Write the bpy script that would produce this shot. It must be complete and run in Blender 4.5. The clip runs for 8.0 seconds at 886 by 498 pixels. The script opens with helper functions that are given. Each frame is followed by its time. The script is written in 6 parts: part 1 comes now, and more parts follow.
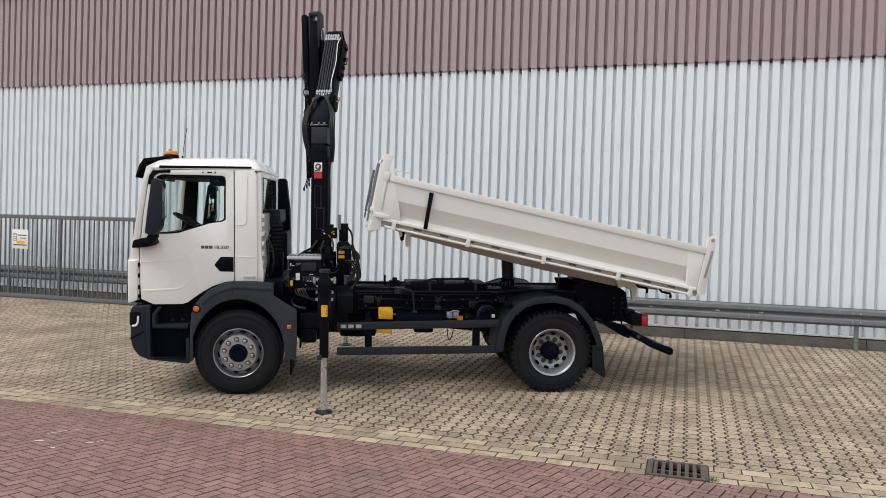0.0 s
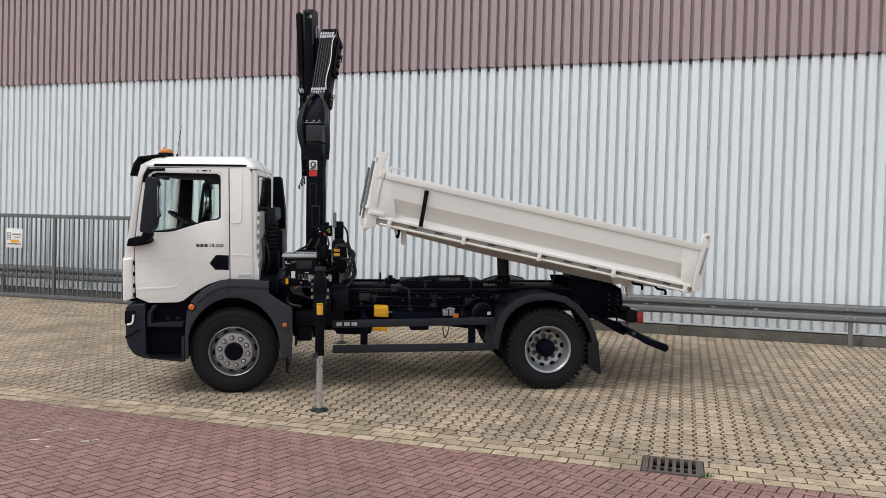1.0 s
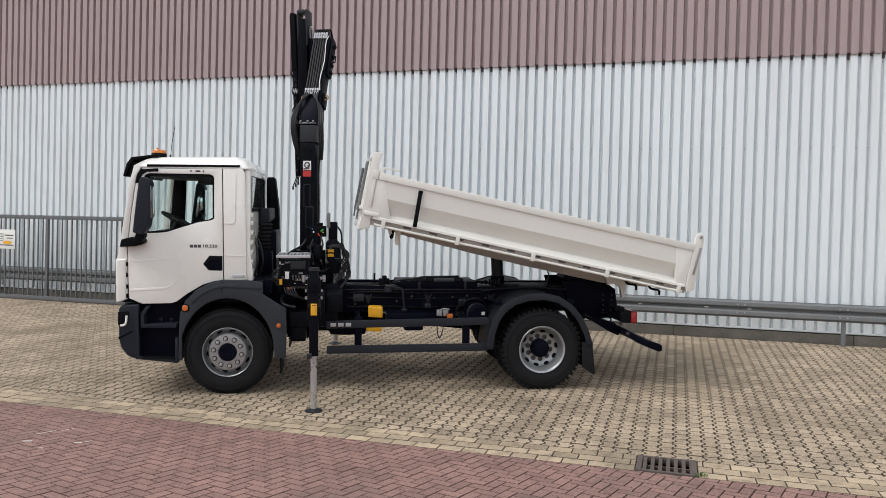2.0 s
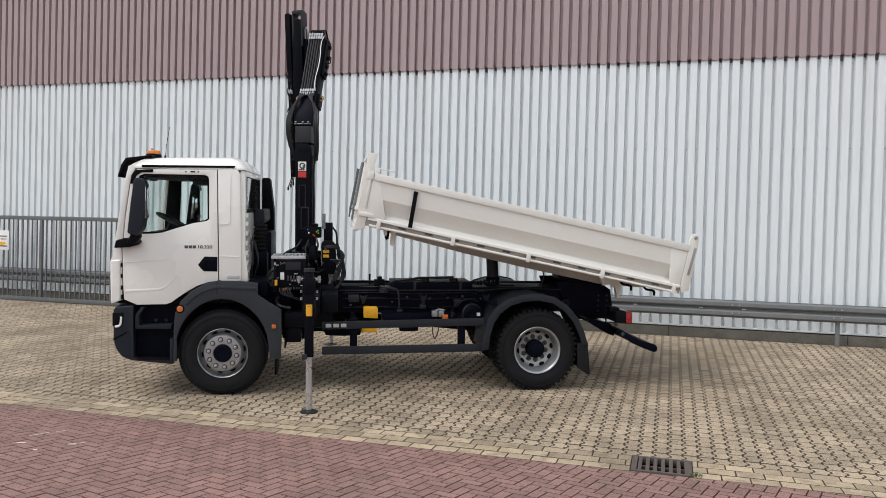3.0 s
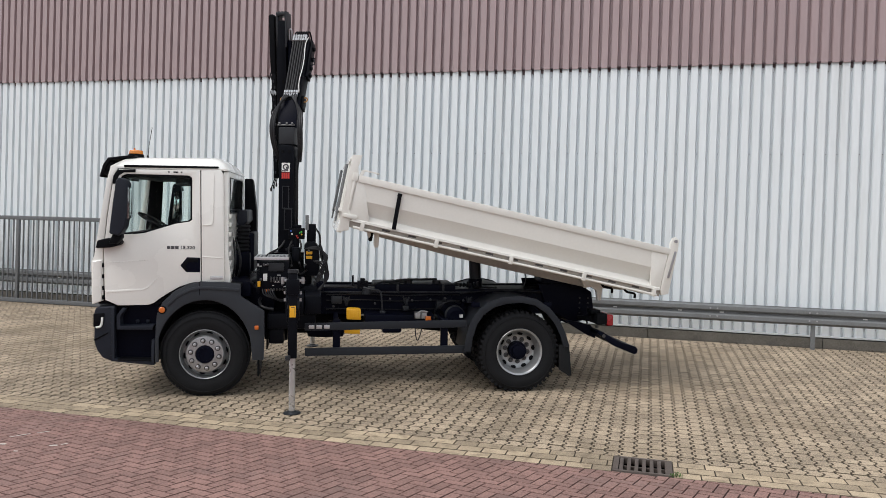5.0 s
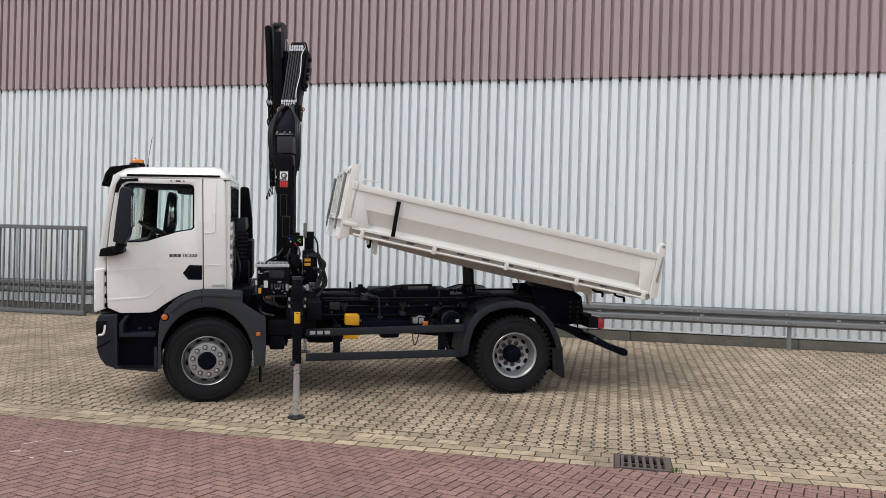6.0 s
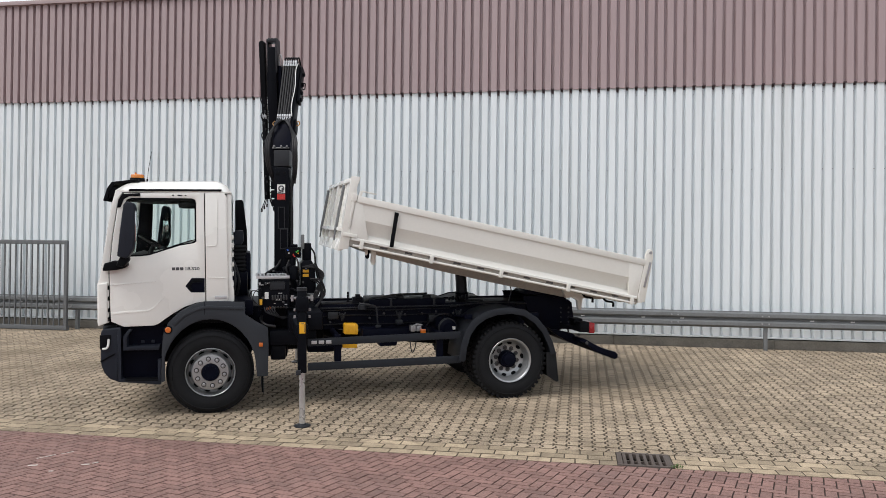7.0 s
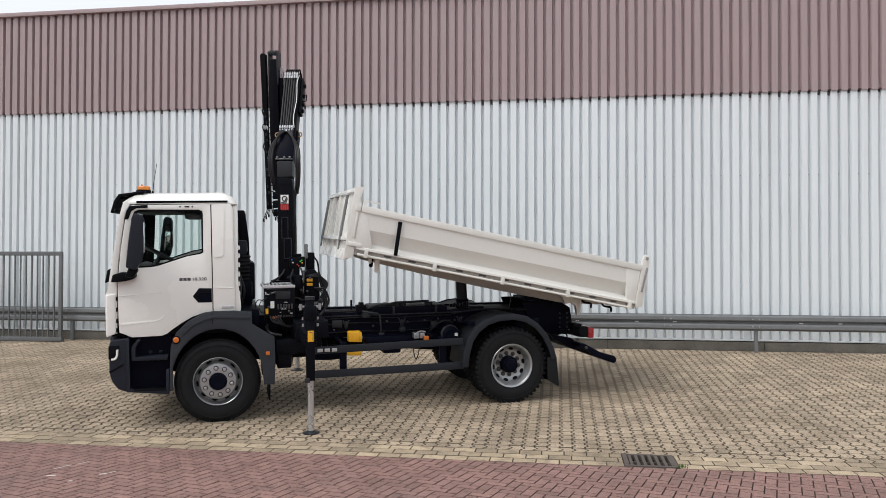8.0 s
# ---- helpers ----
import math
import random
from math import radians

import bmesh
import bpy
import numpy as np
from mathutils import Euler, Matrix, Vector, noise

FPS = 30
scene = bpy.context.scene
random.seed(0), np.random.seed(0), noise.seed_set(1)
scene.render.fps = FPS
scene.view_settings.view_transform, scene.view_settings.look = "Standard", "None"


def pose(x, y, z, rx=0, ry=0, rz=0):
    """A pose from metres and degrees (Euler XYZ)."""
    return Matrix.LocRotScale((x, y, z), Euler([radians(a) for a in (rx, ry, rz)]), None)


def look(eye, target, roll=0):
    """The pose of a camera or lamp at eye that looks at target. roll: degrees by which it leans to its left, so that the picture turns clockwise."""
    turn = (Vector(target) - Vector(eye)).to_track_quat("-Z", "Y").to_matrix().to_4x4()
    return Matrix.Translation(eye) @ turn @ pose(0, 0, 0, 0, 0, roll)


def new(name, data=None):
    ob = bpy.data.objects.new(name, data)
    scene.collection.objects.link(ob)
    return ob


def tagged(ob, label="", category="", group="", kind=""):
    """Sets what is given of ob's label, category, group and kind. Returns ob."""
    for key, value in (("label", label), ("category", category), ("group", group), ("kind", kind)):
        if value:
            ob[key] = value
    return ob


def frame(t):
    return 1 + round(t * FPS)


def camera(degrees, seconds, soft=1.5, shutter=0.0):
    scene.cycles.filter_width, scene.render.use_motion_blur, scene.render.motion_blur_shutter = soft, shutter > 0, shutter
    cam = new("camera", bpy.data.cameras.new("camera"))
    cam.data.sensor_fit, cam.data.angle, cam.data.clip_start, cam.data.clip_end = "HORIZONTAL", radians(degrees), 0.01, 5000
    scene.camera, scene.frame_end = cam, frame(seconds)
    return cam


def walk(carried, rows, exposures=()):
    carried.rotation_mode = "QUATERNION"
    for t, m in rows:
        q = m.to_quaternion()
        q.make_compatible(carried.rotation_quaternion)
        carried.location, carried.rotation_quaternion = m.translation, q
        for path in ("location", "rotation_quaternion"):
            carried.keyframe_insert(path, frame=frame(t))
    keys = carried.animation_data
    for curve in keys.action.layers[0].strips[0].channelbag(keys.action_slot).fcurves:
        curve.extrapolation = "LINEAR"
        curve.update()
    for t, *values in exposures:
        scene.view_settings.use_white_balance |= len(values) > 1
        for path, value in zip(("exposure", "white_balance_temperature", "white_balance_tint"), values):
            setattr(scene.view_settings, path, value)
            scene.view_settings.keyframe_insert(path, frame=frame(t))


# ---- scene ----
cam = camera(59.41, 8.0, soft=0.55)
# seconds, x, y, z, yaw, pitch, roll
ROWS = [
    (0.0, 0.000, 0.000, 2.038, 17.47, -0.87, 1.79),
    (0.5, -0.004, 0.002, 2.029, 17.30, -0.91, 1.71),
    (1.0, 0.004, -0.001, 2.033, 17.15, -1.01, 1.62),
    (1.5, 0.009, 0.001, 2.028, 16.96, -0.98, 1.58),
    (3.0, 0.008, -0.002, 2.030, 16.39, -0.89, 1.53),
    (3.5, 0.012, 0.001, 2.029, 16.28, -0.84, 1.58),
    (4.0, 0.012, -0.000, 2.030, 16.02, -0.84, 1.64),
    (4.5, 0.012, -0.000, 2.028, 15.61, -0.80, 1.77),
    (6.0, -0.335, -0.392, 2.026, 12.50, -0.18, 1.57),
    (6.5, -0.545, -0.561, 2.039, 11.16, 0.16, 1.13),
    (7.0, -0.690, -0.737, 2.037, 9.92, 0.45, 0.70),
    (7.5, -0.798, -0.887, 2.043, 9.03, 0.68, 0.31),
    (8.0, -0.929, -0.963, 2.055, 8.60, 0.93, 0.10),
]
EXPOSURE = 0.0
walk(cam, [(t, pose(x, y, z, 0, 0, yaw) @ pose(0, 0, 0, 90 + pitch, 0, 0) @ pose(0, 0, 0, 0, 0, roll)) for t, x, y, z, yaw, pitch, roll in ROWS],
     [(0.0, EXPOSURE), (8.0, EXPOSURE)])

# ---- light: a bright overcast day ----
world = bpy.data.worlds.new("overcast_sky")
scene.world = world
world.use_nodes = True
wn, wl = world.node_tree.nodes, world.node_tree.links
wn.clear()
w_out = wn.new("ShaderNodeOutputWorld")
w_bg = wn.new("ShaderNodeBackground")
w_sky = wn.new("ShaderNodeTexSky")
w_sky.sky_type = "NISHITA"
w_sky.sun_disc = False
w_sky.sun_elevation = radians(48)
w_sky.sun_rotation = radians(230)
w_sky.air_density, w_sky.dust_density, w_sky.ozone_density = 1.0, 4.0, 1.0
w_cloud = wn.new("ShaderNodeMix")
w_cloud.data_type = "RGBA"
w_cloud.inputs["Factor"].default_value = 0.85
w_cloud.inputs["B"].default_value = (9.3, 9.65, 10.2, 1.0)
wl.new(w_sky.outputs["Color"], w_cloud.inputs["A"])
wl.new(w_cloud.outputs["Result"], w_bg.inputs["Color"])
w_bg.inputs["Strength"].default_value = 0.112
wl.new(w_bg.outputs["Background"], w_out.inputs["Surface"])
sun_data = bpy.data.lights.new("sun", "SUN")
sun_data.energy, sun_data.angle, sun_data.color = 1.9, radians(30), (1.0, 0.97, 0.94)
sun = new("sun", sun_data)
sun.matrix_world = look((-4.5, -5, 9), (0, 0, 0))

# ---- materials ----


def material(name, color, rough=0.6, metal=0.0, vary=0.12, scale=6.0, fine=60.0, bump=0.15, bump_size=0.004, per="", spread=0.0,
             stain=None, stain_at=(0.5, 0.7), stain_scale=1.2, coat=0.0, stretch=(1, 1, 1), shine=0.5, hard=0.4, grit=1.0):
    """A procedural surface: a base colour with a broad and a fine variation, stains with a shape of their own, a roughness that varies, and fine relief."""
    m = bpy.data.materials.new(name)
    m.use_nodes = True
    n, l = m.node_tree.nodes, m.node_tree.links
    bsdf = n["Principled BSDF"]
    geo = n.new("ShaderNodeTexCoord")
    mapping = n.new("ShaderNodeMapping")
    mapping.inputs["Scale"].default_value = stretch
    geo_in = n.new("ShaderNodeNewGeometry")
    l.new(geo_in.outputs["Position"], mapping.inputs["Vector"])
    broad = n.new("ShaderNodeTexNoise")
    broad.inputs["Scale"].default_value, broad.inputs["Detail"].default_value = scale, 6.0
    small = n.new("ShaderNodeTexNoise")
    small.inputs["Scale"].default_value, small.inputs["Detail"].default_value = fine, 4.0
    for tex in (broad, small):
        l.new(mapping.outputs["Vector"], tex.inputs["Vector"])
    total = n.new("ShaderNodeMath")
    total.operation = "MULTIPLY_ADD"
    l.new(small.outputs["Fac"], total.inputs[0])
    total.inputs[1].default_value = grit
    l.new(broad.outputs["Fac"], total.inputs[2])
    middle = 0.5 + 0.5 * grit
    value = total.outputs[0]
    if per:
        source = n.new("ShaderNodeObjectInfo") if per == "object" else geo_in
        own = n.new("ShaderNodeMath")
        own.operation = "MULTIPLY_ADD"
        l.new(source.outputs["Random" if per == "object" else "Random Per Island"], own.inputs[0])
        own.inputs[1].default_value = spread
        l.new(value, own.inputs[2])
        value = own.outputs[0]
    ramp = n.new("ShaderNodeMapRange")
    ramp.inputs["From Min"].default_value = middle - hard
    ramp.inputs["From Max"].default_value = middle + hard + (spread if per else 0.0)
    ramp.inputs["To Min"].default_value, ramp.inputs["To Max"].default_value = 1 - vary, 1 + vary
    l.new(value, ramp.inputs["Value"])
    tint = n.new("ShaderNodeVectorMath")
    tint.operation = "SCALE"
    tint.inputs[0].default_value = color
    l.new(ramp.outputs["Result"], tint.inputs["Scale"])
    result = tint.outputs["Vector"]
    if stain:
        spots = n.new("ShaderNodeTexNoise")
        spots.inputs["Scale"].default_value, spots.inputs["Detail"].default_value = stain_scale, 8.0
        spots.inputs["Roughness"].default_value = 0.65
        l.new(mapping.outputs["Vector"], spots.inputs["Vector"])
        limit = n.new("ShaderNodeMapRange")
        limit.inputs["From Min"].default_value, limit.inputs["From Max"].default_value = stain_at
        l.new(spots.outputs["Fac"], limit.inputs["Value"])
        mix = n.new("ShaderNodeMix")
        mix.data_type = "RGBA"
        l.new(limit.outputs["Result"], mix.inputs["Factor"])
        l.new(result, mix.inputs["A"])
        mix.inputs["B"].default_value = (*stain, 1)
        result = mix.outputs["Result"]
    l.new(result, bsdf.inputs["Base Color"])
    gloss = n.new("ShaderNodeMapRange")
    gloss.inputs["To Min"].default_value, gloss.inputs["To Max"].default_value = max(rough - 0.08, 0.02), min(rough + 0.1, 1)
    l.new(broad.outputs["Fac"], gloss.inputs["Value"])
    l.new(gloss.outputs["Result"], bsdf.inputs["Roughness"])
    bsdf.inputs["Metallic"].default_value = metal
    bsdf.inputs["Specular IOR Level"].default_value = shine
    bsdf.inputs["Coat Weight"].default_value = coat
    bsdf.inputs["Coat Roughness"].default_value = 0.12
    if bump:
        relief = n.new("ShaderNodeBump")
        relief.inputs["Strength"].default_value, relief.inputs["Distance"].default_value = bump, bump_size
        l.new(small.outputs["Fac"], relief.inputs["Height"])
        l.new(relief.outputs["Normal"], bsdf.inputs["Normal"])
    return m


def glass_material(name, color, rough=0.02, ior=1.1):
    m = bpy.data.materials.new(name)
    m.use_nodes = True
    bsdf = m.node_tree.nodes["Principled BSDF"]
    bsdf.inputs["Base Color"].default_value = (*color, 1)
    bsdf.inputs["Transmission Weight"].default_value = 1.0
    bsdf.inputs["Roughness"].default_value = rough
    bsdf.inputs["IOR"].default_value = ior
    return m


CLAD_WHITE = material("white_coated_steel", (0.69, 0.735, 0.76), 0.42, vary=0.05, scale=0.7, fine=9, bump=0.04, stain=(0.55, 0.57, 0.56), stain_at=(0.55, 0.95), stain_scale=0.9, stretch=(2.2, 1, 0.12))
CLAD_BROWN = material("mauve_coated_steel", (0.345, 0.266, 0.272), 0.45, vary=0.06, scale=0.8, fine=9, bump=0.04, stretch=(2.2, 1, 0.15))
FLASHING = material("pale_flashing_steel", (0.62, 0.64, 0.65), 0.4, vary=0.06, bump=0.03)
DARK_FLASHING = material("dark_flashing_steel", (0.07, 0.045, 0.05), 0.5, vary=0.1, bump=0.03)
CONCRETE = material("weathered_concrete", (0.165, 0.15, 0.128), 0.9, vary=0.35, scale=3, fine=45, bump=0.4, stain=(0.12, 0.11, 0.09), stain_at=(0.5, 0.75), stain_scale=1.6)
ZINC = material("galvanised_steel", (0.165, 0.173, 0.178), 0.62, 0.2, vary=0.16, scale=5, fine=40, bump=0.06)
PAVER_KW = dict(hard=0.22, grit=1.9, vary=0.44, scale=1.6, fine=62, bump=0.8, bump_size=0.005, stain=(0.155, 0.118, 0.075), stain_at=(0.48, 0.80), stain_scale=0.6)
PAVER = material("beige_concrete_paver", (0.332, 0.265, 0.190), 0.9, per="island", spread=0.26, **PAVER_KW)
PAVER_ONE = material("beige_concrete_paver_single", (0.332, 0.265, 0.190), 0.9, per="object", spread=0.26, **PAVER_KW)
EDGE_ONE = material("grey_beige_edging_block", (0.365, 0.290, 0.200), 0.9, per="object", spread=0.8, **{**PAVER_KW, "vary": 0.46, "stain": (0.15, 0.115, 0.078), "stain_at": (0.5, 0.75), "stain_scale": 5.0})
RED_KW = dict(hard=0.22, grit=1.9, vary=0.33, scale=1.8, fine=62, bump=0.8, bump_size=0.005, stain=(0.15, 0.105, 0.095), stain_at=(0.5, 0.8), stain_scale=0.7)
RED = material("red_clay_paver", (0.232, 0.134, 0.114), 0.85, per="island", spread=0.3, **RED_KW)
RED_ONE = material("red_clay_paver_single", (0.232, 0.134, 0.114), 0.85, per="object", spread=0.3, **RED_KW)
# Chamfer tones darker than the tops: edge dirt plus the recessed joints' shade.
PAVER_EDGE = material("dirty_shaded_beige_arris", (0.115, 0.09, 0.062), 0.95, vary=0.4, scale=5, fine=60, bump=0.4)
RED_EDGE = material("dirty_shaded_red_arris", (0.115, 0.062, 0.053), 0.95, vary=0.4, scale=5, fine=60, bump=0.4)
JOINT = material("joint_sand", (0.034, 0.028, 0.021), 0.95, vary=0.3, scale=8, fine=90, bump=0.6)
IRON = material("cast_iron", (0.10, 0.08, 0.07), 0.65, 0.3, vary=0.25, scale=9, fine=70, bump=0.3)
PIT = material("wet_dark_concrete", (0.012, 0.012, 0.012), 0.9, vary=0.3, bump=0.3)
MARKING = material("worn_white_marking", (0.55, 0.5, 0.46), 0.8, vary=0.3, fine=90, bump=0.2)

CAB_WHITE = material("cab_white_paint", (0.79, 0.785, 0.745), 0.26, vary=0.015, scale=0.8, fine=30, bump=0.0, coat=0.6)
BED_WHITE = material("tipper_white_paint", (0.72, 0.71, 0.665), 0.34, vary=0.03, scale=1.2, fine=30, bump=0.01, coat=0.25)
# Darkened bed white: under-frame, and floor edge with the ledge's shade in it.
BED_UNDER = material("darker_white_underside", (0.42, 0.395, 0.355), 0.6, vary=0.12, scale=3, fine=30, bump=0.05)
BLACK_PAINT = material("blue_black_chassis_paint", (0.003, 0.0038, 0.0095), 0.42, vary=0.25, scale=5, fine=50, bump=0.03, shine=0.05)
CRANE_BLACK = material("charcoal_crane_paint", (0.005, 0.0058, 0.0085), 0.38, vary=0.2, scale=5, fine=50, bump=0.03, shine=0.06)
CRANE_GREY = material("dark_grey_crane_cover", (0.022, 0.024, 0.028), 0.42, vary=0.12, scale=5, fine=50, bump=0.04, shine=0.25)
PLASTIC = material("dark_grey_moulded_plastic", (0.027, 0.031, 0.038), 0.55, vary=0.1, scale=4, fine=160, bump=0.12, bump_size=0.001, shine=0.3)
PLASTIC_DARK = material("charcoal_moulded_plastic", (0.016, 0.0185, 0.024), 0.55, vary=0.12, scale=4, fine=160, bump=0.12, bump_size=0.001, shine=0.22)
PLASTIC_DEEP = material("blue_black_moulded_plastic", (0.013, 0.016, 0.024), 0.55, vary=0.12, scale=4, fine=160, bump=0.12, bump_size=0.001, shine=0.22)
PLASTIC_BLACK = material("black_moulded_plastic", (0.006, 0.0065, 0.008), 0.5, vary=0.12, scale=4, fine=160, bump=0.12, bump_size=0.001, shine=0.05)
RUBBER = material("tyre_rubber", (0.012, 0.0125, 0.014), 0.8, vary=0.2, scale=7, fine=80, bump=0.2, bump_size=0.002, shine=0.15)
HOSE = material("black_hydraulic_hose", (0.017, 0.017, 0.019), 0.4, vary=0.15, bump=0.05, shine=0.25)
ALU = material("cast_aluminium", (0.36, 0.37, 0.38), 0.33, 0.65, vary=0.1, scale=8, fine=60, bump=0.05)
NUT = material("dark_nut_steel", (0.07, 0.07, 0.073), 0.4, 0.6, vary=0.2)
GATE_STEEL = material("weathered_gate_steel", (0.125, 0.13, 0.135), 0.65, 0.2, vary=0.16, scale=5, fine=40, bump=0.06)
CHROME = material("chromed_steel", (0.50, 0.51, 0.53), 0.28, 0.7, vary=0.06, bump=0.0)
STEEL = material("bare_steel", (0.36, 0.36, 0.37), 0.42, 0.75, vary=0.12, bump=0.05)
GALV_BRIGHT = material("bright_zinc_grating", (0.55, 0.56, 0.57), 0.4, 0.6, vary=0.12, bump=0.06)
ORANGE = material("amber_lens", (0.58, 0.14, 0.015), 0.3, vary=0.06, fine=120, bump=0.1, coat=0.5)
AMBER = material("amber_beacon_lens", (0.70, 0.22, 0.02), 0.2, vary=0.25, fine=70, bump=0.3, coat=0.5)
YELLOW = material("yellow_plastic", (0.78, 0.40, 0.015), 0.45, vary=0.05, bump=0.02)
RED_LENS = material("red_lens", (0.26, 0.008, 0.013), 0.25, vary=0.08, bump=0.05, coat=0.5)
OCHRE = material("ochre_steel", (0.32, 0.15, 0.03), 0.5, vary=0.15, bump=0.05)
RED_DARK = material("dark_red_label", (0.16, 0.008, 0.010), 0.5, vary=0.05, bump=0.0)
RED_PAINT = material("red_label", (0.55, 0.03, 0.025), 0.5, vary=0.05, bump=0.0)
GREEN_PAINT = material("green_label", (0.06, 0.5, 0.08), 0.5, vary=0.05, bump=0.0)
BLUE_PAINT = material("blue_label", (0.03, 0.12, 0.55), 0.5, vary=0.05, bump=0.0)
WHITE_LABEL = material("white_label", (0.75, 0.75, 0.73), 0.5, vary=0.04, bump=0.0)
GREY_LETTER = material("dark_grey_lettering", (0.06, 0.06, 0.065), 0.4, vary=0.05, bump=0.0)
SILVER_LETTER = material("silver_lettering", (0.5, 0.5, 0.52), 0.35, 0.6, vary=0.05, bump=0.0)
FABRIC = material("grey_seat_fabric", (0.10, 0.105, 0.11), 0.9, vary=0.15, fine=200, bump=0.2)
LINING = material("light_cab_lining", (0.30, 0.30, 0.295), 0.85, vary=0.06, fine=200, bump=0.1)
DASH = material("dark_dashboard_plastic", (0.035, 0.036, 0.04), 0.6, vary=0.08, fine=160, bump=0.08, shine=0.2)
GLASS = glass_material("clear_cab_glass", (0.86, 0.93, 0.91))
REAR_GLASS = glass_material("tinted_rear_glass", (0.80, 0.86, 0.86), 0.03, 1.5)
MIRROR = material("mirror_glass", (0.8, 0.82, 0.84), 0.03, 1.0, vary=0.0, bump=0.0)

# ---- building blocks ----


def mesh_of(name, bm, mat):
    bmesh.ops.recalc_face_normals(bm, faces=bm.faces)
    data = bpy.data.meshes.new(name)
    for f in bm.faces:
        f.smooth = True
    bm.to_mesh(data)
    bm.free()
    data.set_sharp_from_angle(angle=radians(32))
    data.materials.append(mat)
    return data


def part(name, bm, mat, parent, label=""):
    """One mesh under a thing or a part; what would lie deeper than a sub-part goes up a level."""
    ob = new(name, mesh_of(name, bm, mat))
    while parent.parent and parent.parent.parent:
        parent = parent.parent
    ob.parent = parent
    return tagged(ob, label)


def pieces(name, bm, mat, parent, label=""):
    """Like part, with each loose piece of bm as an object of its own."""
    bm.faces.ensure_lookup_table()
    seen, out = set(), []
    for start in bm.faces:
        if start in seen:
            continue
        seen.add(start)
        island, todo = [], [start]
        while todo:
            f = todo.pop()
            island.append(f)
            for v in f.verts:
                for g in v.link_faces:
                    if g not in seen:
                        seen.add(g)
                        todo.append(g)
        own, at = bmesh.new(), {}
        for f in island:
            own.faces.new([at.setdefault(v, None) or at.update({v: own.verts.new(v.co)}) or at[v] for v in f.verts])
        out.append(part(name, own, mat, parent, label))
    bm.free()
    return out


def thing(name, bm, mat, label, category, group="", kind=""):
    return tagged(new(name, mesh_of(name, bm, mat)), label, category, group, kind)


def holder(name, m, label, category, group="", kind=""):
    ob = new(name)
    ob.matrix_basis = m
    ob.empty_display_size = 0.2
    return tagged(ob, label, category, group, kind)


def BM():
    return bmesh.new()


def bevelled(bm, faces, width, segments=2):
    if width > 0:
        edges = list({e for f in faces for e in f.edges})
        bmesh.ops.bevel(bm, geom=edges, offset=width, offset_type="OFFSET", segments=segments, profile=0.6, affect="EDGES", clamp_overlap=True)


def box(bm, x0, x1, y0, y1, z0, z1, bev=0.0, m=None, segments=2):
    tmp = bmesh.new()
    mat = Matrix.Translation(((x0 + x1) / 2, (y0 + y1) / 2, (z0 + z1) / 2)) @ Matrix.Diagonal((x1 - x0, y1 - y0, z1 - z0, 1))
    bmesh.ops.create_cube(tmp, size=1.0, matrix=mat)
    bevelled(tmp, tmp.faces[:], bev, segments)
    return merge(bm, tmp, m)


def merge(bm, tmp, m=None):
    if m is not None:
        bmesh.ops.transform(tmp, matrix=m, verts=tmp.verts[:])
    at = [bm.verts.new(v.co) for v in tmp.verts]
    tmp.verts.index_update()
    for f in tmp.faces:
        bm.faces.new([at[v.index] for v in f.verts])
    tmp.free()
    return bm


def prism(bm, pts, y0, y1, bev=0.0, m=None, segments=2):
    """A solid with the outline pts in the x-z plane, from y0 to y1."""
    tmp = bmesh.new()
    a = [tmp.verts.new((x, y0, z)) for x, z in pts]
    b = [tmp.verts.new((x, y1, z)) for x, z in pts]
    tmp.faces.new(a)
    tmp.faces.new(b[::-1])
    for i in range(len(pts)):
        j = (i + 1) % len(pts)
        tmp.faces.new((a[j], a[i], b[i], b[j]))
    bmesh.ops.recalc_face_normals(tmp, faces=tmp.faces)
    bevelled(tmp, tmp.faces[:], bev, segments)
    return merge(bm, tmp, m)


def plate(bm, outer, hole, y0, y1, bev=0.0):
    """Like prism, with a hole through it."""
    tmp = bmesh.new()
    edges = []
    for loop in (outer, hole):
        vs = [tmp.verts.new((x, y0, z)) for x, z in loop]
        edges += [tmp.edges.new((vs[i], vs[(i + 1) % len(vs)])) for i in range(len(vs))]
    bmesh.ops.triangle_fill(tmp, use_beauty=True, edges=edges)
    out = bmesh.ops.extrude_face_region(tmp, geom=tmp.faces[:])
    bmesh.ops.translate(tmp, vec=(0, y1 - y0, 0), verts=[v for v in out["geom"] if isinstance(v, bmesh.types.BMVert)])
    bmesh.ops.recalc_face_normals(tmp, faces=tmp.faces)
    if bev:
        rim = [e for e in tmp.edges if len(e.link_faces) == 2 and e.calc_face_angle(0) > 1.2]
        bmesh.ops.bevel(tmp, geom=rim, offset=bev, offset_type="OFFSET", segments=2, profile=0.6, affect="EDGES", clamp_overlap=True)
    return merge(bm, tmp)


def cyl(bm, p0, p1, r, r1=None, seg=16, bev=0.0):
    p0, p1 = Vector(p0), Vector(p1)
    r1 = r if r1 is None else r1
    q = (p1 - p0).to_track_quat("Z", "Y").to_matrix().to_4x4()
    m = Matrix.Translation(p0) @ q
    return lathe(bm, [(0, 0), (r, 0), (r1, (p1 - p0).length), (0, (p1 - p0).length)], m, seg)


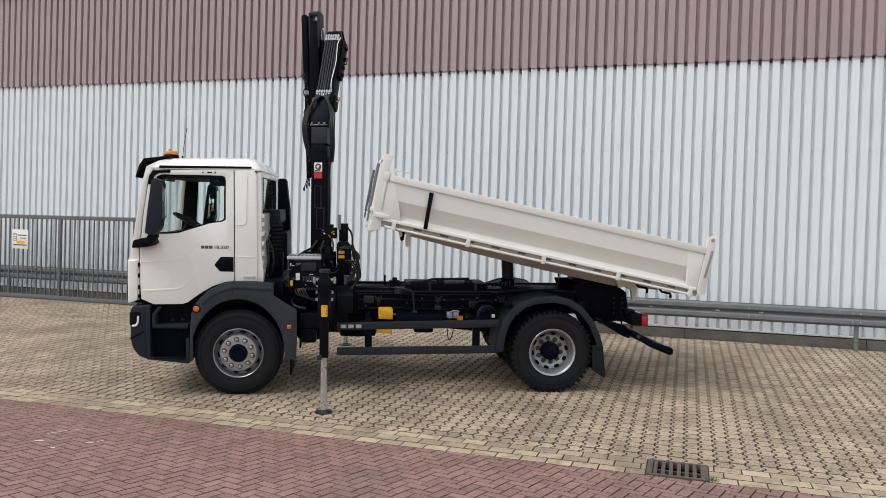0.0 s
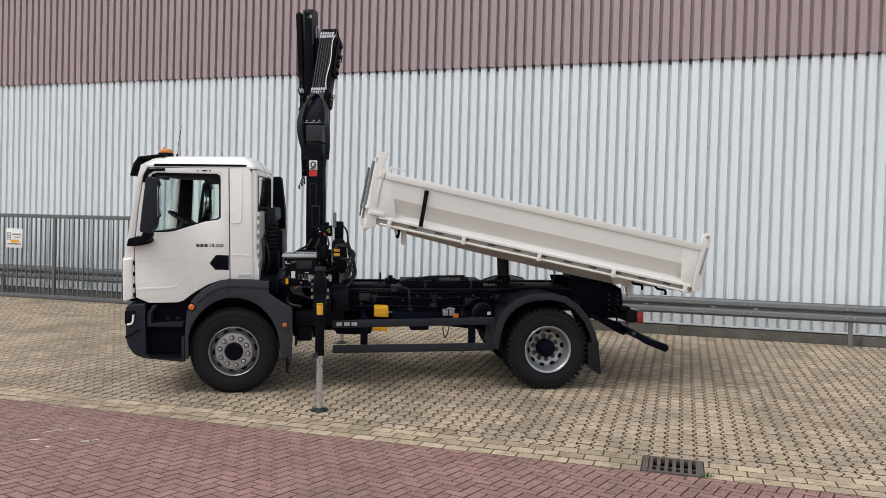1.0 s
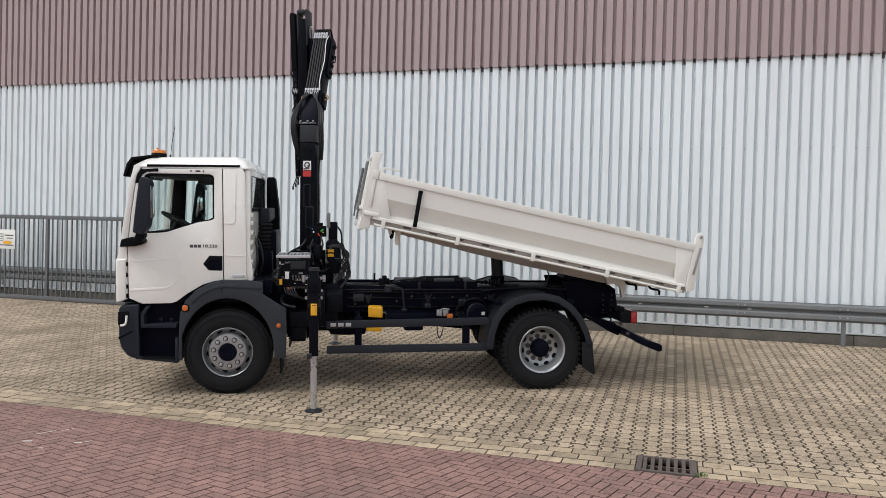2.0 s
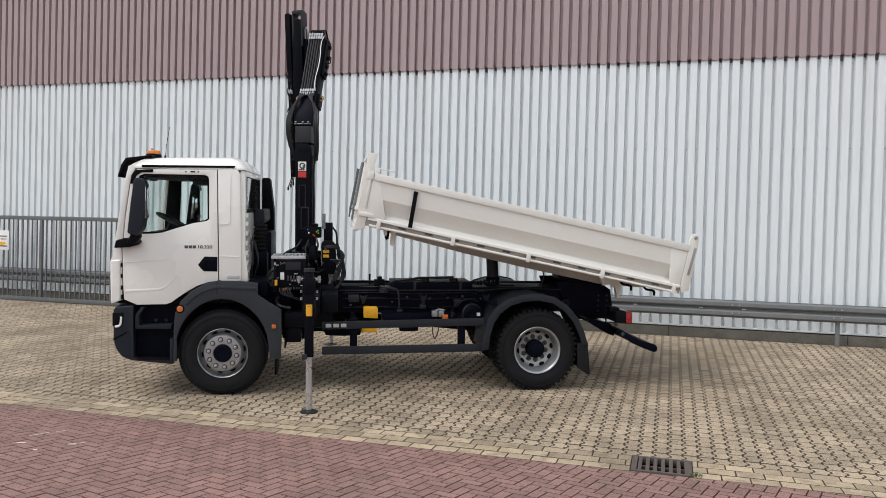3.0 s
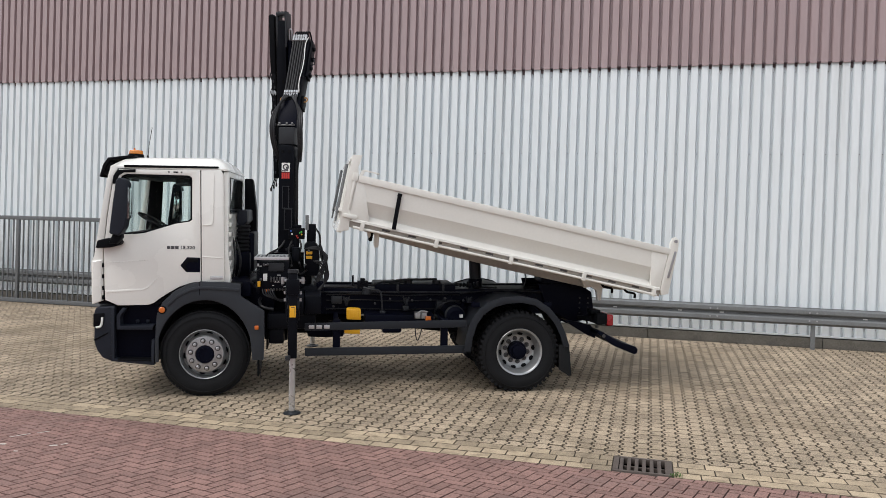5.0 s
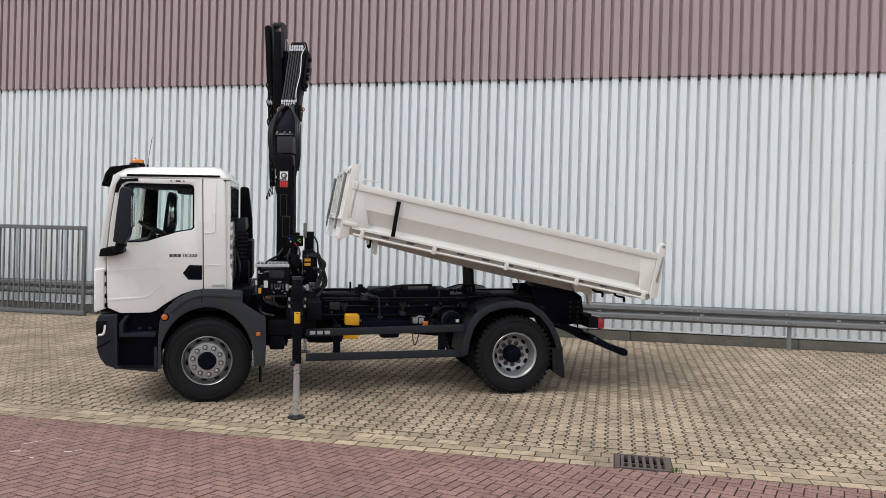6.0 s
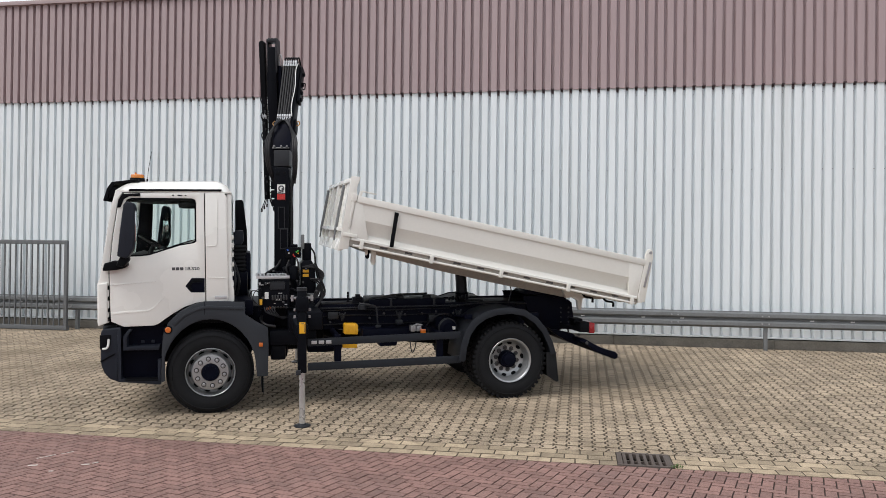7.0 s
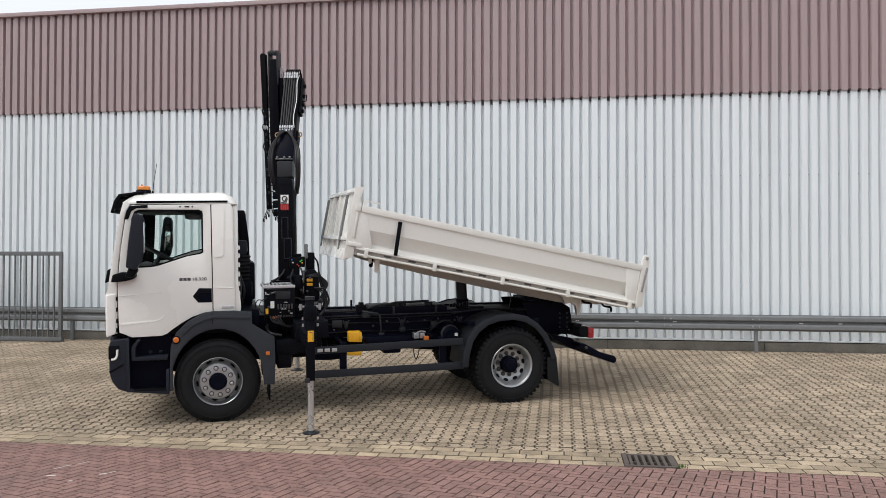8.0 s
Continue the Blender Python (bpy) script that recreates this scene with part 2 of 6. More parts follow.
def lathe(bm, prof, m, seg=32):
    """Turns a profile of (radius, height) about the z axis of m."""
    rings = []
    for r, h in prof:
        if r < 1e-5:
            rings.append([bm.verts.new(m @ Vector((0, 0, h)))])
        else:
            rings.append([bm.verts.new(m @ Vector((r * math.cos(2 * math.pi * i / seg), r * math.sin(2 * math.pi * i / seg), h))) for i in range(seg)])
    for a, b in zip(rings, rings[1:]):
        for i in range(seg):
            j = (i + 1) % seg
            quad = [a[i % len(a)], a[j % len(a)], b[j % len(b)], b[i % len(b)]]
            quad = list(dict.fromkeys(quad))
            if len(quad) > 2:
                bm.faces.new(quad)
    return bm


def curve(pts, steps=6):
    """A smooth line through pts."""
    pts = [Vector(p) for p in pts]
    ext = [2 * pts[0] - pts[1], *pts, 2 * pts[-1] - pts[-2]]
    out = []
    for a, b, c, d in zip(ext, ext[1:], ext[2:], ext[3:]):
        for k in range(steps):
            t = k / steps
            out.append(0.5 * (2 * b + (c - a) * t + (2 * a - 5 * b + 4 * c - d) * t * t + (3 * b - a - 3 * c + d) * t ** 3))
    return out + [pts[-1]]


def tube(bm, pts, r, seg=8, smooth=0):
    pts = curve(pts, smooth) if smooth else [Vector(p) for p in pts]
    rings, side = [], None
    for i, p in enumerate(pts):
        way = (pts[min(i + 1, len(pts) - 1)] - pts[max(i - 1, 0)]).normalized()
        if side is None:
            side = way.orthogonal().normalized()
        side = (side - way * side.dot(way)).normalized()
        up = way.cross(side)
        rings.append([bm.verts.new(p + r * (math.cos(2 * math.pi * k / seg) * side + math.sin(2 * math.pi * k / seg) * up)) for k in range(seg)])
    for a, b in zip(rings, rings[1:]):
        for k in range(seg):
            bm.faces.new((a[k], a[(k + 1) % seg], b[(k + 1) % seg], b[k]))
    bm.faces.new(rings[0][::-1])
    bm.faces.new(rings[-1])
    return bm


def beam(bm, p0, p1, w, d, up=(0, 0, 1), bev=0.006):
    """A bar from p0 to p1, w wide and d deep."""
    p0, p1 = Vector(p0), Vector(p1)
    z = (p1 - p0).normalized()
    x = Vector(up).cross(z)
    x = x.normalized() if x.length > 1e-4 else Vector((1, 0, 0))
    y = z.cross(x)
    m = Matrix((x, y, z)).transposed().to_4x4()
    m.translation = p0
    return box(bm, -w / 2, w / 2, -d / 2, d / 2, 0, (p1 - p0).length, bev, m)


def lettering(name, words, size, m, mat, parent, label=""):
    """Flat letters in the built-in font, as a mesh."""
    data = bpy.data.curves.new(name, "FONT")
    data.body, data.size, data.extrude, data.offset = words, size, 0.0015, 0.0012
    ob = new(name, data)
    bpy.context.view_layer.update()
    flat = bpy.data.meshes.new_from_object(ob.evaluated_get(bpy.context.evaluated_depsgraph_get()))
    bpy.data.objects.remove(ob)
    flat.name = name
    flat.materials.clear()
    flat.materials.append(mat)
    out = new(name, flat)
    out.parent = parent
    out.matrix_basis = m
    return tagged(out, label)


# ---- the yard: a gutter runs along the wall, and both sides fall towards it ----
RISE, GUTTER_IN, GUTTER_OUT, WALL_Y = 0.0446, 7.58, 7.06, 15.03


def ground_z(y):
    return RISE * (y - GUTTER_IN) if y > GUTTER_IN else (0.0 if y > GUTTER_OUT else 0.03 * (GUTTER_OUT - y))


PIT_X, PIT_Y = (-0.285, 0.245), (7.10, 7.60)
bm = BM()
xs = [-600, -60, -25, PIT_X[0], PIT_X[1], 25, 60, 600]
ys = [-600, -40, -6, 0, GUTTER_OUT, PIT_Y[0], PIT_Y[1], 10, 12.5, WALL_Y + 0.2, 60, 600]
grid = {}
for i, x in enumerate(xs):
    for j, y in enumerate(ys):
        grid[i, j] = bm.verts.new((x, y, ground_z(max(min(y, 15.2), -6)) - 0.014))
for i in range(len(xs) - 1):
    for j in range(len(ys) - 1):
        if xs[i] == PIT_X[0] and ys[j] == PIT_Y[0]:
            continue
        bm.faces.new((grid[i, j], grid[i + 1, j], grid[i + 1, j + 1], grid[i, j + 1]))
ground = thing("ground", bm, JOINT, "dark sandy joint bed of the paved yard", "ground", kind="structure")

# ---- the hall ----
PERIOD, PHASE = 0.1826, 0.0694


def cladding(bm, x0, x1, y, z0, z1, depth, wide=0.114, slope=0.012, low=0.036):
    """Trapezoid sheet: broad crowns towards the yard, narrow grooves between."""
    line = []
    n0, n1 = int(math.floor(x0 / PERIOD)), int(math.ceil(x1 / PERIOD))
    for n in range(n0, n1):
        a = n * PERIOD + PHASE
        for dx, dy in ((0, 0), (wide, 0), (wide + slope, depth), (wide + slope + low, depth)):
            line.append((a + dx, y + dy))
    low_v = [bm.verts.new((x, v, z0)) for x, v in line]
    top_v = [bm.verts.new((x, v, z1)) for x, v in line]
    for i in range(len(line) - 1):
        bm.faces.new((low_v[i], low_v[i + 1], top_v[i + 1], top_v[i]))
    return bm


WALL_X0, WALL_X1 = -36.0, 28.0
BASE_Z, SPLIT_Z, EAVE_Z = 0.535, 5.385, 7.62
bm = BM()
box(bm, WALL_X0, WALL_X1, WALL_Y + 0.09, WALL_Y + 0.3, 0.2, EAVE_Z)
wall = thing("wall_north", bm, CONCRETE, "long hall wall clad with white and mauve ribbed steel sheet", "wall", kind="structure")
part("lower_cladding", cladding(BM(), WALL_X0, WALL_X1, WALL_Y - 0.01, BASE_Z, SPLIT_Z + 0.03, 0.070), CLAD_WHITE, wall, "white ribbed steel cladding")
part("upper_cladding", cladding(BM(), WALL_X0, WALL_X1, WALL_Y - 0.040, SPLIT_Z, EAVE_Z, 0.066), CLAD_BROWN, wall, "mauve ribbed steel cladding")
bm = BM()
box(bm, WALL_X0, WALL_X1, WALL_Y - 0.03, WALL_Y + 0.09, SPLIT_Z + 0.012, SPLIT_Z + 0.03)
part("drip_edge", bm, DARK_FLASHING, wall, "dark flashing under the mauve sheets")
# dark pieces at the groove tops: foam fillers and the overhang's shade in one
bm = BM()
for n in range(int(-20 / PERIOD), int(12 / PERIOD)):
    x = n * PERIOD + PHASE + 0.147
    h = 0.03 + 0.06 * random.random() ** 2
    prism(bm, [(x - 0.026, SPLIT_Z + 0.012), (x + 0.026, SPLIT_Z + 0.012), (x + 0.018, SPLIT_Z - h), (x - 0.018, SPLIT_Z - h * 0.8)], WALL_Y + 0.02, WALL_Y + 0.056)
tagged(part("shaded_filler", bm, DARK_FLASHING, wall, "dark foam fillers and lip shade at the groove tops"), kind="stuff")
bm = BM()
box(bm, WALL_X0, WALL_X1, WALL_Y - 0.11, WALL_Y + 0.35, EAVE_Z - 0.02, EAVE_Z + 0.07, 0.006)
part("eave_cap", bm, CLAD_BROWN, wall, "folded mauve eave cap")
bm = BM()
prism(bm, [(0, 0), (-0.075, -0.012), (-0.075, -0.03), (-0.068, -0.03), (-0.068, -0.016), (0, -0.006)], WALL_X0, WALL_X1,
      m=Matrix(((0, 1, 0, 0), (1, 0, 0, WALL_Y + 0.03), (0, 0, 1, BASE_Z + 0.004), (0, 0, 0, 1))))
part("base_flashing", bm, FLASHING, wall, "pale folded drip flashing over the plinth")
bm = BM()
for n in range(-90, 50):
    x = n * PERIOD + PHASE + 0.147
    if (n * 7) % 5 < 3:
        cyl(bm, (x, WALL_Y + 0.062, 3.77), (x, WALL_Y + 0.05, 3.77), 0.009, seg=6)
    cyl(bm, (x, WALL_Y + 0.062, 0.68), (x, WALL_Y + 0.05, 0.68), 0.009, seg=6)
    cyl(bm, (x, WALL_Y + 0.062, 5.25), (x, WALL_Y + 0.05, 5.25), 0.007, seg=6)
tagged(part("cladding_screws", bm, STEEL, wall, "small steel screws in the sheet grooves"), kind="stuff")
bm = BM()
x = WALL_X0
while x < WALL_X1:
    box(bm, x, x + 2.993, WALL_Y - 0.085, WALL_Y + 0.09, 0.16, 0.487, 0.008)
    x += 3.0
plinth = thing("plinth", bm, CONCRETE, "weathered concrete plinth under the hall wall", "plinth", kind="structure")
bm = BM()
box(bm, WALL_X0, WALL_X1, WALL_Y + 0.3, 60, EAVE_Z - 0.3, EAVE_Z - 0.05)
thing("roof", bm, CONCRETE, "flat roof of the hall behind its eave", "roof", kind="structure")
for n, x in enumerate((WALL_X0, WALL_X1 - 0.25)):
    bm = BM()
    box(bm, x, x + 0.25, WALL_Y + 0.31, 60, 0, EAVE_Z - 0.31)
    thing("wall_west" if n == 0 else "wall_east", bm, CLAD_WHITE, "plain end wall of the hall", "wall", kind="structure")

# ---- guard rail along the wall ----
RAIL_Y, RAIL_TOP = 14.70, 1.045
rail = holder("guard_rail", pose(0, 0, 0), "galvanised steel guard rail standing along the hall wall", "guard rail")
prof = [(0.0, 0.0), (0.0, 0.014), (0.058, 0.032), (0.068, 0.044), (0.068, 0.105), (0.058, 0.118), (0.0, 0.143), (0.0, 0.167), (0.058, 0.192),
        (0.068, 0.205), (0.068, 0.266), (0.058, 0.278), (0.0, 0.296), (0.0, 0.31)]
RAIL_X = [-30.0, -24.7, -20.4, -16.1, -11.8, -7.5, -3.2, 1.02, 2.66, 6.96, 11.26, 15.56]
for n, (xa, xb) in enumerate(zip(RAIL_X, RAIL_X[1:])):
    bm = BM()
    lines = []
    for x in (xa - (0.06 if n % 2 else 0), xb):
        lines.append([bm.verts.new((x, RAIL_Y - a - (0.004 if n % 2 else 0), RAIL_TOP - 0.31 + z)) for a, z in prof])
    back = [[bm.verts.new((v.co.x, v.co.y + 0.004, v.co.z)) for v in l] for l in lines]
    for i in range(len(prof) - 1):
        bm.faces.new((lines[0][i], lines[1][i], lines[1][i + 1], lines[0][i + 1]))
        bm.faces.new((back[0][i], back[0][i + 1], back[1][i + 1], back[1][i]))
    beam_part = part("rail_beam", bm, ZINC, rail)
    bm = BM()
    for dx in (0.05, 0.17):
        for z in (0.085, 0.225):
            cyl(bm, (xa + dx, RAIL_Y - 0.07, RAIL_TOP - 0.31 + z), (xa + dx, RAIL_Y - 0.088, RAIL_TOP - 0.31 + z), 0.014, seg=8)
    tagged(part("bolts", bm, STEEL, beam_part), kind="stuff")
for x in (-28.5, -24.2, -19.9, -15.6, -11.55, -7.2, -2.2, 2.79, 7.05, 11.35):
    bm = BM()
    zb = ground_z(RAIL_Y) - 0.05
    for dx, w in ((-0.033, 0.006), (0.027, 0.006)):
        box(bm, x + dx, x + dx + w, RAIL_Y + 0.012, RAIL_Y + 0.075, zb, RAIL_TOP - 0.06, 0.001)
    box(bm, x - 0.033, x + 0.033, RAIL_Y + 0.006, RAIL_Y + 0.012, zb, RAIL_TOP - 0.06, 0.001)
    part("rail_post", bm, ZINC, rail)
for x in (-0.6, 0.55, 1.27, 3.6, 4.3, 5.6, -10.2, -12.9):
    bm = BM()
    box(bm, x - 0.035, x + 0.035, RAIL_Y - 0.02, RAIL_Y - 0.003, RAIL_TOP - 0.165, RAIL_TOP - 0.145, 0.002)
    part("reflector", bm, WHITE_LABEL, rail, "small white reflector")

# ---- sliding gate ----
GATE_Y, GATE_X1, GATE_TOP, GATE_LOW = 14.45, -11.60, 2.245, 0.335
gate = holder("sliding_gate", pose(0, 0, 0), "galvanised steel sliding gate with upright bars", "gate")
bm = BM()
box(bm, -27.0, GATE_X1, GATE_Y - 0.03, GATE_Y + 0.03, GATE_TOP - 0.075, GATE_TOP, 0.005)
part("top_rail", bm, GATE_STEEL, gate)
bm = BM()
for n in range(int((GATE_X1 + 27) / 0.05)):
    x = -27 + 0.05 * n
    prism(bm, [(x, GATE_TOP), (x + 0.05, GATE_TOP), (x + 0.025, GATE_TOP + 0.022)], GATE_Y - 0.003, GATE_Y + 0.003)
tagged(part("toothed_strip", bm, GATE_STEEL, gate, "toothed steel strip on the top rail"), kind="stuff")
bm = BM()
box(bm, -27.0, GATE_X1 + 0.02, GATE_Y - 0.05, GATE_Y + 0.05, GATE_LOW - 0.02, GATE_LOW + 0.07, 0.006)
part("bottom_rail", bm, GATE_STEEL, gate)
for x in (GATE_X1 - 0.035, -13.82, -16.0, -18.2, -20.4):
    bm = BM()
    box(bm, x - 0.035, x + 0.035, GATE_Y - 0.032, GATE_Y + 0.032, GATE_LOW + 0.07, GATE_TOP - 0.075, 0.004)
    part("gate_upright", bm, GATE_STEEL, gate)
bm = BM()
box(bm, -0.0125, 0.0125, -0.0125, 0.0125, GATE_LOW + 0.07, GATE_TOP - 0.075, 0.002, segments=1)
first = part("gate_bar", bm, GATE_STEEL, gate)
first.location = (GATE_X1 - 0.19, GATE_Y, 0)
for n in range(1, 110):
    bar = new("gate_bar", first.data)
    bar.parent = gate
    bar.location = (GATE_X1 - 0.19 - 0.135 * n, GATE_Y, 0)
bm = BM()
box(bm, -0.24, 0.24, -0.004, 0.004, -0.225, 0.225, 0.003)
sign = tagged(new("notice_sign", mesh_of("notice_sign", bm, WHITE_LABEL)), "white notice sign with a yellow oval, on the gate bars", "sign")
sign.location = (-14.97, GATE_Y - 0.022, 1.685)
for name, mat, shapes in (("printed_line", GREY_LETTER, [(-0.06, 0.19, 0.08, 0.105), (0.0, 0.17, 0.015, 0.035), (-0.19, 0.2, -0.15, -0.125), (-0.21, -0.1, 0.12, 0.13), (-0.21, -0.2, -0.03, 0.12), (-0.11, -0.1, -0.03, 0.12), (-0.21, -0.1, -0.04, -0.03), (-0.185, -0.125, 0.085, 0.1), (-0.185, -0.125, 0.045, 0.06), (-0.185, -0.125, 0.0, 0.015)]),):
    for x0, x1, z0, z1 in shapes:
        bm = BM()
        box(bm, x0, x1, -0.0065, -0.004, z0, z1)
        part(name, bm, mat, sign)
bm = BM()
lathe(bm, [(0, 0), (0.13, 0), (0.13, 0.003), (0, 0.003)], pose(0.02, -0.004, -0.075, 90) @ Matrix.Diagonal((1, 0.3, 1, 1)), 24)
part("yellow_oval", bm, YELLOW, sign, "yellow oval")

# ---- drain ----
drain = holder("drain_grate", pose(0, 0, 0), "rusty cast iron drain grate set in the gutter", "drain")
gx0, gx1, gy0, gy1 = PIT_X[0], PIT_X[1], PIT_Y[0], PIT_Y[1]
bm = BM()
for a in ((gx0, gx1, gy0, gy0 + 0.045), (gx0, gx1, gy1 - 0.04, gy1), (gx0, gx0 + 0.05, gy0 + 0.045, gy1 - 0.04), (gx1 - 0.05, gx1, gy0 + 0.045, gy1 - 0.04)):
    box(bm, *a, -0.06, 0.002, 0.004)
part("grate_frame", bm, IRON, drain)
for n in range(7):
    x = gx0 + 0.075 + 0.068 * n
    bm = BM()
    box(bm, x - 0.017, x + 0.017, gy0 + 0.046, gy1 - 0.041, -0.045, 0.0, 0.004)
    part("grate_bar", bm, IRON, drain)
bm = BM()
box(bm, gx0 + 0.05, gx1 - 0.05, (gy0 + gy1) / 2 - 0.012, (gy0 + gy1) / 2 + 0.012, -0.05, -0.02, 0.003)
part("cross_bar", bm, IRON, drain)
bm = BM()
for a in ((gx0, gx0 + 0.02, gy0, gy1), (gx1 - 0.02, gx1, gy0, gy1), (gx0 + 0.02, gx1 - 0.02, gy0, gy0 + 0.02), (gx0 + 0.02, gx1 - 0.02, gy1 - 0.02, gy1)):
    box(bm, *a, -0.5, -0.062)
box(bm, gx0, gx1, gy0, gy1, -0.55, -0.5)
part("gully", bm, PIT, drain, "dark gully under the grate")

# ---- the truck: x runs back from the front axle, y away from the street, z up from the paving ----
HEADING = radians(24.31)
t_up = Vector((0, -RISE, 1)).normalized()
t_x = Vector((math.cos(HEADING), math.sin(HEADING), RISE * math.sin(HEADING))).normalized()
t_y = t_up.cross(t_x)
t_m = Matrix((t_x, t_y, t_up)).transposed().to_4x4()
t_m.translation = (-5.647, 9.337, ground_z(9.337) - 0.010)
truck = holder("tipper_truck", t_m, "white tipper truck with a black loading crane and raised body", "truck")
C = 1.12      # half the cab's width
F = 1.18      # half the width over the wings


def both(y0, y1, s):
    return (y0 * s, y1 * s) if s > 0 else (y1 * s, y0 * s)


# cab shell
bm = BM()
box(bm, -1.24, 0.20, -1.06, 1.06, 1.13, 1.22, 0.01)
cab = part("cab", bm, PLASTIC_BLACK, truck, "short white day cab")
front_line = [(-1.300, 1.16), (-1.302, 1.64), (-1.272, 1.70), (-1.238, 1.93), (-1.183, 2.27), (-1.128, 2.60), (-1.085, 2.755)]
door_front = [(-1.146, 1.185), (-1.155, 1.40), (-1.158, 1.79), (-1.115, 2.20), (-1.062, 2.55), (-1.035, 2.655), (-0.985, 2.735)]
window = [(-1.058, 2.005), (-1.03, 1.975), (-0.93, 1.968), (-0.80, 1.972), (-0.70, 1.985), (-0.55, 2.035), (-0.35, 2.10), (-0.19, 2.128), (-0.158, 2.150),
          (-0.158, 2.625), (-0.168, 2.660), (-0.205, 2.678), (-0.90, 2.678), (-0.955, 2.655), (-0.985, 2.58), (-1.025, 2.30)]
door_low = [(-0.055, 1.405), (-0.16, 1.392), (-0.30, 1.345), (-0.42, 1.275), (-0.53, 1.20), (-0.60, 1.145), (-0.66, 1.124), (-1.0, 1.118), (-1.075, 1.152)]
for s in (-1, 1):
    # front corner panel
    bm = BM()
    prism(bm, front_line + [(-1.0, 2.745), (-1.045, 2.66), (-1.072, 2.55), (-1.125, 2.20), (-1.168, 1.79), (-1.165, 1.40), (-1.17, 1.17)], *both(C - 0.07, C - 0.008, s), 0.012)
    part("corner_panel", bm, CAB_WHITE, cab)
    # door with a window opening
    bm = BM()
    outer = door_front + [(-0.066, 2.745)] + door_low
    plate(bm, outer, window, *both(C - 0.055, C, s), 0.009)
    door = part("door", bm, CAB_WHITE, cab, "white cab door with a long window")
    # pressed ledges
    bm = BM()
    prism(bm, [(-1.14, 1.298), (-0.72, 1.318), (-0.66, 1.346), (-0.54, 1.465), (-0.552, 1.448), (-0.668, 1.322), (-0.73, 1.296), (-1.14, 1.268)], *both(C - 0.01, C + 0.005, s), 0.004)
    part("door_crease", bm, CAB_WHITE, door)
    bm = BM()
    prism(bm, [(-1.15, 1.635), (-0.78, 1.655), (-0.62, 1.664), (-0.78, 1.650), (-1.15, 1.62)], *both(C - 0.01, C + 0.006, s), 0.003)
    part("door_crease", bm, CAB_WHITE, door)
    # rubber frame round the window, pane, sill
    bm = BM()
    shrunk = [(-0.62 + (x + 0.62) * 0.958, 2.33 + (z - 2.33) * 0.945) for x, z in window]
    plate(bm, window, shrunk, *both(C - 0.05, C - 0.006, s))
    part("window_seal", bm, PLASTIC_BLACK, door, "black window seal")
    bm = BM()
    prism(bm, shrunk, *both(C - 0.034, C - 0.030, s))
    pane = part("window_pane", bm, GLASS, door, "clear side window glass")
    pane.visible_shadow = False
    # door handle: a dark scoop with a grip
    bm = BM()
    prism(bm, [(-0.292, 1.60), (-0.215, 1.702), (-0.062, 1.698), (-0.062, 1.518), (-0.225, 1.520)], *both(C - 0.02, C + 0.004, s), 0.008)
    handle = part("door_handle", bm, BLACK_PAINT, door, "dark recessed door handle")
    bm = BM()
    prism(bm, [(-0.27, 1.605), (-0.205, 1.685), (-0.165, 1.685), (-0.235, 1.60), (-0.20, 1.54), (-0.225, 1.535)], *both(C + 0.003, C + 0.016, s), 0.004)
    box(bm, -0.20, -0.085, *both(C + 0.003, C + 0.02, s), 1.645, 1.688, 0.006)
    part("grip", bm, PLASTIC_BLACK, door)
    # rear corner panel, with its crease
    bm = BM()
    prism(bm, [(-0.056, 2.745), (0.175, 2.752), (0.205, 2.70), (0.222, 1.42), (0.20, 1.405), (-0.045, 1.405)], *both(C - 0.055, C - 0.002, s), 0.011)
    panel = part("rear_corner_panel", bm, CAB_WHITE, cab)
    bm = BM()
    prism(bm, [(-0.04, 2.10), (0.05, 2.10), (0.075, 2.13), (0.085, 2.68), (0.098, 2.68), (0.09, 2.12), (0.06, 2.085), (-0.04, 2.085)], *both(C - 0.01, C + 0.006, s), 0.003)
    prism(bm, [(-0.045, 1.712), (0.19, 1.700), (0.19, 1.690), (-0.045, 1.702)], *both(C - 0.01, C + 0.004, s), 0.002)
    pieces("panel_crease", bm, CAB_WHITE, panel)
    bm = BM()
    box(bm, 0.055, 0.20, *both(C - 0.004, C + 0.006, s), 1.435, 1.475, 0.003)
    part("badge_plate", bm, GALV_BRIGHT, panel, "small silver plate")
    # dark trim under the roof, with its drip rail
    bm = BM()
    prism(bm, [(-0.93, 2.755), (0.14, 2.772), (0.145, 2.795), (-0.93, 2.785)], *both(C - 0.05, C + 0.002, s), 0.005)
    part("roof_trim", bm, PLASTIC_BLACK, cab, "black roof trim strip")
    bm = BM()
    prism(bm, [(-1.06, 2.56), (-1.045, 2.66), (-1.0, 2.725), (-0.80, 2.735), (-0.80, 2.700), (-0.93, 2.695), (-0.985, 2.66), (-1.025, 2.56)], *both(C - 0.02, C + 0.014, s), 0.006)
    part("wind_deflector", bm, PLASTIC_BLACK, cab, "black wind deflector at the pillar")
    bm = BM()
    for x in (-0.425, -0.345, -0.28):
        box(bm, x - (0.028 if x == -0.345 else 0.009), x + (0.028 if x == -0.345 else 0.009), *both(C - 0.005, C + 0.004, s), 2.706, 2.722, 0.003)
    pieces("grab_vent", bm, PLASTIC_BLACK, cab)
    # the white corner flap ahead of the door, its hinge gap behind
    bm = BM()
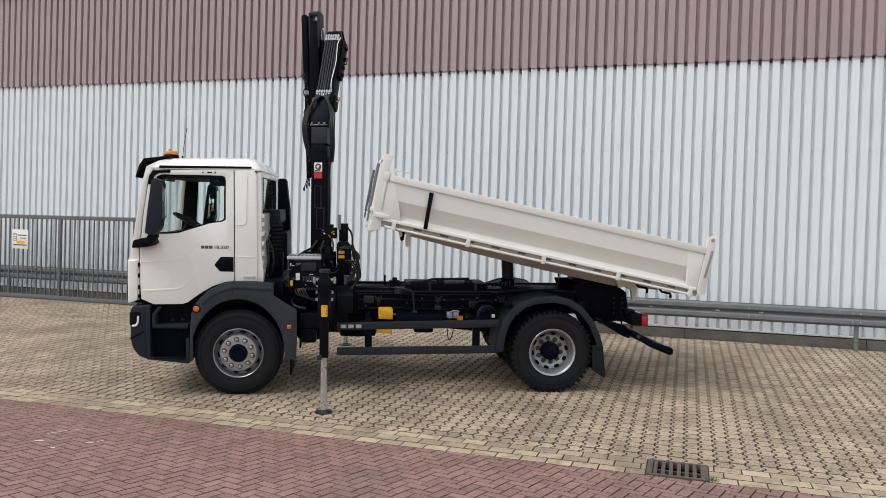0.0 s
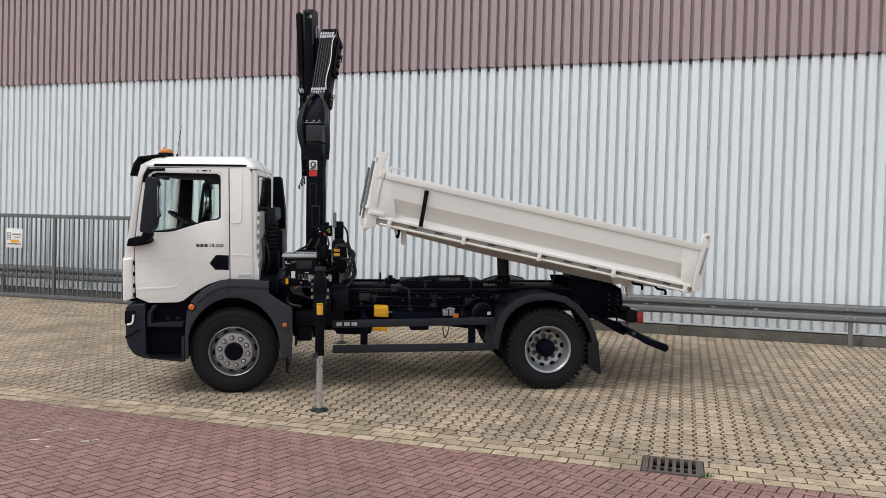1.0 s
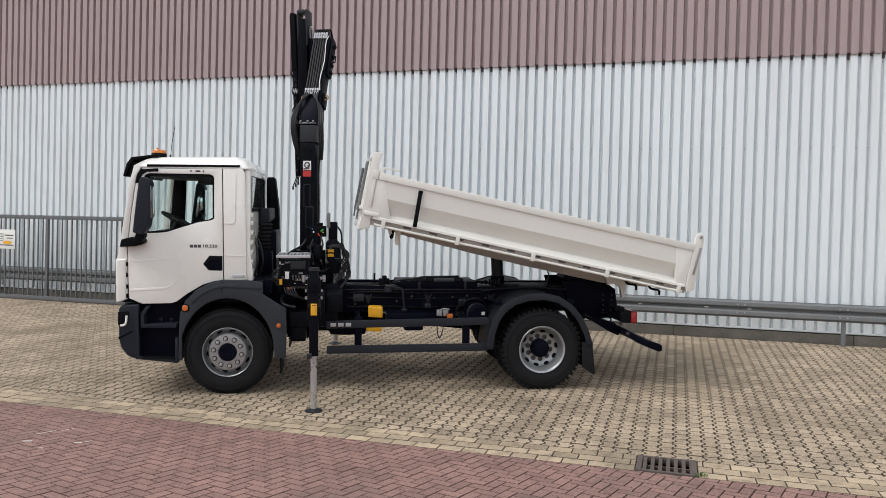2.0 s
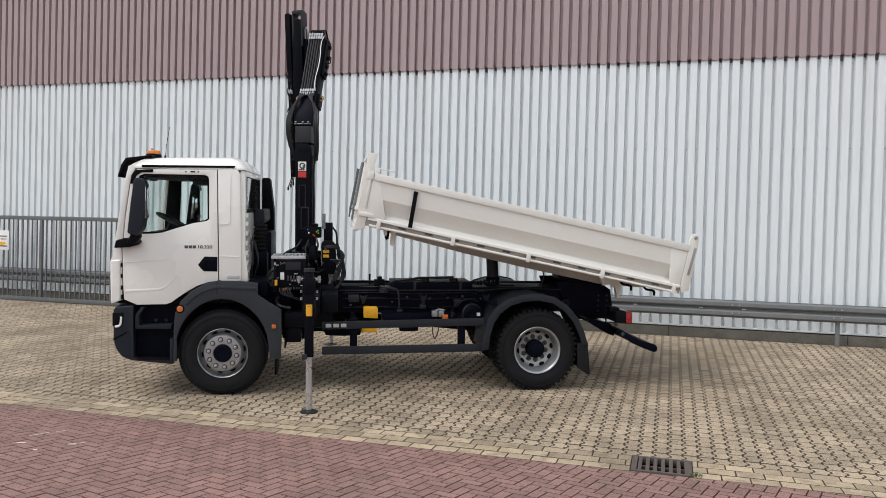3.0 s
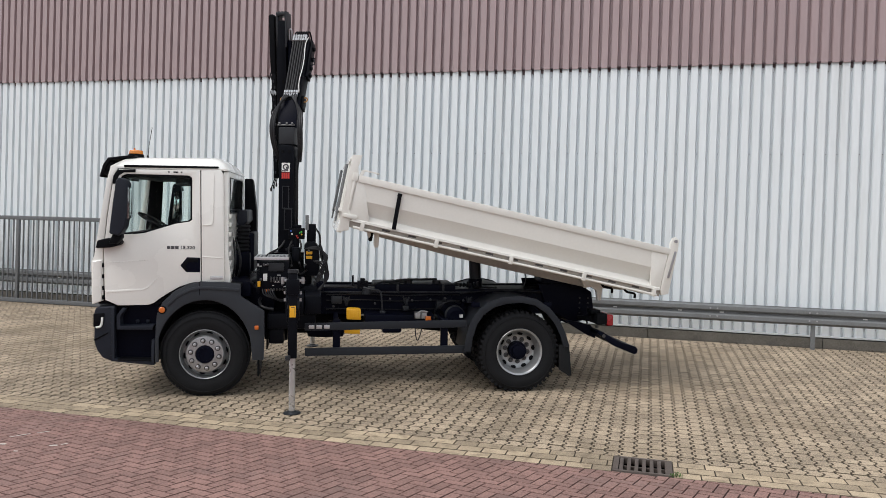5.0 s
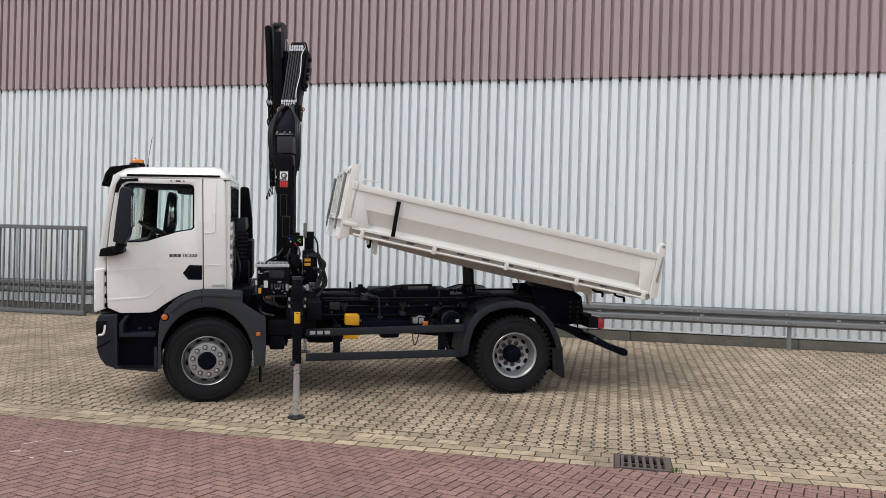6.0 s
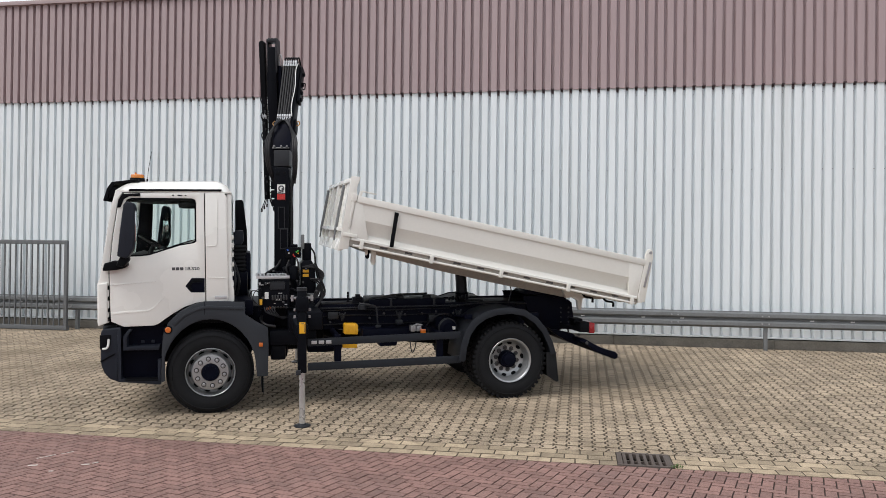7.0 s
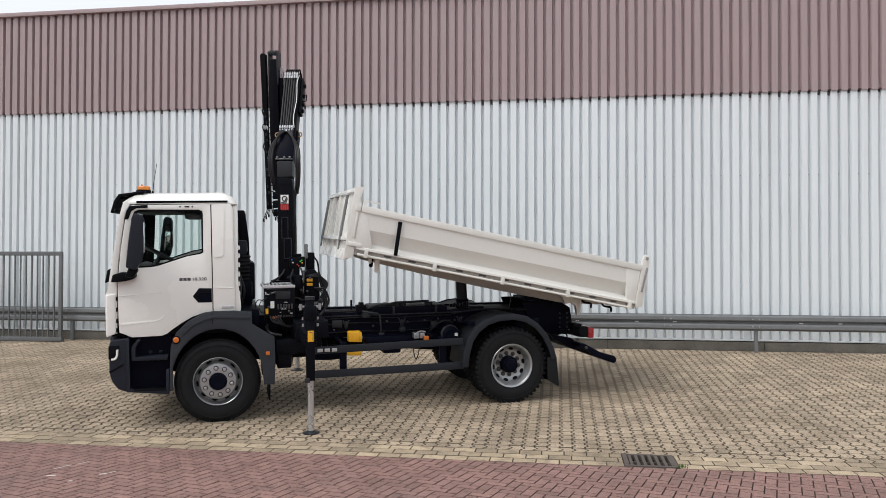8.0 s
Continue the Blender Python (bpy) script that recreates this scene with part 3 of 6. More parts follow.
    prism(bm, [(-1.292, 1.13), (-1.288, 1.648), (-1.17, 1.662), (-1.178, 1.62), (-1.182, 1.17)], *both(C - 0.10, C + 0.016, s), 0.022, segments=3)
    part("corner_flap", bm, CAB_WHITE, cab)
    bm = BM()
    for z in (1.22, 1.33, 1.47, 1.60):
        box(bm, -1.178, -1.162, *both(C - 0.03, C + 0.006, s), z - 0.03, z + 0.02, 0.004)
    pieces("flap_hinge", bm, PLASTIC_BLACK, cab)
    # mirror: arm and housing
    bm = BM()
    prism(bm, [(-1.215, 1.805), (-1.195, 1.895), (-1.09, 1.925), (-0.945, 1.905), (-0.93, 1.87), (-0.96, 1.84), (-1.05, 1.815)], *both(C - 0.02, C + 0.15, s), 0.03, segments=3)
    mirror = part("mirror", bm, PLASTIC_BLACK, cab, "black mirror arm with a tall housing")
    bm = BM()
    prism(bm, [(-1.03, 1.985), (-0.99, 2.33), (-0.955, 2.59), (-0.925, 2.63), (-0.85, 2.61), (-0.826, 2.55), (-0.83, 2.22), (-0.86, 2.05), (-0.92, 1.955)], *both(C + 0.08, C + 0.30, s), 0.04, segments=3)
    part("mirror_housing", bm, PLASTIC_DEEP, mirror)
    bm = BM()
    prism(bm, [(-1.0, 1.99), (-0.92, 2.02), (-0.90, 1.94), (-0.955, 1.86), (-1.05, 1.87)], *both(C + 0.10, C + 0.24, s), 0.02)
    part("mirror_foot", bm, PLASTIC_BLACK, mirror)
    bm = BM()
    prism(bm, [(-0.832, 2.16), (-0.832, 2.52), (-0.822, 2.52), (-0.822, 2.16)], *both(C + 0.11, C + 0.27, s), 0.002)
    part("mirror_glass", bm, MIRROR, mirror, "mirror glass")
    if s > 0:
        bm = BM()
        prism(bm, [(-0.955, 2.10), (-0.915, 2.52), (-0.855, 2.52), (-0.855, 2.14)], C + 0.072, C + 0.0785, 0.002)
        part("mirror_glass", bm, MIRROR, mirror, "mirror glass turned to the driver")
    if s > 0:
        for ob in [o for o in cab.children if o.name.startswith("mirror")]:
            if ob.matrix_basis.translation.length == 0 and ob.data.vertices[0].co.y > 0:
                ob.location.x = 0.17

# roof: a domed cap with rounded edges
bm = BM()
nx, ny = 22, 18
cap = {}
for i in range(nx + 1):
    u = i / nx
    x = -1.085 + 1.345 * u
    rise = min(1.0, (u / 0.11)) ** 0.55 * min(1.0, ((1 - u) / 0.13)) ** 0.5 if 0 < u < 1 else 0.0
    crown = 2.765 + rise * (0.105 + 0.028 * u)
    for j in range(ny + 1):
        v = -1 + 2 * j / ny
        edge = (1 - abs(v) ** 9) ** 0.5 if abs(v) < 1 else 0.0
        cap[i, j] = bm.verts.new((x, v * (C - 0.012), 2.765 + (crown - 2.765) * edge + 0.035 * rise * (1 - v * v)))
for i in range(nx):
    for j in range(ny):
        bm.faces.new((cap[i, j], cap[i + 1, j], cap[i + 1, j + 1], cap[i, j + 1]))
ring = [cap[i, 0] for i in range(nx + 1)] + [cap[nx, j] for j in range(1, ny + 1)] + [cap[i, ny] for i in range(nx - 1, -1, -1)] + [cap[0, j] for j in range(ny - 1, 0, -1)]
low = [bm.verts.new((v.co.x, v.co.y, 2.745)) for v in ring]
for k in range(len(ring)):
    bm.faces.new((ring[k - 1], ring[k], low[k], low[k - 1]))
part("roof", bm, CAB_WHITE, cab, "white cab roof")
bm = BM()
box(bm, -1.0, 0.16, -1.04, 1.04, 2.645, 2.742, 0.02)
part("headliner", bm, DASH, cab)
# back wall with ribs and a window opening
yz = Matrix(((0, 1, 0, 0), (1, 0, 0, 0), (0, 0, 1, 0), (0, 0, 0, 1)))
bm = BM()
plate(bm, [(-1.07, 1.2), (1.07, 1.2), (1.07, 2.74), (-1.07, 2.74)], [(-0.92, 2.235), (0.69, 2.235), (0.69, 2.665), (-0.92, 2.665)], 0.225, 0.26, 0.004)
bmesh.ops.transform(bm, matrix=yz, verts=bm.verts[:])
back = part("back_wall", bm, CAB_WHITE, cab, "white ribbed cab back wall with a small window")
bm = BM()
for z in (1.35, 1.47, 1.59, 1.71, 1.83, 1.95, 2.07, 2.17):
    box(bm, 0.258, 0.285, -1.05, -0.78, z, z + 0.055, 0.01)
box(bm, 0.199, 0.262, -1.088, -0.985, 1.25, 2.742, 0.022)
pieces("back_rib", bm, CAB_WHITE, back)
bm = BM()
box(bm, 0.2625, 0.2685, -0.915, 0.685, 2.24, 2.66)
pane = part("rear_window", bm, REAR_GLASS, back, "small rear window glass")
pane.visible_shadow = False
bm = BM()
plate(bm, [(-0.93, 2.225), (0.70, 2.225), (0.70, 2.675), (-0.93, 2.675)], [(-0.905, 2.25), (0.675, 2.25), (0.675, 2.65), (-0.905, 2.65)], 0.25, 0.262)
bmesh.ops.transform(bm, matrix=yz, verts=bm.verts[:])
part("rear_window_seal", bm, PLASTIC_BLACK, back, "black rear window seal")
# front: lower panel, windscreen, grille
bm = BM()
prism(bm, [(-1.30, 1.16), (-1.302, 1.64), (-1.272, 1.70), (-1.245, 1.90), (-1.21, 1.90), (-1.235, 1.68), (-1.25, 1.16)], -1.04, 1.04, 0.01)
part("front_panel", bm, PLASTIC_BLACK, cab, "dark front grille panel")
bm = BM()
prism(bm, [(-1.24, 1.905), (-1.09, 2.75), (-1.084, 2.75), (-1.234, 1.905)], -1.045, 1.045)
pane = part("windscreen", bm, GLASS, cab, "large windscreen")
pane.visible_shadow = False
# sun visor on its brackets
bm = BM()
prism(bm, [(-1.243, 2.645), (-1.20, 2.79), (-1.145, 2.872), (-0.84, 2.915), (-0.84, 2.890), (-1.11, 2.848), (-1.16, 2.780), (-1.215, 2.635)], -0.98, 0.98, 0.008)
visor = part("sun_visor", bm, PLASTIC_BLACK, cab, "black outside sun visor")
bm = BM()
for y in (-0.94, 0.94):
    prism(bm, [(-1.185, 2.66), (-1.16, 2.82), (-1.03, 2.80), (-1.08, 2.74)], y - 0.015, y + 0.015, 0.004)
pieces("visor_bracket", bm, PLASTIC_BLACK, visor)
bm = BM()
prism(bm, [(-1.56, 1.66), (-1.52, 1.86), (-1.42, 1.90), (-1.33, 1.84), (-1.30, 1.76), (-1.45, 1.72)], 0.72, 0.98, 0.03)
part("front_mirror", bm, PLASTIC_BLACK, cab, "black front mirror")
# beacon and aerial
bm = BM()
lathe(bm, [(0, 0), (0.095, 0), (0.09, 0.045), (0.08, 0.05), (0, 0.05)], pose(-0.88, -0.72, 2.885), 20)
beacon = part("beacon", bm, PLASTIC_BLACK, cab, "amber rotating beacon on a black foot")
bm = BM()
lathe(bm, [(0.078, 0.05), (0.082, 0.055), (0.080, 0.085), (0.072, 0.095), (0, 0.10)], pose(-0.88, -0.72, 2.885), 20)
lathe(bm, [(0.012, 0.0), (0.012, 0.02), (0, 0.024)], pose(-0.90, -0.72, 2.983), 8)
part("lens", bm, AMBER, beacon, "amber lens")
bm = BM()
tube(bm, [(-0.79, -0.5, 2.89), (-0.775, -0.5, 3.05), (-0.735, -0.5, 3.29)], 0.0035, 6)
lathe(bm, [(0, 0), (0.014, 0), (0.01, 0.05), (0, 0.05)], pose(-0.79, -0.5, 2.885), 8)
part("aerial", bm, PLASTIC_BLACK, cab, "thin black aerial")
# inside the cab
bm = BM()
prism(bm, [(-1.22, 1.25), (-1.22, 1.88), (-1.02, 1.97), (-0.90, 1.93), (-0.86, 1.80), (-0.98, 1.25)], -1.04, 1.04, 0.03)
part("dashboard", bm, DASH, cab, "dark dashboard")
bm = BM()
wheel_m = pose(-0.70, -0.52, 2.11, 0, 28, 0)
pts = [wheel_m @ Vector((0.21 * math.cos(a), 0.21 * math.sin(a), 0)) for a in [2 * math.pi * k / 28 for k in range(29)]]
tube(bm, pts, 0.016, 8)
for a in (0.3, 2.84, 4.71):
    tube(bm, [wheel_m @ Vector((0, 0, -0.02)), wheel_m @ Vector((0.205 * math.cos(a), 0.205 * math.sin(a), 0))], 0.013, 6)
lathe(bm, [(0, -0.04), (0.06, -0.03), (0.07, 0), (0, 0.012)], wheel_m, 16)
tube(bm, [wheel_m @ Vector((0, 0, -0.03)), (-0.86, -0.52, 1.80)], 0.03, 8)
part("steering_wheel", bm, DASH, cab, "black steering wheel")
for y in (-0.52, 0.55):
    bm = BM()
    prism(bm, [(-0.62, 1.62), (-0.60, 1.74), (-0.15, 1.72), (-0.12, 1.62)], y - 0.25, y + 0.25, 0.04)
    seat = part("cab_seat", bm, FABRIC, cab, "grey fabric cab seat")
    bm = BM()
    prism(bm, [(-0.20, 1.70), (-0.10, 1.72), (0.06, 2.34), (-0.03, 2.38), (-0.10, 2.33)], y - 0.24, y + 0.24, 0.04)
    part("backrest", bm, FABRIC, seat)
    bm = BM()
    prism(bm, [(-0.06, 2.40), (0.02, 2.40), (0.05, 2.60), (-0.02, 2.61)], y - 0.13, y + 0.13, 0.03)
    part("headrest", bm, FABRIC, seat)
bm = BM()
for s in (-1, 1):
    box(bm, -0.14, 0.15, *both(C - 0.075, C - 0.058, s), 1.25, 2.70, 0.006)
    box(bm, -1.14, -0.10, *both(C - 0.085, C - 0.06, s), 1.25, 1.94, 0.006)
pieces("inner_lining", bm, DASH, cab)
for s in (-1, 1):
    bm = BM()
    prism(bm, [(-1.16, 1.92), (-1.06, 2.66), (-0.92, 2.66), (-0.97, 2.40), (-1.02, 1.92)] if s < 0 else [(-1.13, 1.92), (-1.06, 2.66), (-0.885, 2.66), (-0.895, 2.40), (-0.92, 1.92)], *both(C - 0.10, C - 0.062, s), 0.01)
    part("pillar_trim", bm, PLASTIC_BLACK, cab)
bm = BM()
box(bm, -0.38, -0.16, -0.98, -0.55, 2.56, 2.66, 0.04)
part("roof_shelf", bm, DASH, cab)

# lettering on the door: the model's name as plain bars, the number as it stands
for x in (-0.445, -0.398, -0.351):
    bm = BM()
    box(bm, x, x + 0.039, -C - 0.002, -C + 0.001, 1.797, 1.833)
    part("badge_bar", bm, GREY_LETTER, truck)
lettering("model_number", "18.320", 0.056, pose(-0.298, -C - 0.002, 1.799, 90, 0, 0) @ Matrix.Diagonal((1.16, 0.92, 1, 1)), GREY_LETTER, truck, "grey model number")

# wings, steps and bumper
for s in (-1, 1):
    bm = BM()
    arch = [(0.56 * math.cos(a) * 0.995 + 0.0, 0.535 + 0.655 * math.sin(a)) for a in [radians(d) for d in range(10, 172, 9)]]
    outer = [(-0.575, 0.44), (-0.565, 0.85), (-0.55, 1.02), (-0.49, 1.16), (-0.36, 1.29), (-0.20, 1.375), (-0.05, 1.412), (0.22, 1.408), (0.42, 1.385), (0.42, 1.24), (0.56, 1.145), (0.70, 1.06), (0.705, 0.80), (0.695, 0.455), (0.56, 0.455)]
    prism(bm, outer + [(0.545, 0.65)] + arch[1:] + [(-0.53, 0.62), (-0.53, 0.44)], *both(F - 0.05, F, s), 0.012)
    wing = part("wing", bm, PLASTIC, truck, "dark grey plastic wheel arch")
    bm = BM()
    inner = [(x * 1.02, 0.535 + (z - 0.535) * 1.02) for x, z in arch]
    prism(bm, inner + arch[::-1], *both(0.62, F - 0.04, s))
    prism(bm, [(-0.49, 1.16), (-0.36, 1.29), (-0.20, 1.375), (-0.05, 1.412), (0.42, 1.385), (0.42, 1.34), (-0.05, 1.37), (-0.19, 1.335), (-0.34, 1.255), (-0.46, 1.14)], *both(F - 0.3, F - 0.04, s), 0.004)
    part("wing_liner", bm, PLASTIC_BLACK, wing)
    bm = BM()
    prism(bm, [(-0.44, 1.14), (-0.33, 1.25), (-0.19, 1.33), (-0.05, 1.362), (0.40, 1.335), (0.40, 1.30), (-0.05, 1.325), (-0.18, 1.295), (-0.31, 1.22), (-0.41, 1.12)], *both(F - 0.005, F + 0.014, s), 0.006)
    part("wing_ridge", bm, PLASTIC, wing)
    bm = BM()
    box(bm, -0.065, -0.057, *both(F - 0.002, F + 0.003, s), 1.25, 1.41)
    part("wing_joint", bm, PLASTIC_BLACK, wing)
    bm = BM()
    box(bm, 0.62, 0.64, *both(F - 0.55, F - 0.02, s), 0.25, 0.46, 0.004)
    part("front_mud_flap", bm, PLASTIC_BLACK, wing)
    if s < 0:
        bm = BM()
        for k in range(11):
            lathe(bm, [(0, 0), (0.007, 0.004), (0.007, 0.013), (0, 0.017)], pose(0.645, -0.98, 0.19 + 0.021 * k), 6)
        tagged(part("chain", bm, NUT, wing, "thin hanging chain"), kind="stuff")
    bm = BM()
    lathe(bm, [(0, 0), (0.036, 0), (0.036, 0.014), (0.028, 0.02), (0, 0.022)], pose(-0.49, s * (F - 0.004), 1.075, 90 if s < 0 else -90), 20)
    part("side_marker", bm, ORANGE, wing, "round amber side marker")
    bm = BM()
    lathe(bm, [(0.036, 0.002), (0.036, 0.012), (0.05, 0.008), (0.052, 0.0)], pose(-0.49, s * (F - 0.004), 1.075, 90 if s < 0 else -90), 20)
    part("marker_bezel", bm, PLASTIC_BLACK, wing)
    bm = BM()
    box(bm, 0.585, 0.635, *both(F - 0.004, F + 0.018, s), 0.832, 0.880, 0.008)
    part("side_marker", bm, ORANGE, wing, "square amber side marker")
    # step block
    bm = BM()
    prism(bm, [(-1.07, 0.46), (-0.58, 0.405), (-0.575, 0.715), (-0.612, 0.715), (-0.615, 0.452), (-1.03, 0.492), (-1.03, 1.10), (-1.07, 1.10)], *both(F - 0.12, F - 0.01, s), 0.008)
    prism(bm, [(-1.005, 0.838), (-0.60, 0.832), (-0.585, 0.888), (-0.963, 0.880), (-0.963, 0.99), (-0.905, 1.085), (-0.940, 1.095), (-1.005, 1.005)], *both(F - 0.28, F - 0.005, s), 0.008)
    box(bm, -0.99, -0.60, *both(F - 0.20, F - 0.17, s), 0.885, 0.905, 0.004)
    for x in (-0.80, -0.68):
        box(bm, x - 0.02, x + 0.02, *both(F - 0.19, F - 0.14, s), 0.90, 0.935, 0.008)
    step = part("step", bm, PLASTIC_DEEP, truck, "dark grey two-tread entry step")
    bm = BM()
    prism(bm, [(-1.05, 0.44), (-0.58, 0.41), (-0.55, 1.20), (-1.10, 1.20)], *both(F - 0.45, F - 0.16, s))
    part("step_well", bm, BLACK_PAINT, step)
    bm = BM()
    prism(bm, [(-0.99, 0.47), (-0.61, 0.455), (-0.61, 0.475), (-0.99, 0.49)], *both(F - 0.16, F - 0.0, s), 0.004)
    tagged(part("tread", bm, PLASTIC_BLACK, step), kind="stuff")
    # bumper end
    bm = BM()
    prism(bm, [(-1.262, 0.72), (-1.258, 1.06), (-1.235, 1.10), (-1.03, 1.115), (-1.045, 0.83), (-1.065, 0.458), (-1.165, 0.50), (-1.225, 0.58), (-1.250, 0.65)], *both(0.75, F - 0.02, s), 0.03, segments=3)
    bumper = part("bumper_end", bm, PLASTIC_DEEP, truck, "dark grey bumper corner")
    bm = BM()
    prism(bm, [(-1.268, 0.72), (-1.255, 0.70), (-1.10, 0.79), (-1.10, 0.81)], *both(F - 0.08, F - 0.012, s), 0.004)
    part("bumper_groove", bm, PLASTIC_BLACK, bumper)
    bm = BM()
    prism(bm, [(-1.268, 0.87), (-1.266, 1.03), (-1.14, 1.035), (-1.15, 0.90), (-1.22, 0.855)], *both(F - 0.10, F - 0.010, s), 0.01)
    lamp = part("headlight", bm, PLASTIC_BLACK, bumper, "dark headlight with a pale light bow")
    bm = BM()
    tube(bm, [(-1.235, s * (F - 0.004), 0.868), (-1.195, s * (F - 0.004), 0.872), (-1.172, s * (F - 0.004), 0.905), (-1.164, s * (F - 0.004), 0.985)], 0.013, 8, 3)
    part("light_bow", bm, WHITE_LABEL, lamp, "pale daytime light bow")
bm = BM()
prism(bm, [(-1.30, 0.62), (-1.30, 1.10), (-1.15, 1.12), (-1.10, 0.55), (-1.22, 0.52)], -0.76, 0.76, 0.03)
part("bumper", bm, PLASTIC, truck, "dark grey front bumper")


# wheels
def tyre_profile(r, w, rim):
    return [(rim, 0.012), (rim + 0.02, 0.0), (rim + 0.08, -0.012), (r - 0.13, -0.016), (r - 0.06, -0.006), (r - 0.025, 0.012), (r - 0.006, 0.04), (r, 0.07),
            (r, w - 0.07), (r - 0.006, w - 0.04), (r - 0.03, w - 0.01), (rim + 0.08, w + 0.012), (rim, w)]


def wheel(x, y, s, front, outer=True):
    """A wheel whose outer sidewall lies at y on side s."""
    r, w = 0.527, 0.285
    m = Matrix.Translation((x, y, r)) @ pose(0, 0, 0, -90 if s < 0 else 90)
    # z of m points inwards
    bm = BM()
    lathe(bm, tyre_profile(r - 0.012, w, 0.285), m, 64)
    for k in (0.455,):
        lathe(bm, [(k - 0.004, -0.0125), (k, -0.019), (k + 0.004, -0.0125)], m, 64)
    tyre = part("wheel", bm, RUBBER, truck, "black truck tyre with a blocky tread" if not front else "black truck tyre on a silver rim")
    bm = BM()
    lugs = 46 if not front else 72
    for k in range(lugs):
        turn = m @ pose(0, 0, 0, 0, 0, 360 / lugs * k)
        if front:
            for z0 in (0.035, 0.09, 0.147, 0.203):
                box(bm, r - 0.016, r, -0.0195, 0.0195, z0, z0 + 0.047, 0.0, turn)
        else:
            box(bm, r - 0.05, r, -0.023, 0.017, 0.012, 0.085, 0.006, turn, 1)
            box(bm, r - 0.018, r, -0.012, 0.024, 0.098, 0.19, 0.0, turn)
            box(bm, r - 0.05, r, -0.023, 0.017, w - 0.085, w - 0.012, 0.0, turn)
    tagged(part("tread", bm, RUBBER, tyre), kind="stuff")
    if not outer:
        return
    bm = BM()
    if front:
        prof = [(0.29, 0.006), (0.303, -0.006), (0.298, -0.012), (0.290, -0.004), (0.284, 0.04), (0.272, 0.11), (0.254, 0.118), (0.238, 0.085), (0.228, 0.014), (0.216, -0.004), (0.135, -0.012), (0.112, -0.012), (0.108, 0.02)]
    else:
        prof = [(0.29, 0.006), (0.303, -0.006), (0.298, -0.012), (0.285, -0.006), (0.272, 0.01), (0.266, 0.05), (0.258, 0.06), (0.250, 0.09), (0.243, 0.10), (0.235, 0.13), (0.205, 0.155), (0.185, 0.160), (0.122, 0.160), (0.115, 0.165)]
    lathe(bm, prof, m, 56)
    rim = part("rim", bm, ALU, tyre, "silver rim with ten bolts")
    bm = BM()
    bolt_r, bolt_z = (0.168, -0.007) if front else (0.152, 0.160)
    for k in range(10):
        turn = m @ pose(0, 0, 0, 0, 0, 36 * k + 10) @ Matrix.Translation((bolt_r, 0, bolt_z))
        lathe(bm, [(0.020, 0.002), (0.020, -0.030), (0.013, -0.036), (0, -0.036)], turn, 8)
    tagged(part("wheel_nuts", bm, STEEL if front else NUT, rim, "steel wheel nuts"), kind="stuff")
    bm = BM()
    for k in range(10):
        turn = m @ pose(0, 0, 0, 0, 0, 36 * k + 10) @ Matrix.Translation((bolt_r, 0, bolt_z))
        lathe(bm, [(0, -0.0062), (0.031, -0.0062), (0.033, 0.002)], turn, 14)
    tagged(part("nut_seats", bm, NUT, rim, "dark rings round the wheel nuts"), kind="stuff")
    bm = BM()
    hole_r, hole_z = (0.245, 0.10) if front else (0.222, 0.138)
    for k in range(10):
        turn = m @ pose(0, 0, 0, 0, 0, 36 * k + 28) @ Matrix.Translation((hole_r, 0, hole_z)) @ pose(0, 0, 0, 0, 50 if front else 40)
        lathe(bm, [(0.03, 0.004), (0.03, -0.004), (0, -0.004)], turn @ Matrix.Diagonal((0.85, 1.2, 1, 1)), 12)
    tagged(part("hand_holes", bm, PLASTIC_BLACK, rim, "dark hand holes"), kind="stuff")
    bm = BM()
    if front:
        lathe(bm, [(0.112, 0.02), (0.105, -0.02), (0.10, -0.032), (0.085, -0.036), (0.06, -0.033), (0, -0.033)], m, 32)
    else:
        lathe(bm, [(0.118, 0.17), (0.115, 0.08), (0.108, 0.06), (0.085, 0.055), (0.08, 0.03), (0.055, 0.022), (0, 0.022)], m, 32)
    hub = part("hub", bm, BLACK_PAINT, tyre, "dark hub cap")
    bm = BM()
    for k in range(10):
        turn = m @ pose(0, 0, 0, 0, 0, 36 * k) @ Matrix.Translation((0.075 if front else 0.098, 0, -0.034 if front else 0.058))
        lathe(bm, [(0.008, 0.002), (0.008, -0.008), (0, -0.008)], turn, 6)
    tagged(part("hub_bolts", bm, BLACK_PAINT, hub), kind="stuff")


wheel(0.0, -1.14, -1, True)
wheel(0.0, 1.14, 1, True)
for s in (-1, 1):
    wheel(3.905, 1.20 * s, s, False)
    wheel(3.905, 0.87 * s, s, False, False)
bm = BM()
cyl(bm, (3.905, -1.0, 0.527), (3.905, 1.0, 0.527), 0.09)
lathe(bm, [(0, -0.2), (0.16, -0.16), (0.22, 0), (0.16, 0.16), (0, 0.2)], pose(3.905, 0, 0.53, 90), 20)
cyl(bm, (0, -0.95, 0.5), (0, 0.95, 0.5), 0.065)
pieces("axle", bm, BLACK_PAINT, truck)

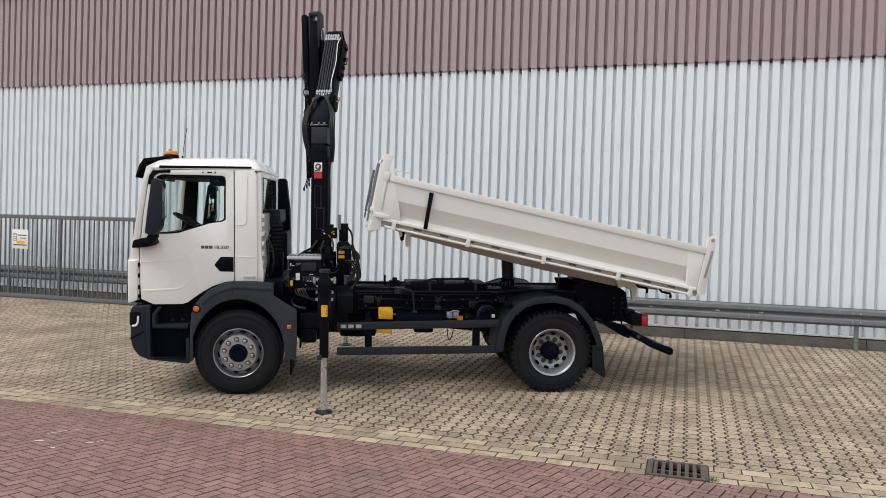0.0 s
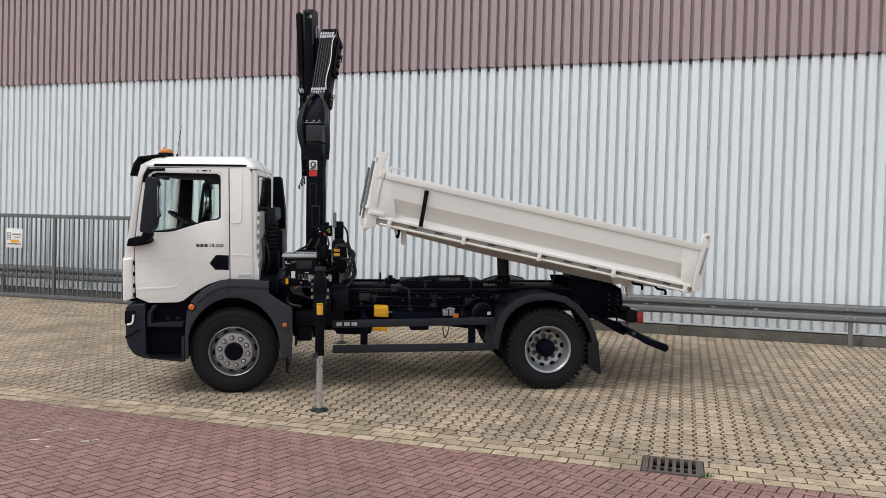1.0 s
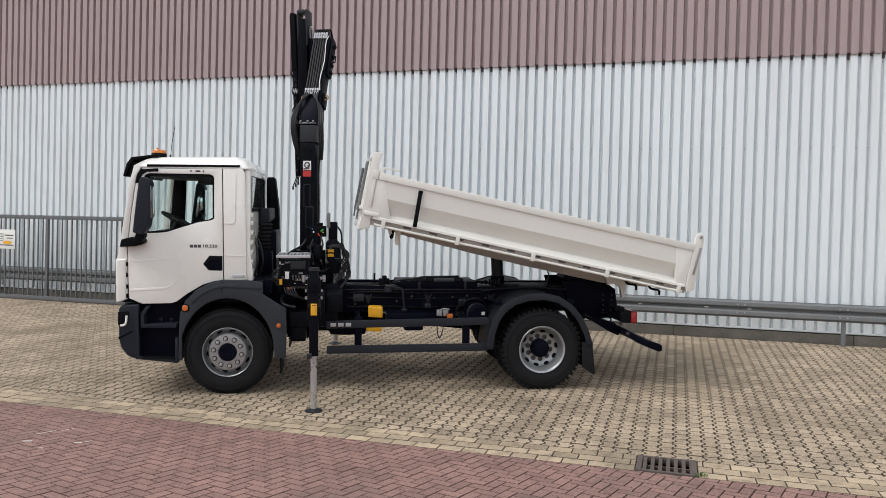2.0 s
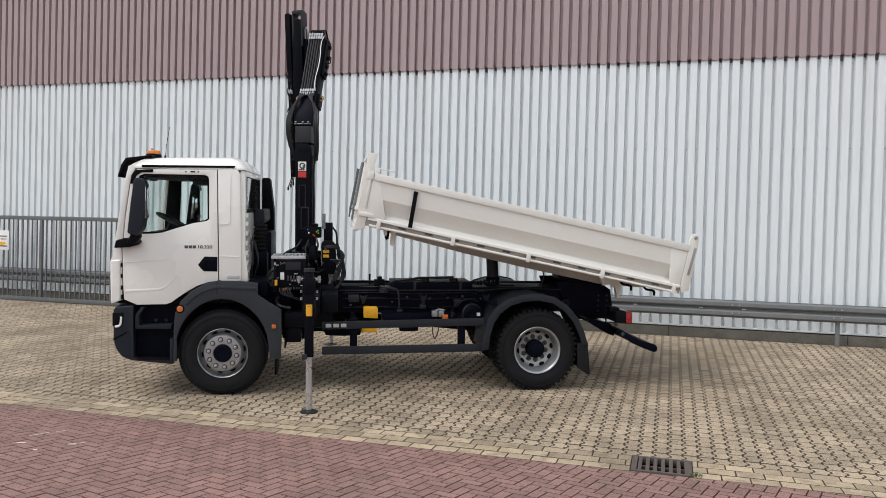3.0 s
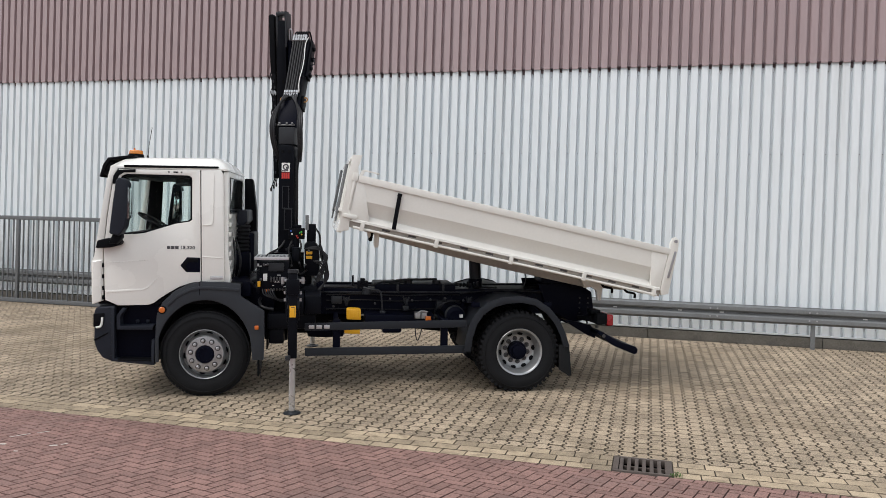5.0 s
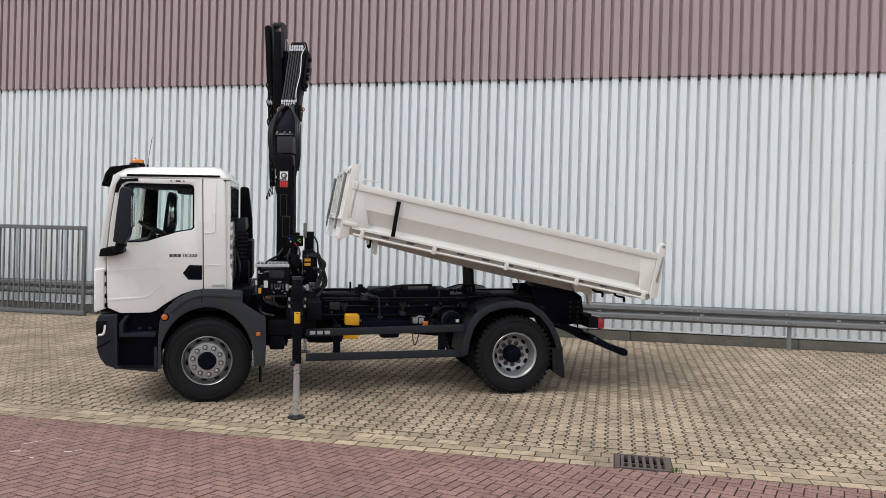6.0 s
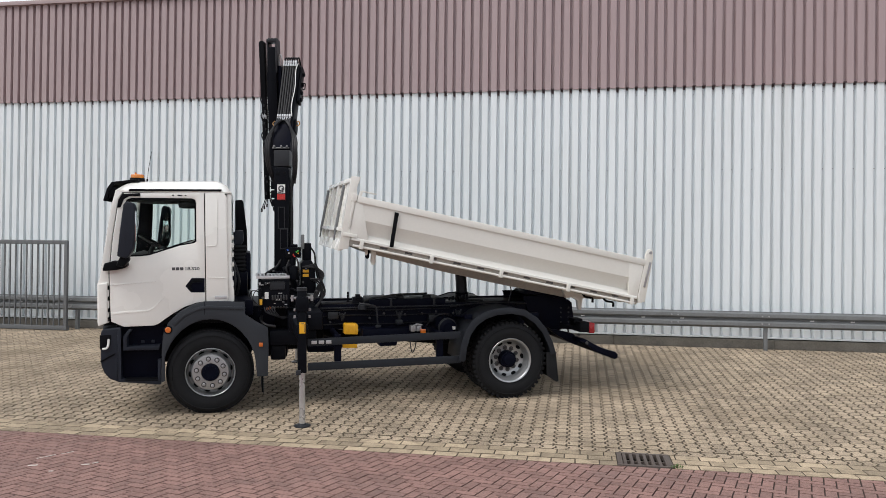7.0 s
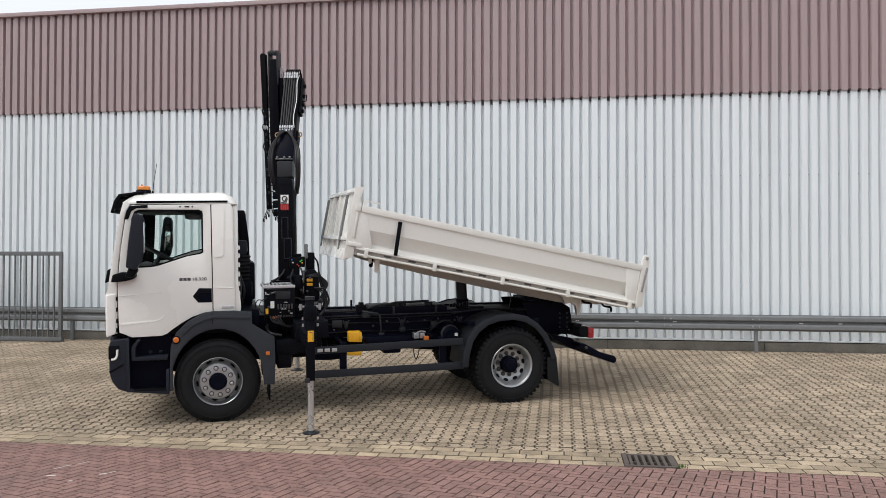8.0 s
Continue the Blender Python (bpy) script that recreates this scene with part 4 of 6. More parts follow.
# rear wings
for s in (-1, 1):
    bm = BM()
    path = [(3.185, 0.55), (3.21, 0.75), (3.265, 0.93), (3.36, 1.07), (3.50, 1.17), (3.68, 1.225), (3.90, 1.24), (4.10, 1.20), (4.27, 1.09), (4.40, 0.94), (4.49, 0.76), (4.54, 0.60)]
    inner = [(3.905 + (x - 3.905) * 0.955, 0.53 + (z - 0.53) * 0.955) for x, z in path]
    prism(bm, path + inner[::-1], *both(0.58, 1.255, s), 0.006)
    wing = part("rear_wing", bm, PLASTIC_DARK, truck, "dark grey plastic rear mudguard")
    bm = BM()
    lip = [(3.905 + (x - 3.905) * 1.022, 0.53 + (z - 0.53) * 1.022) for x, z in path]
    lip_in = [(3.905 + (x - 3.905) * 0.90, 0.53 + (z - 0.53) * 0.90) for x, z in path]
    prism(bm, lip + lip_in[::-1], *both(1.235, 1.262, s), 0.006)
    part("wing_lip", bm, PLASTIC_DARK, wing)
    bm = BM()
    prism(bm, [(4.42, 0.62), (4.555, 0.62), (4.60, 0.22), (4.57, 0.21), (4.43, 0.30)], *both(1.215, 1.24, s), 0.004)
    box(bm, 4.545, 4.565, *both(0.62, 1.23, s), 0.24, 0.62, 0.004, pose(0, 0, 0))
    part("mud_flap", bm, RUBBER, wing, "black rubber mud flap")
    bm = BM()
    for x in (3.33, 4.28):
        tube(bm, [(x, 0.45 * s, 1.05), (x, 1.1 * s, 1.12)], 0.02, 8)
        box(bm, x - 0.05, x + 0.05, *both(1.08, 1.16, s), 1.10, 1.16, 0.006)
    pieces("wing_bracket", bm, BLACK_PAINT, wing)

# chassis
for s in (-1, 1):
    bm = BM()
    y0, y1 = both(0.36, 0.44, s)
    box(bm, -1.1, 5.0, *both(0.425, 0.435, s), 0.92, 1.20)
    box(bm, -1.1, 5.0, y0, y1, 1.19, 1.205, 0.003)
    box(bm, -1.1, 5.0, y0, y1, 0.915, 0.93, 0.003)
    rail_part = part("chassis_rail", bm, BLACK_PAINT, truck, "blue-black chassis rail")
    bm = BM()
    for x in [1.45 + 0.17 * k for k in range(22)]:
        for z in (1.0, 1.13):
            if random.random() < 0.6:
                cyl(bm, (x, s * 0.435, z), (x, s * 0.452, z), 0.013, seg=6)
    tagged(part("rail_bolts", bm, BLACK_PAINT, rail_part), kind="stuff")
    bm = BM()
    prism(bm, [(1.28, 1.207), (1.28, 1.262), (3.3, 1.252), (4.95, 1.25), (5.05, 1.20)], *both(0.35, 0.45, s), 0.006)
    sub = part("sub_frame", bm, BLACK_PAINT, truck, "blue-black tipper sub-frame")
    bm = BM()
    box(bm, 1.3, 3.4, *both(0.45, 0.47, s), 1.205, 1.222, 0.003)
    part("frame_lip", bm, CRANE_GREY, sub)
    for x in (1.72, 2.52, 3.38):
        bm = BM()
        prism(bm, [(x - 0.05, 1.15), (x - 0.012, 1.03), (x + 0.012, 1.03), (x + 0.05, 1.15), (x + 0.03, 1.15), (x, 1.06), (x - 0.03, 1.15)], *both(0.44, 0.465, s), 0.003)
        box(bm, x - 0.012, x + 0.012, *both(0.452, 0.478, s), 1.06, 1.14, 0.004)
        part("frame_bracket", bm, CRANE_GREY, sub)
    bm = BM()
    prism(bm, [(4.35, 1.33), (4.95, 1.33), (5.12, 1.22), (5.16, 0.95), (5.05, 0.83), (4.85, 0.80), (4.60, 0.93), (4.45, 1.05)], *both(0.44, 0.475, s), 0.008)
    plate_part = part("rear_side_plate", bm, BLACK_PAINT, truck, "blue-black rear frame plate with bolt holes")
    bm = BM()
    for x in (4.95, 5.07):
        for z in (0.93, 1.0, 1.07, 1.14):
            cyl(bm, (x, s * 0.472, z), (x, s * 0.482, z), 0.014, seg=8)
    tagged(part("plate_bolts", bm, CRANE_GREY, plate_part), kind="stuff")
bm = BM()
for x in (-0.9, 0.5, 1.6, 2.4, 3.2, 4.5, 4.95):
    box(bm, x - 0.05, x + 0.05, -0.43, 0.43, 0.96, 1.18, 0.006)
box(bm, 1.35, 4.9, -0.34, 0.34, 1.20, 1.235, 0.004)
pieces("cross_member", bm, BLACK_PAINT, truck)
bm = BM()
box(bm, -0.75, 0.45, -0.45, 0.45, 0.55, 1.15, 0.06)
box(bm, 0.45, 1.5, -0.22, 0.22, 0.62, 1.05, 0.06)
cyl(bm, (1.5, 0, 0.82), (3.7, 0, 0.6), 0.055)
part("engine", bm, PLASTIC_BLACK, truck, "dark engine and gearbox block")
# hydraulic oil tank and fittings on the frame
bm = BM()
box(bm, 2.10, 3.19, -0.46, 0.20, 1.215, 1.318, 0.02)
tank = part("hydraulic_tray", bm, BLACK_PAINT, truck, "low black tray of valves and pipes on the frame")
for x in (2.40, 3.02):
    bm = BM()
    box(bm, x - 0.016, x + 0.016, -0.472, 0.205, 1.213, 1.325, 0.003)
    part("strap", bm, CRANE_GREY, tank)
bm = BM()
for x, r in ((2.56, 0.055), (2.95, 0.06)):
    lathe(bm, [(0, 0), (r, 0), (r, 0.035), (r * 0.8, 0.045), (0, 0.05)], pose(x, -0.3, 1.315), 16)
tube(bm, [(2.30, -0.32, 1.325), (2.45, -0.33, 1.365), (2.7, -0.33, 1.372), (2.95, -0.31, 1.375)], 0.016, 8, 3)
tube(bm, [(2.05, -0.3, 1.29), (2.2, -0.36, 1.335), (2.5, -0.38, 1.338)], 0.013, 8, 3)
tube(bm, [(1.5, -0.35, 1.275), (1.8, -0.40, 1.285), (2.15, -0.38, 1.30), (2.3, -0.36, 1.30)], 0.014, 8, 3)
tube(bm, [(1.4, -0.42, 1.268), (1.7, -0.44, 1.278), (2.0, -0.42, 1.275)], 0.012, 8, 3)
tube(bm, [(3.18, -0.3, 1.29), (3.32, -0.36, 1.30), (3.5, -0.3, 1.27), (3.8, -0.3, 1.262)], 0.012, 8, 3)
pieces("pipe", bm, HOSE, tank)
bm = BM()
box(bm, 1.79, 1.815, -0.42, -0.39, 1.29, 1.43, 0.004)
box(bm, 1.86, 2.0, -0.5, -0.38, 1.27, 1.36, 0.01)
box(bm, 1.90, 1.96, -0.53, -0.42, 1.33, 1.40, 0.01)
for k in range(6):
    box(bm, 3.25 + 0.05 * k, 3.275 + 0.05 * k, -0.42, -0.36, 1.28, 1.33 + 0.012 * (k % 3), 0.003)
pieces("valve", bm, CRANE_BLACK, tank)
bm = BM()
tube(bm, [(1.94, -0.55, 1.28), (2.03, -0.60, 1.265), (2.12, -0.62, 1.25), (2.165, -0.63, 1.225)], 0.017, 8, 3)
beam(bm, (2.165, -0.63, 1.225), (2.185, -0.63, 0.975), 0.035, 0.02)
box(bm, 2.15, 2.225, -0.655, -0.61, 0.945, 0.985, 0.008)
lathe(bm, [(0, 0), (0.06, 0), (0.06, 0.06), (0, 0.065)], pose(1.98, -0.57, 1.20), 16)
part("locking_lever", bm, CRANE_GREY, truck, "grey locking lever on the frame side")
# things hung under the frame
bm = BM()
box(bm, 0.72, 1.32, -0.98, -0.45, 0.80, 1.0, 0.03)
box(bm, 0.74, 0.93, -0.95, -0.5, 0.61, 0.80, 0.03)
lathe(bm, [(0, -0.2), (0.07, -0.18), (0.08, 0.1), (0, 0.12)], pose(0.86, -0.6, 0.68, 0, 90, 0), 14)
part("silencer", bm, CRANE_BLACK, truck, "black exhaust silencer box")
bm = BM()
box(bm, 1.95, 2.85, -0.80, -0.46, 0.80, 0.955, 0.02)
box(bm, 2.17, 2.42, -0.84, -0.5, 0.72, 0.81, 0.03)
lathe(bm, [(0, -0.25), (0.075, -0.22), (0.085, 0), (0.075, 0.22), (0, 0.25)], pose(1.45, -0.68, 0.73, 0, 90, 0), 16)
part("battery_box", bm, BLACK_PAINT, truck, "black battery box under the frame")
for x, y, z in ((3.11, -0.72, 0.955), (3.05, 0.7, 0.9)):
    bm = BM()
    lathe(bm, [(0, 0.012), (0.07, 0.0), (0.115, 0.02), (0.13, 0.05), (0.13, 0.55), (0.1, 0.6), (0, 0.61)], pose(x, y if y > 0 else y - 0.2, z, -90 if y < 0 else 90), 24)
    air = part("air_tank", bm, BLACK_PAINT, truck, "black round air tank with a pale label")
    if y < 0:
        bm = BM()
        lathe(bm, [(0.118, 0.012), (0.134, 0.03), (0.134, 0.06), (0.12, 0.055)], pose(x, y - 0.2, z, -90), 24)
        part("tank_ring", bm, CRANE_GREY, air)
        bm = BM()
        box(bm, x + 0.055, x + 0.095, y - 0.222, y - 0.19, z - 0.02, z + 0.02)
        part("tank_label", bm, WHITE_LABEL, air)
bm = BM()
for x in (2.62, 2.70):
    box(bm, x - 0.035, x + 0.035, -0.92, -0.80, 0.92, 1.0, 0.01)
tube(bm, [(2.60, -0.9, 0.97), (2.66, -0.93, 1.02), (2.74, -0.93, 1.01)], 0.012, 8, 3)
fitting = pieces("air_coupling", bm, STEEL, truck, "grey air couplings")
bm = BM()
box(bm, 2.715, 2.785, -0.96, -0.92, 0.885, 0.955, 0.006)
part("side_marker", bm, ORANGE, truck, "small amber side marker")
bm = BM()
tube(bm, [(2.60, -0.8, 0.8), (2.61, -0.82, 0.68), (2.635, -0.82, 0.62), (2.67, -0.82, 0.70), (2.69, -0.8, 0.8)], 0.007, 6, 4)
part("loose_cable", bm, HOSE, truck)
# yellow wheel chock in its holder
bm = BM()
prism(bm, [(1.715, 0.885), (1.715, 1.01), (1.73, 1.022), (1.885, 1.018), (1.90, 1.005), (1.90, 0.875)], -0.72, -0.56, 0.012)
chock = part("wheel_chock", bm, YELLOW, truck, "yellow plastic wheel chock in a holder")
for k in range(3):
    bm = BM()
    x = 1.755 + 0.05 * k
    box(bm, x - 0.006, x + 0.006, -0.728, -0.71, 0.90, 1.0, 0.002)
    part("chock_rib", bm, YELLOW, chock)
bm = BM()
prism(bm, [(1.69, 0.70), (1.69, 0.775), (1.89, 0.79), (1.89, 0.69)], -0.72, -0.56, 0.008)
part("chock_tail", bm, YELLOW, chock)

# side guards
for s in (-1, 1):
    bm = BM()
    prism(bm, [(1.187, 0.815), (1.187, 0.908), (3.205, 0.945), (3.205, 0.850)], *both(1.17, 1.205, s), 0.008)
    guard = part("side_guard", bm, PLASTIC_DARK, truck, "two dark grey side guard rails on posts")
    bm = BM()
    prism(bm, [(1.19, 0.503), (1.19, 0.602), (3.21, 0.618), (3.21, 0.520)], *both(1.17, 1.205, s), 0.008)
    part("lower_rail", bm, PLASTIC_DARK, guard)
    for x in (1.575, 2.93):
        bm = BM()
        box(bm, x - 0.045, x + 0.045, *both(1.10, 1.165, s), 0.60, 0.95, 0.008)
        box(bm, x - 0.03, x + 0.03, *both(0.45, 1.12, s), 0.88, 0.94, 0.008)
        pieces("guard_post", bm, BLACK_PAINT, guard)
    if s < 0:
        for k in range(3):
            bm = BM()
            box(bm, 1.235 + 0.092 * k, 1.303 + 0.092 * k, -1.212, -1.204, 0.842, 0.886, 0.003)
            part("badge_bar", bm, SILVER_LETTER, guard, "plain silver maker's badge bar")

# rear: lamp, underrun bar, hitch
bm = BM()
for s in (-1, 1):
    prism(bm, [(4.66, 0.87), (4.80, 0.85), (5.02, 0.80), (5.12, 0.70), (5.08, 0.62), (4.96, 0.67), (4.74, 0.80)], *both(0.70, 0.76, s), 0.012)
underrun = pieces("underrun_guard", bm, BLACK_PAINT, truck, "black folded rear underrun bracket")
bm = BM()
for s in (-1, 1):
    prism(bm, [(4.98, 0.74), (5.03, 0.775), (5.26, 0.65), (5.28, 0.64), (5.50, 0.575), (5.535, 0.54), (5.53, 0.49), (5.49, 0.468), (5.20, 0.585)], *both(1.08, 1.16, s), 0.02)
pieces("underrun_arm", bm, BLACK_PAINT, truck, "black underrun arm")
bm = BM()
cyl(bm, (5.48, -1.09, 0.522), (5.48, 1.09, 0.522), 0.05, seg=20)
part("underrun_tube", bm, BLACK_PAINT, truck, "black underrun tube")
bm = BM()
box(bm, 5.02, 5.08, -1.1, 1.1, 0.70, 0.76, 0.01)
part("underrun_tie", bm, BLACK_PAINT, truck)
bm = BM()
for s in (-1, 1):
    cyl(bm, (5.05, s * 1.15, 0.72), (5.05, s * 1.175, 0.72), 0.022, seg=10)
    cyl(bm, (5.10, s * 0.76, 0.78), (5.10, s * 0.79, 0.78), 0.02, seg=10)
pieces("underrun_pin", bm, NUT, truck)
for s in (-1, 1):
    bm = BM()
    box(bm, 4.97, 5.11, *both(0.75, 1.12, s), 0.86, 1.005, 0.015)
    beam(bm, (4.85, s * 0.7, 0.9), (5.0, s * 0.9, 0.9), 0.05, 0.06)
    box(bm, 4.93, 5.06, *both(0.80, 1.0, s), 0.99, 1.04, 0.01)
    lamp = part("tail_lamp", bm, PLASTIC_BLACK, truck, "black tail lamp with a red lens")
    bm = BM()
    box(bm, 5.105, 5.195, *both(0.76, 1.125, s), 0.845, 0.995, 0.025, None, 3)
    part("lens", bm, RED_LENS, lamp, "red lens")
bm = BM()
box(bm, 4.85, 5.02, -0.36, 0.36, 0.85, 1.2, 0.01)
lathe(bm, [(0, 0), (0.06, 0.0), (0.06, 0.1), (0.1, 0.14), (0, 0.16)], pose(5.0, 0, 0.95, 0, 90, 0), 16)
tube(bm, [(5.02, -0.4, 0.9), (5.06, -0.5, 0.80), (5.0, -0.55, 0.72)], 0.012, 6, 3)
part("hitch", bm, BLACK_PAINT, truck, "black rear hitch plate")

# air intake, bellows and filter behind the cab
bm = BM()
prism(bm, [(0.285, 1.60), (0.285, 2.69), (0.30, 2.715), (0.385, 2.715), (0.405, 2.69), (0.455, 2.25), (0.470, 1.60)], 0.80, 1.04, 0.012)
intake = part("air_intake", bm, PLASTIC_BLACK, truck, "tall black air intake with a ribbed bellows")
bm = BM()
prism(bm, [(0.27, 2.12), (0.27, 2.24), (0.30, 2.27), (0.40, 2.27), (0.41, 2.12), (0.36, 2.06), (0.29, 2.06)], -0.12, 0.85, 0.03)
part("intake_head", bm, PLASTIC_DEEP, intake)
bm = BM()
lathe(bm, [(0.075 + 0.02 * (k % 2), 0.026 * k) for k in range(17)], pose(0.355, -0.12, 1.66), 20)
part("bellows", bm, RUBBER, intake, "ribbed rubber bellows")
bm = BM()
box(bm, 0.26, 0.46, -0.3, 0.6, 1.38, 1.72, 0.04)
box(bm, 0.40, 0.50, -0.15, 0.6, 1.45, 1.97, 0.03)
pieces("filter_box", bm, BLACK_PAINT, intake)
bm = BM()
box(bm, 0.25, 0.52, -0.95, 0.5, 1.20, 1.40, 0.03)
part("tank_cover", bm, BLACK_PAINT, intake)
bm = BM()
for k in range(4):
    tube(bm, [(0.26 + 0.05 * k, -0.6 + 0.2 * k, 1.38), (0.30 + 0.05 * k, -0.62 + 0.2 * k, 1.6), (0.27 + 0.03 * k, -0.5 + 0.2 * k, 1.85 - 0.05 * k), (0.23, -0.45 + 0.2 * k, 1.95)], 0.014, 8, 4)
pieces("cab_hose", bm, HOSE, intake)
bm = BM()
prism(bm, [(0.225, 1.95), (0.235, 1.95), (0.29, 1.50), (0.29, 1.40), (0.225, 1.40)], -1.09, -1.05, 0.004)
part("cab_gusset", bm, CAB_WHITE, cab)

SLOT_GREY = material("shaded_slot_steel", (0.10, 0.10, 0.10), 0.7, vary=0.2)

# ---- tipping body, raised at its front ----
BED = pose(1.70, 0, 2.16, 0, 11.76, 0)
L, HB, WB = 4.19, 0.587, 1.27
bm = BM()
box(bm, 0.0, L, -WB + 0.06, WB - 0.06, -0.03, 0.0, 0.004)
bed = part("tipping_body", bm, BED_WHITE, truck, "off-white steel tipping body raised at its front")
bed.matrix_basis = BED


def bed_part(name, bm, mat, label="", parent=None):
    return part(name, bm, mat, parent or bed, label)


bm = BM()
prism(bm, [(0.12, -0.03), (0.22, -0.07), (0.46, -0.115), (1.4, -0.155), (2.2, -0.172), (3.3, -0.172), (3.9, -0.10), (4.1, -0.03)], -0.62, 0.62, 0.012)
for k in range(9):
    x = 0.25 + 0.46 * k
    prism(bm, [(x - 0.03, -0.03), (x + 0.03, -0.03), (x + 0.03, -0.075), (x - 0.03, -0.075)], -WB + 0.08, WB - 0.08, 0.004)
bed_part("under_frame", bm, BED_UNDER, "darker off-white under-frame with cross beams")
section = [(-1.268, 0.510), (-1.268, 0.290), (-1.188, 0.118), (-1.190, 0.108), (-1.285, 0.045), (-1.287, 0.018), (-1.250, 0.012)]
for s in (-1, 1):
    flip = lambda y: -s * y
    bm = BM()
    out_line = [(flip(y), h) for y, h in section]
    in_line = [(flip(y + 0.03), h) for y, h in section]
    rows_v = []
    for x in (0.03, L - 0.06):
        rows_v.append([bm.verts.new((x, y, h)) for y, h in out_line + in_line[::-1]])
    n = len(rows_v[0])
    for k in range(n):
        bm.faces.new((rows_v[0][k], rows_v[0][(k + 1) % n], rows_v[1][(k + 1) % n], rows_v[1][k]))
    bm.faces.new(rows_v[0])
    bm.faces.new(rows_v[1][::-1])
    side = bed_part("side_board", bm, BED_WHITE, "off-white folded side board")
    side.data.set_sharp_from_angle(angle=radians(12))
    bm = BM()
    box(bm, 0.0, L - 0.03, *both(WB - 0.055, WB + 0.018, s), 0.500, HB, 0.010)
    bed_part("top_rail", bm, BED_WHITE, "", side)
    bm = BM()
    prism(bm, [(-0.01, 0.05), (-0.01, 0.505), (0.075, 0.505), (0.235, 0.085), (0.24, 0.05)], *both(WB - 0.04, WB + 0.002, s), 0.005)
    prism(bm, [(L - 0.05, 0.05), (L - 0.05, 0.505), (L - 0.285, 0.505), (L - 0.195, 0.085), (L - 0.19, 0.05)], *both(WB - 0.04, WB + 0.002, s), 0.005)
    pieces("end_gusset", bm, BED_WHITE, side)
    # floor edge beam and dark slots, shade put into both greys; tube below
    bm = BM()
    box(bm, 0.0, L - 0.02, *both(WB - 0.07, WB - 0.035, s), -0.060, 0.020, 0.004)
    sill = bed_part("floor_edge", bm, BED_UNDER, "floor edge beam in a shaded grey, with dark slots")
    for k in range(11):
        bm = BM()
        x = 0.42 + 0.335 * k
        box(bm, x, x + 0.10, *both(WB - 0.04, WB - 0.031, s), -0.016, 0.006, 0.003)
        bed_part("slot", bm, SLOT_GREY, "", sill)
    bm = BM()
    tube(bm, [(0.06, s * (WB + 0.0), -0.048), (L - 0.08, s * (WB + 0.0), -0.048)], 0.017, 10)
    bed_part("hinge_tube", bm, BED_WHITE, "", sill)
    for x in (0.17, 1.11, 2.09, 3.08, 4.06):
        bm = BM()
        prism(bm, [(x - 0.025, -0.075), (x - 0.025, 0.025), (x - 0.01, 0.045), (x + 0.015, 0.045), (x + 0.025, 0.02), (x + 0.025, -0.075)], *both(WB - 0.03, WB + 0.03, s), 0.006)
        bed_part("hinge", bm, BED_WHITE, "off-white side board hinge", sill)
    # rear post with its round head
    bm = BM()
    prism(bm, [(L - 0.045, 0.03), (L - 0.045, 0.58), (L - 0.06, 0.65), (L - 0.04, 0.725), (L + 0.0, 0.745), (L + 0.045, 0.72), (L + 0.065, 0.63), (L + 0.075, 0.0), (L - 0.02, -0.04)], *both(WB - 0.02, WB + 0.015, s), 0.008)
    post = bed_part("rear_post", bm, BED_WHITE, "off-white rear post with a round head")
    bm = BM()
    cyl(bm, (L + 0.008, s * (WB + 0.01), 0.69), (L + 0.008, s * (WB + 0.03), 0.69), 0.022, seg=14)
    beam(bm, (L + 0.035, s * (WB + 0.02), 0.56), (L + 0.015, s * (WB + 0.02), 0.20), 0.02, 0.028)
    bed_part("latch_rod", bm, STEEL, "steel latch rod", post)
    # front post
    bm = BM()
    prism(bm, [(-0.10, -0.14), (-0.125, 0.50), (-0.130, 0.81), (-0.01, 0.83), (-0.03, 0.68), (0.0, 0.56), (0.01, 0.0), (0.02, -0.10)], *both(WB - 0.06, WB - 0.006, s), 0.008)
    post = bed_part("front_post", bm, BED_WHITE, "off-white front post")
    bm = BM()
    beam(bm, (-0.045, s * (WB + 0.006), 0.56), (-0.03, s * (WB + 0.006), 0.16), 0.018, 0.03)
    box(bm, -0.075, -0.005, *both(WB - 0.01, WB + 0.02, s), 0.50, 0.60, 0.01)
    box(bm, -0.09, 0.09, *both(WB - 0.01, WB + 0.025, s), 0.045, 0.095, 0.012)
    bed_part("front_latch", bm, BED_WHITE, "", post)
    bm = BM()
    prism(bm, [(0.0, 0.56), (0.02, 0.655), (0.05, 0.665), (0.24, 0.665), (0.24, 0.645), (0.06, 0.645), (0.04, 0.56)], *both(WB - 0.05, WB - 0.02, s), 0.004)
    bed_part("board_step", bm, BED_WHITE, "", post)
bm = BM()
beam(bm, (0.535, -WB - 0.018, 0.452), (0.553, -WB - 0.03, 0.030), 0.05, 0.018, up=(0, 1, 0), bev=0.004)
box(bm, 0.508, 0.562, -WB - 0.034, -WB - 0.004, 0.435, 0.478, 0.006)
bed_part("rubber_strap", bm, PLASTIC_BLACK, "black rubber strap on the side board")
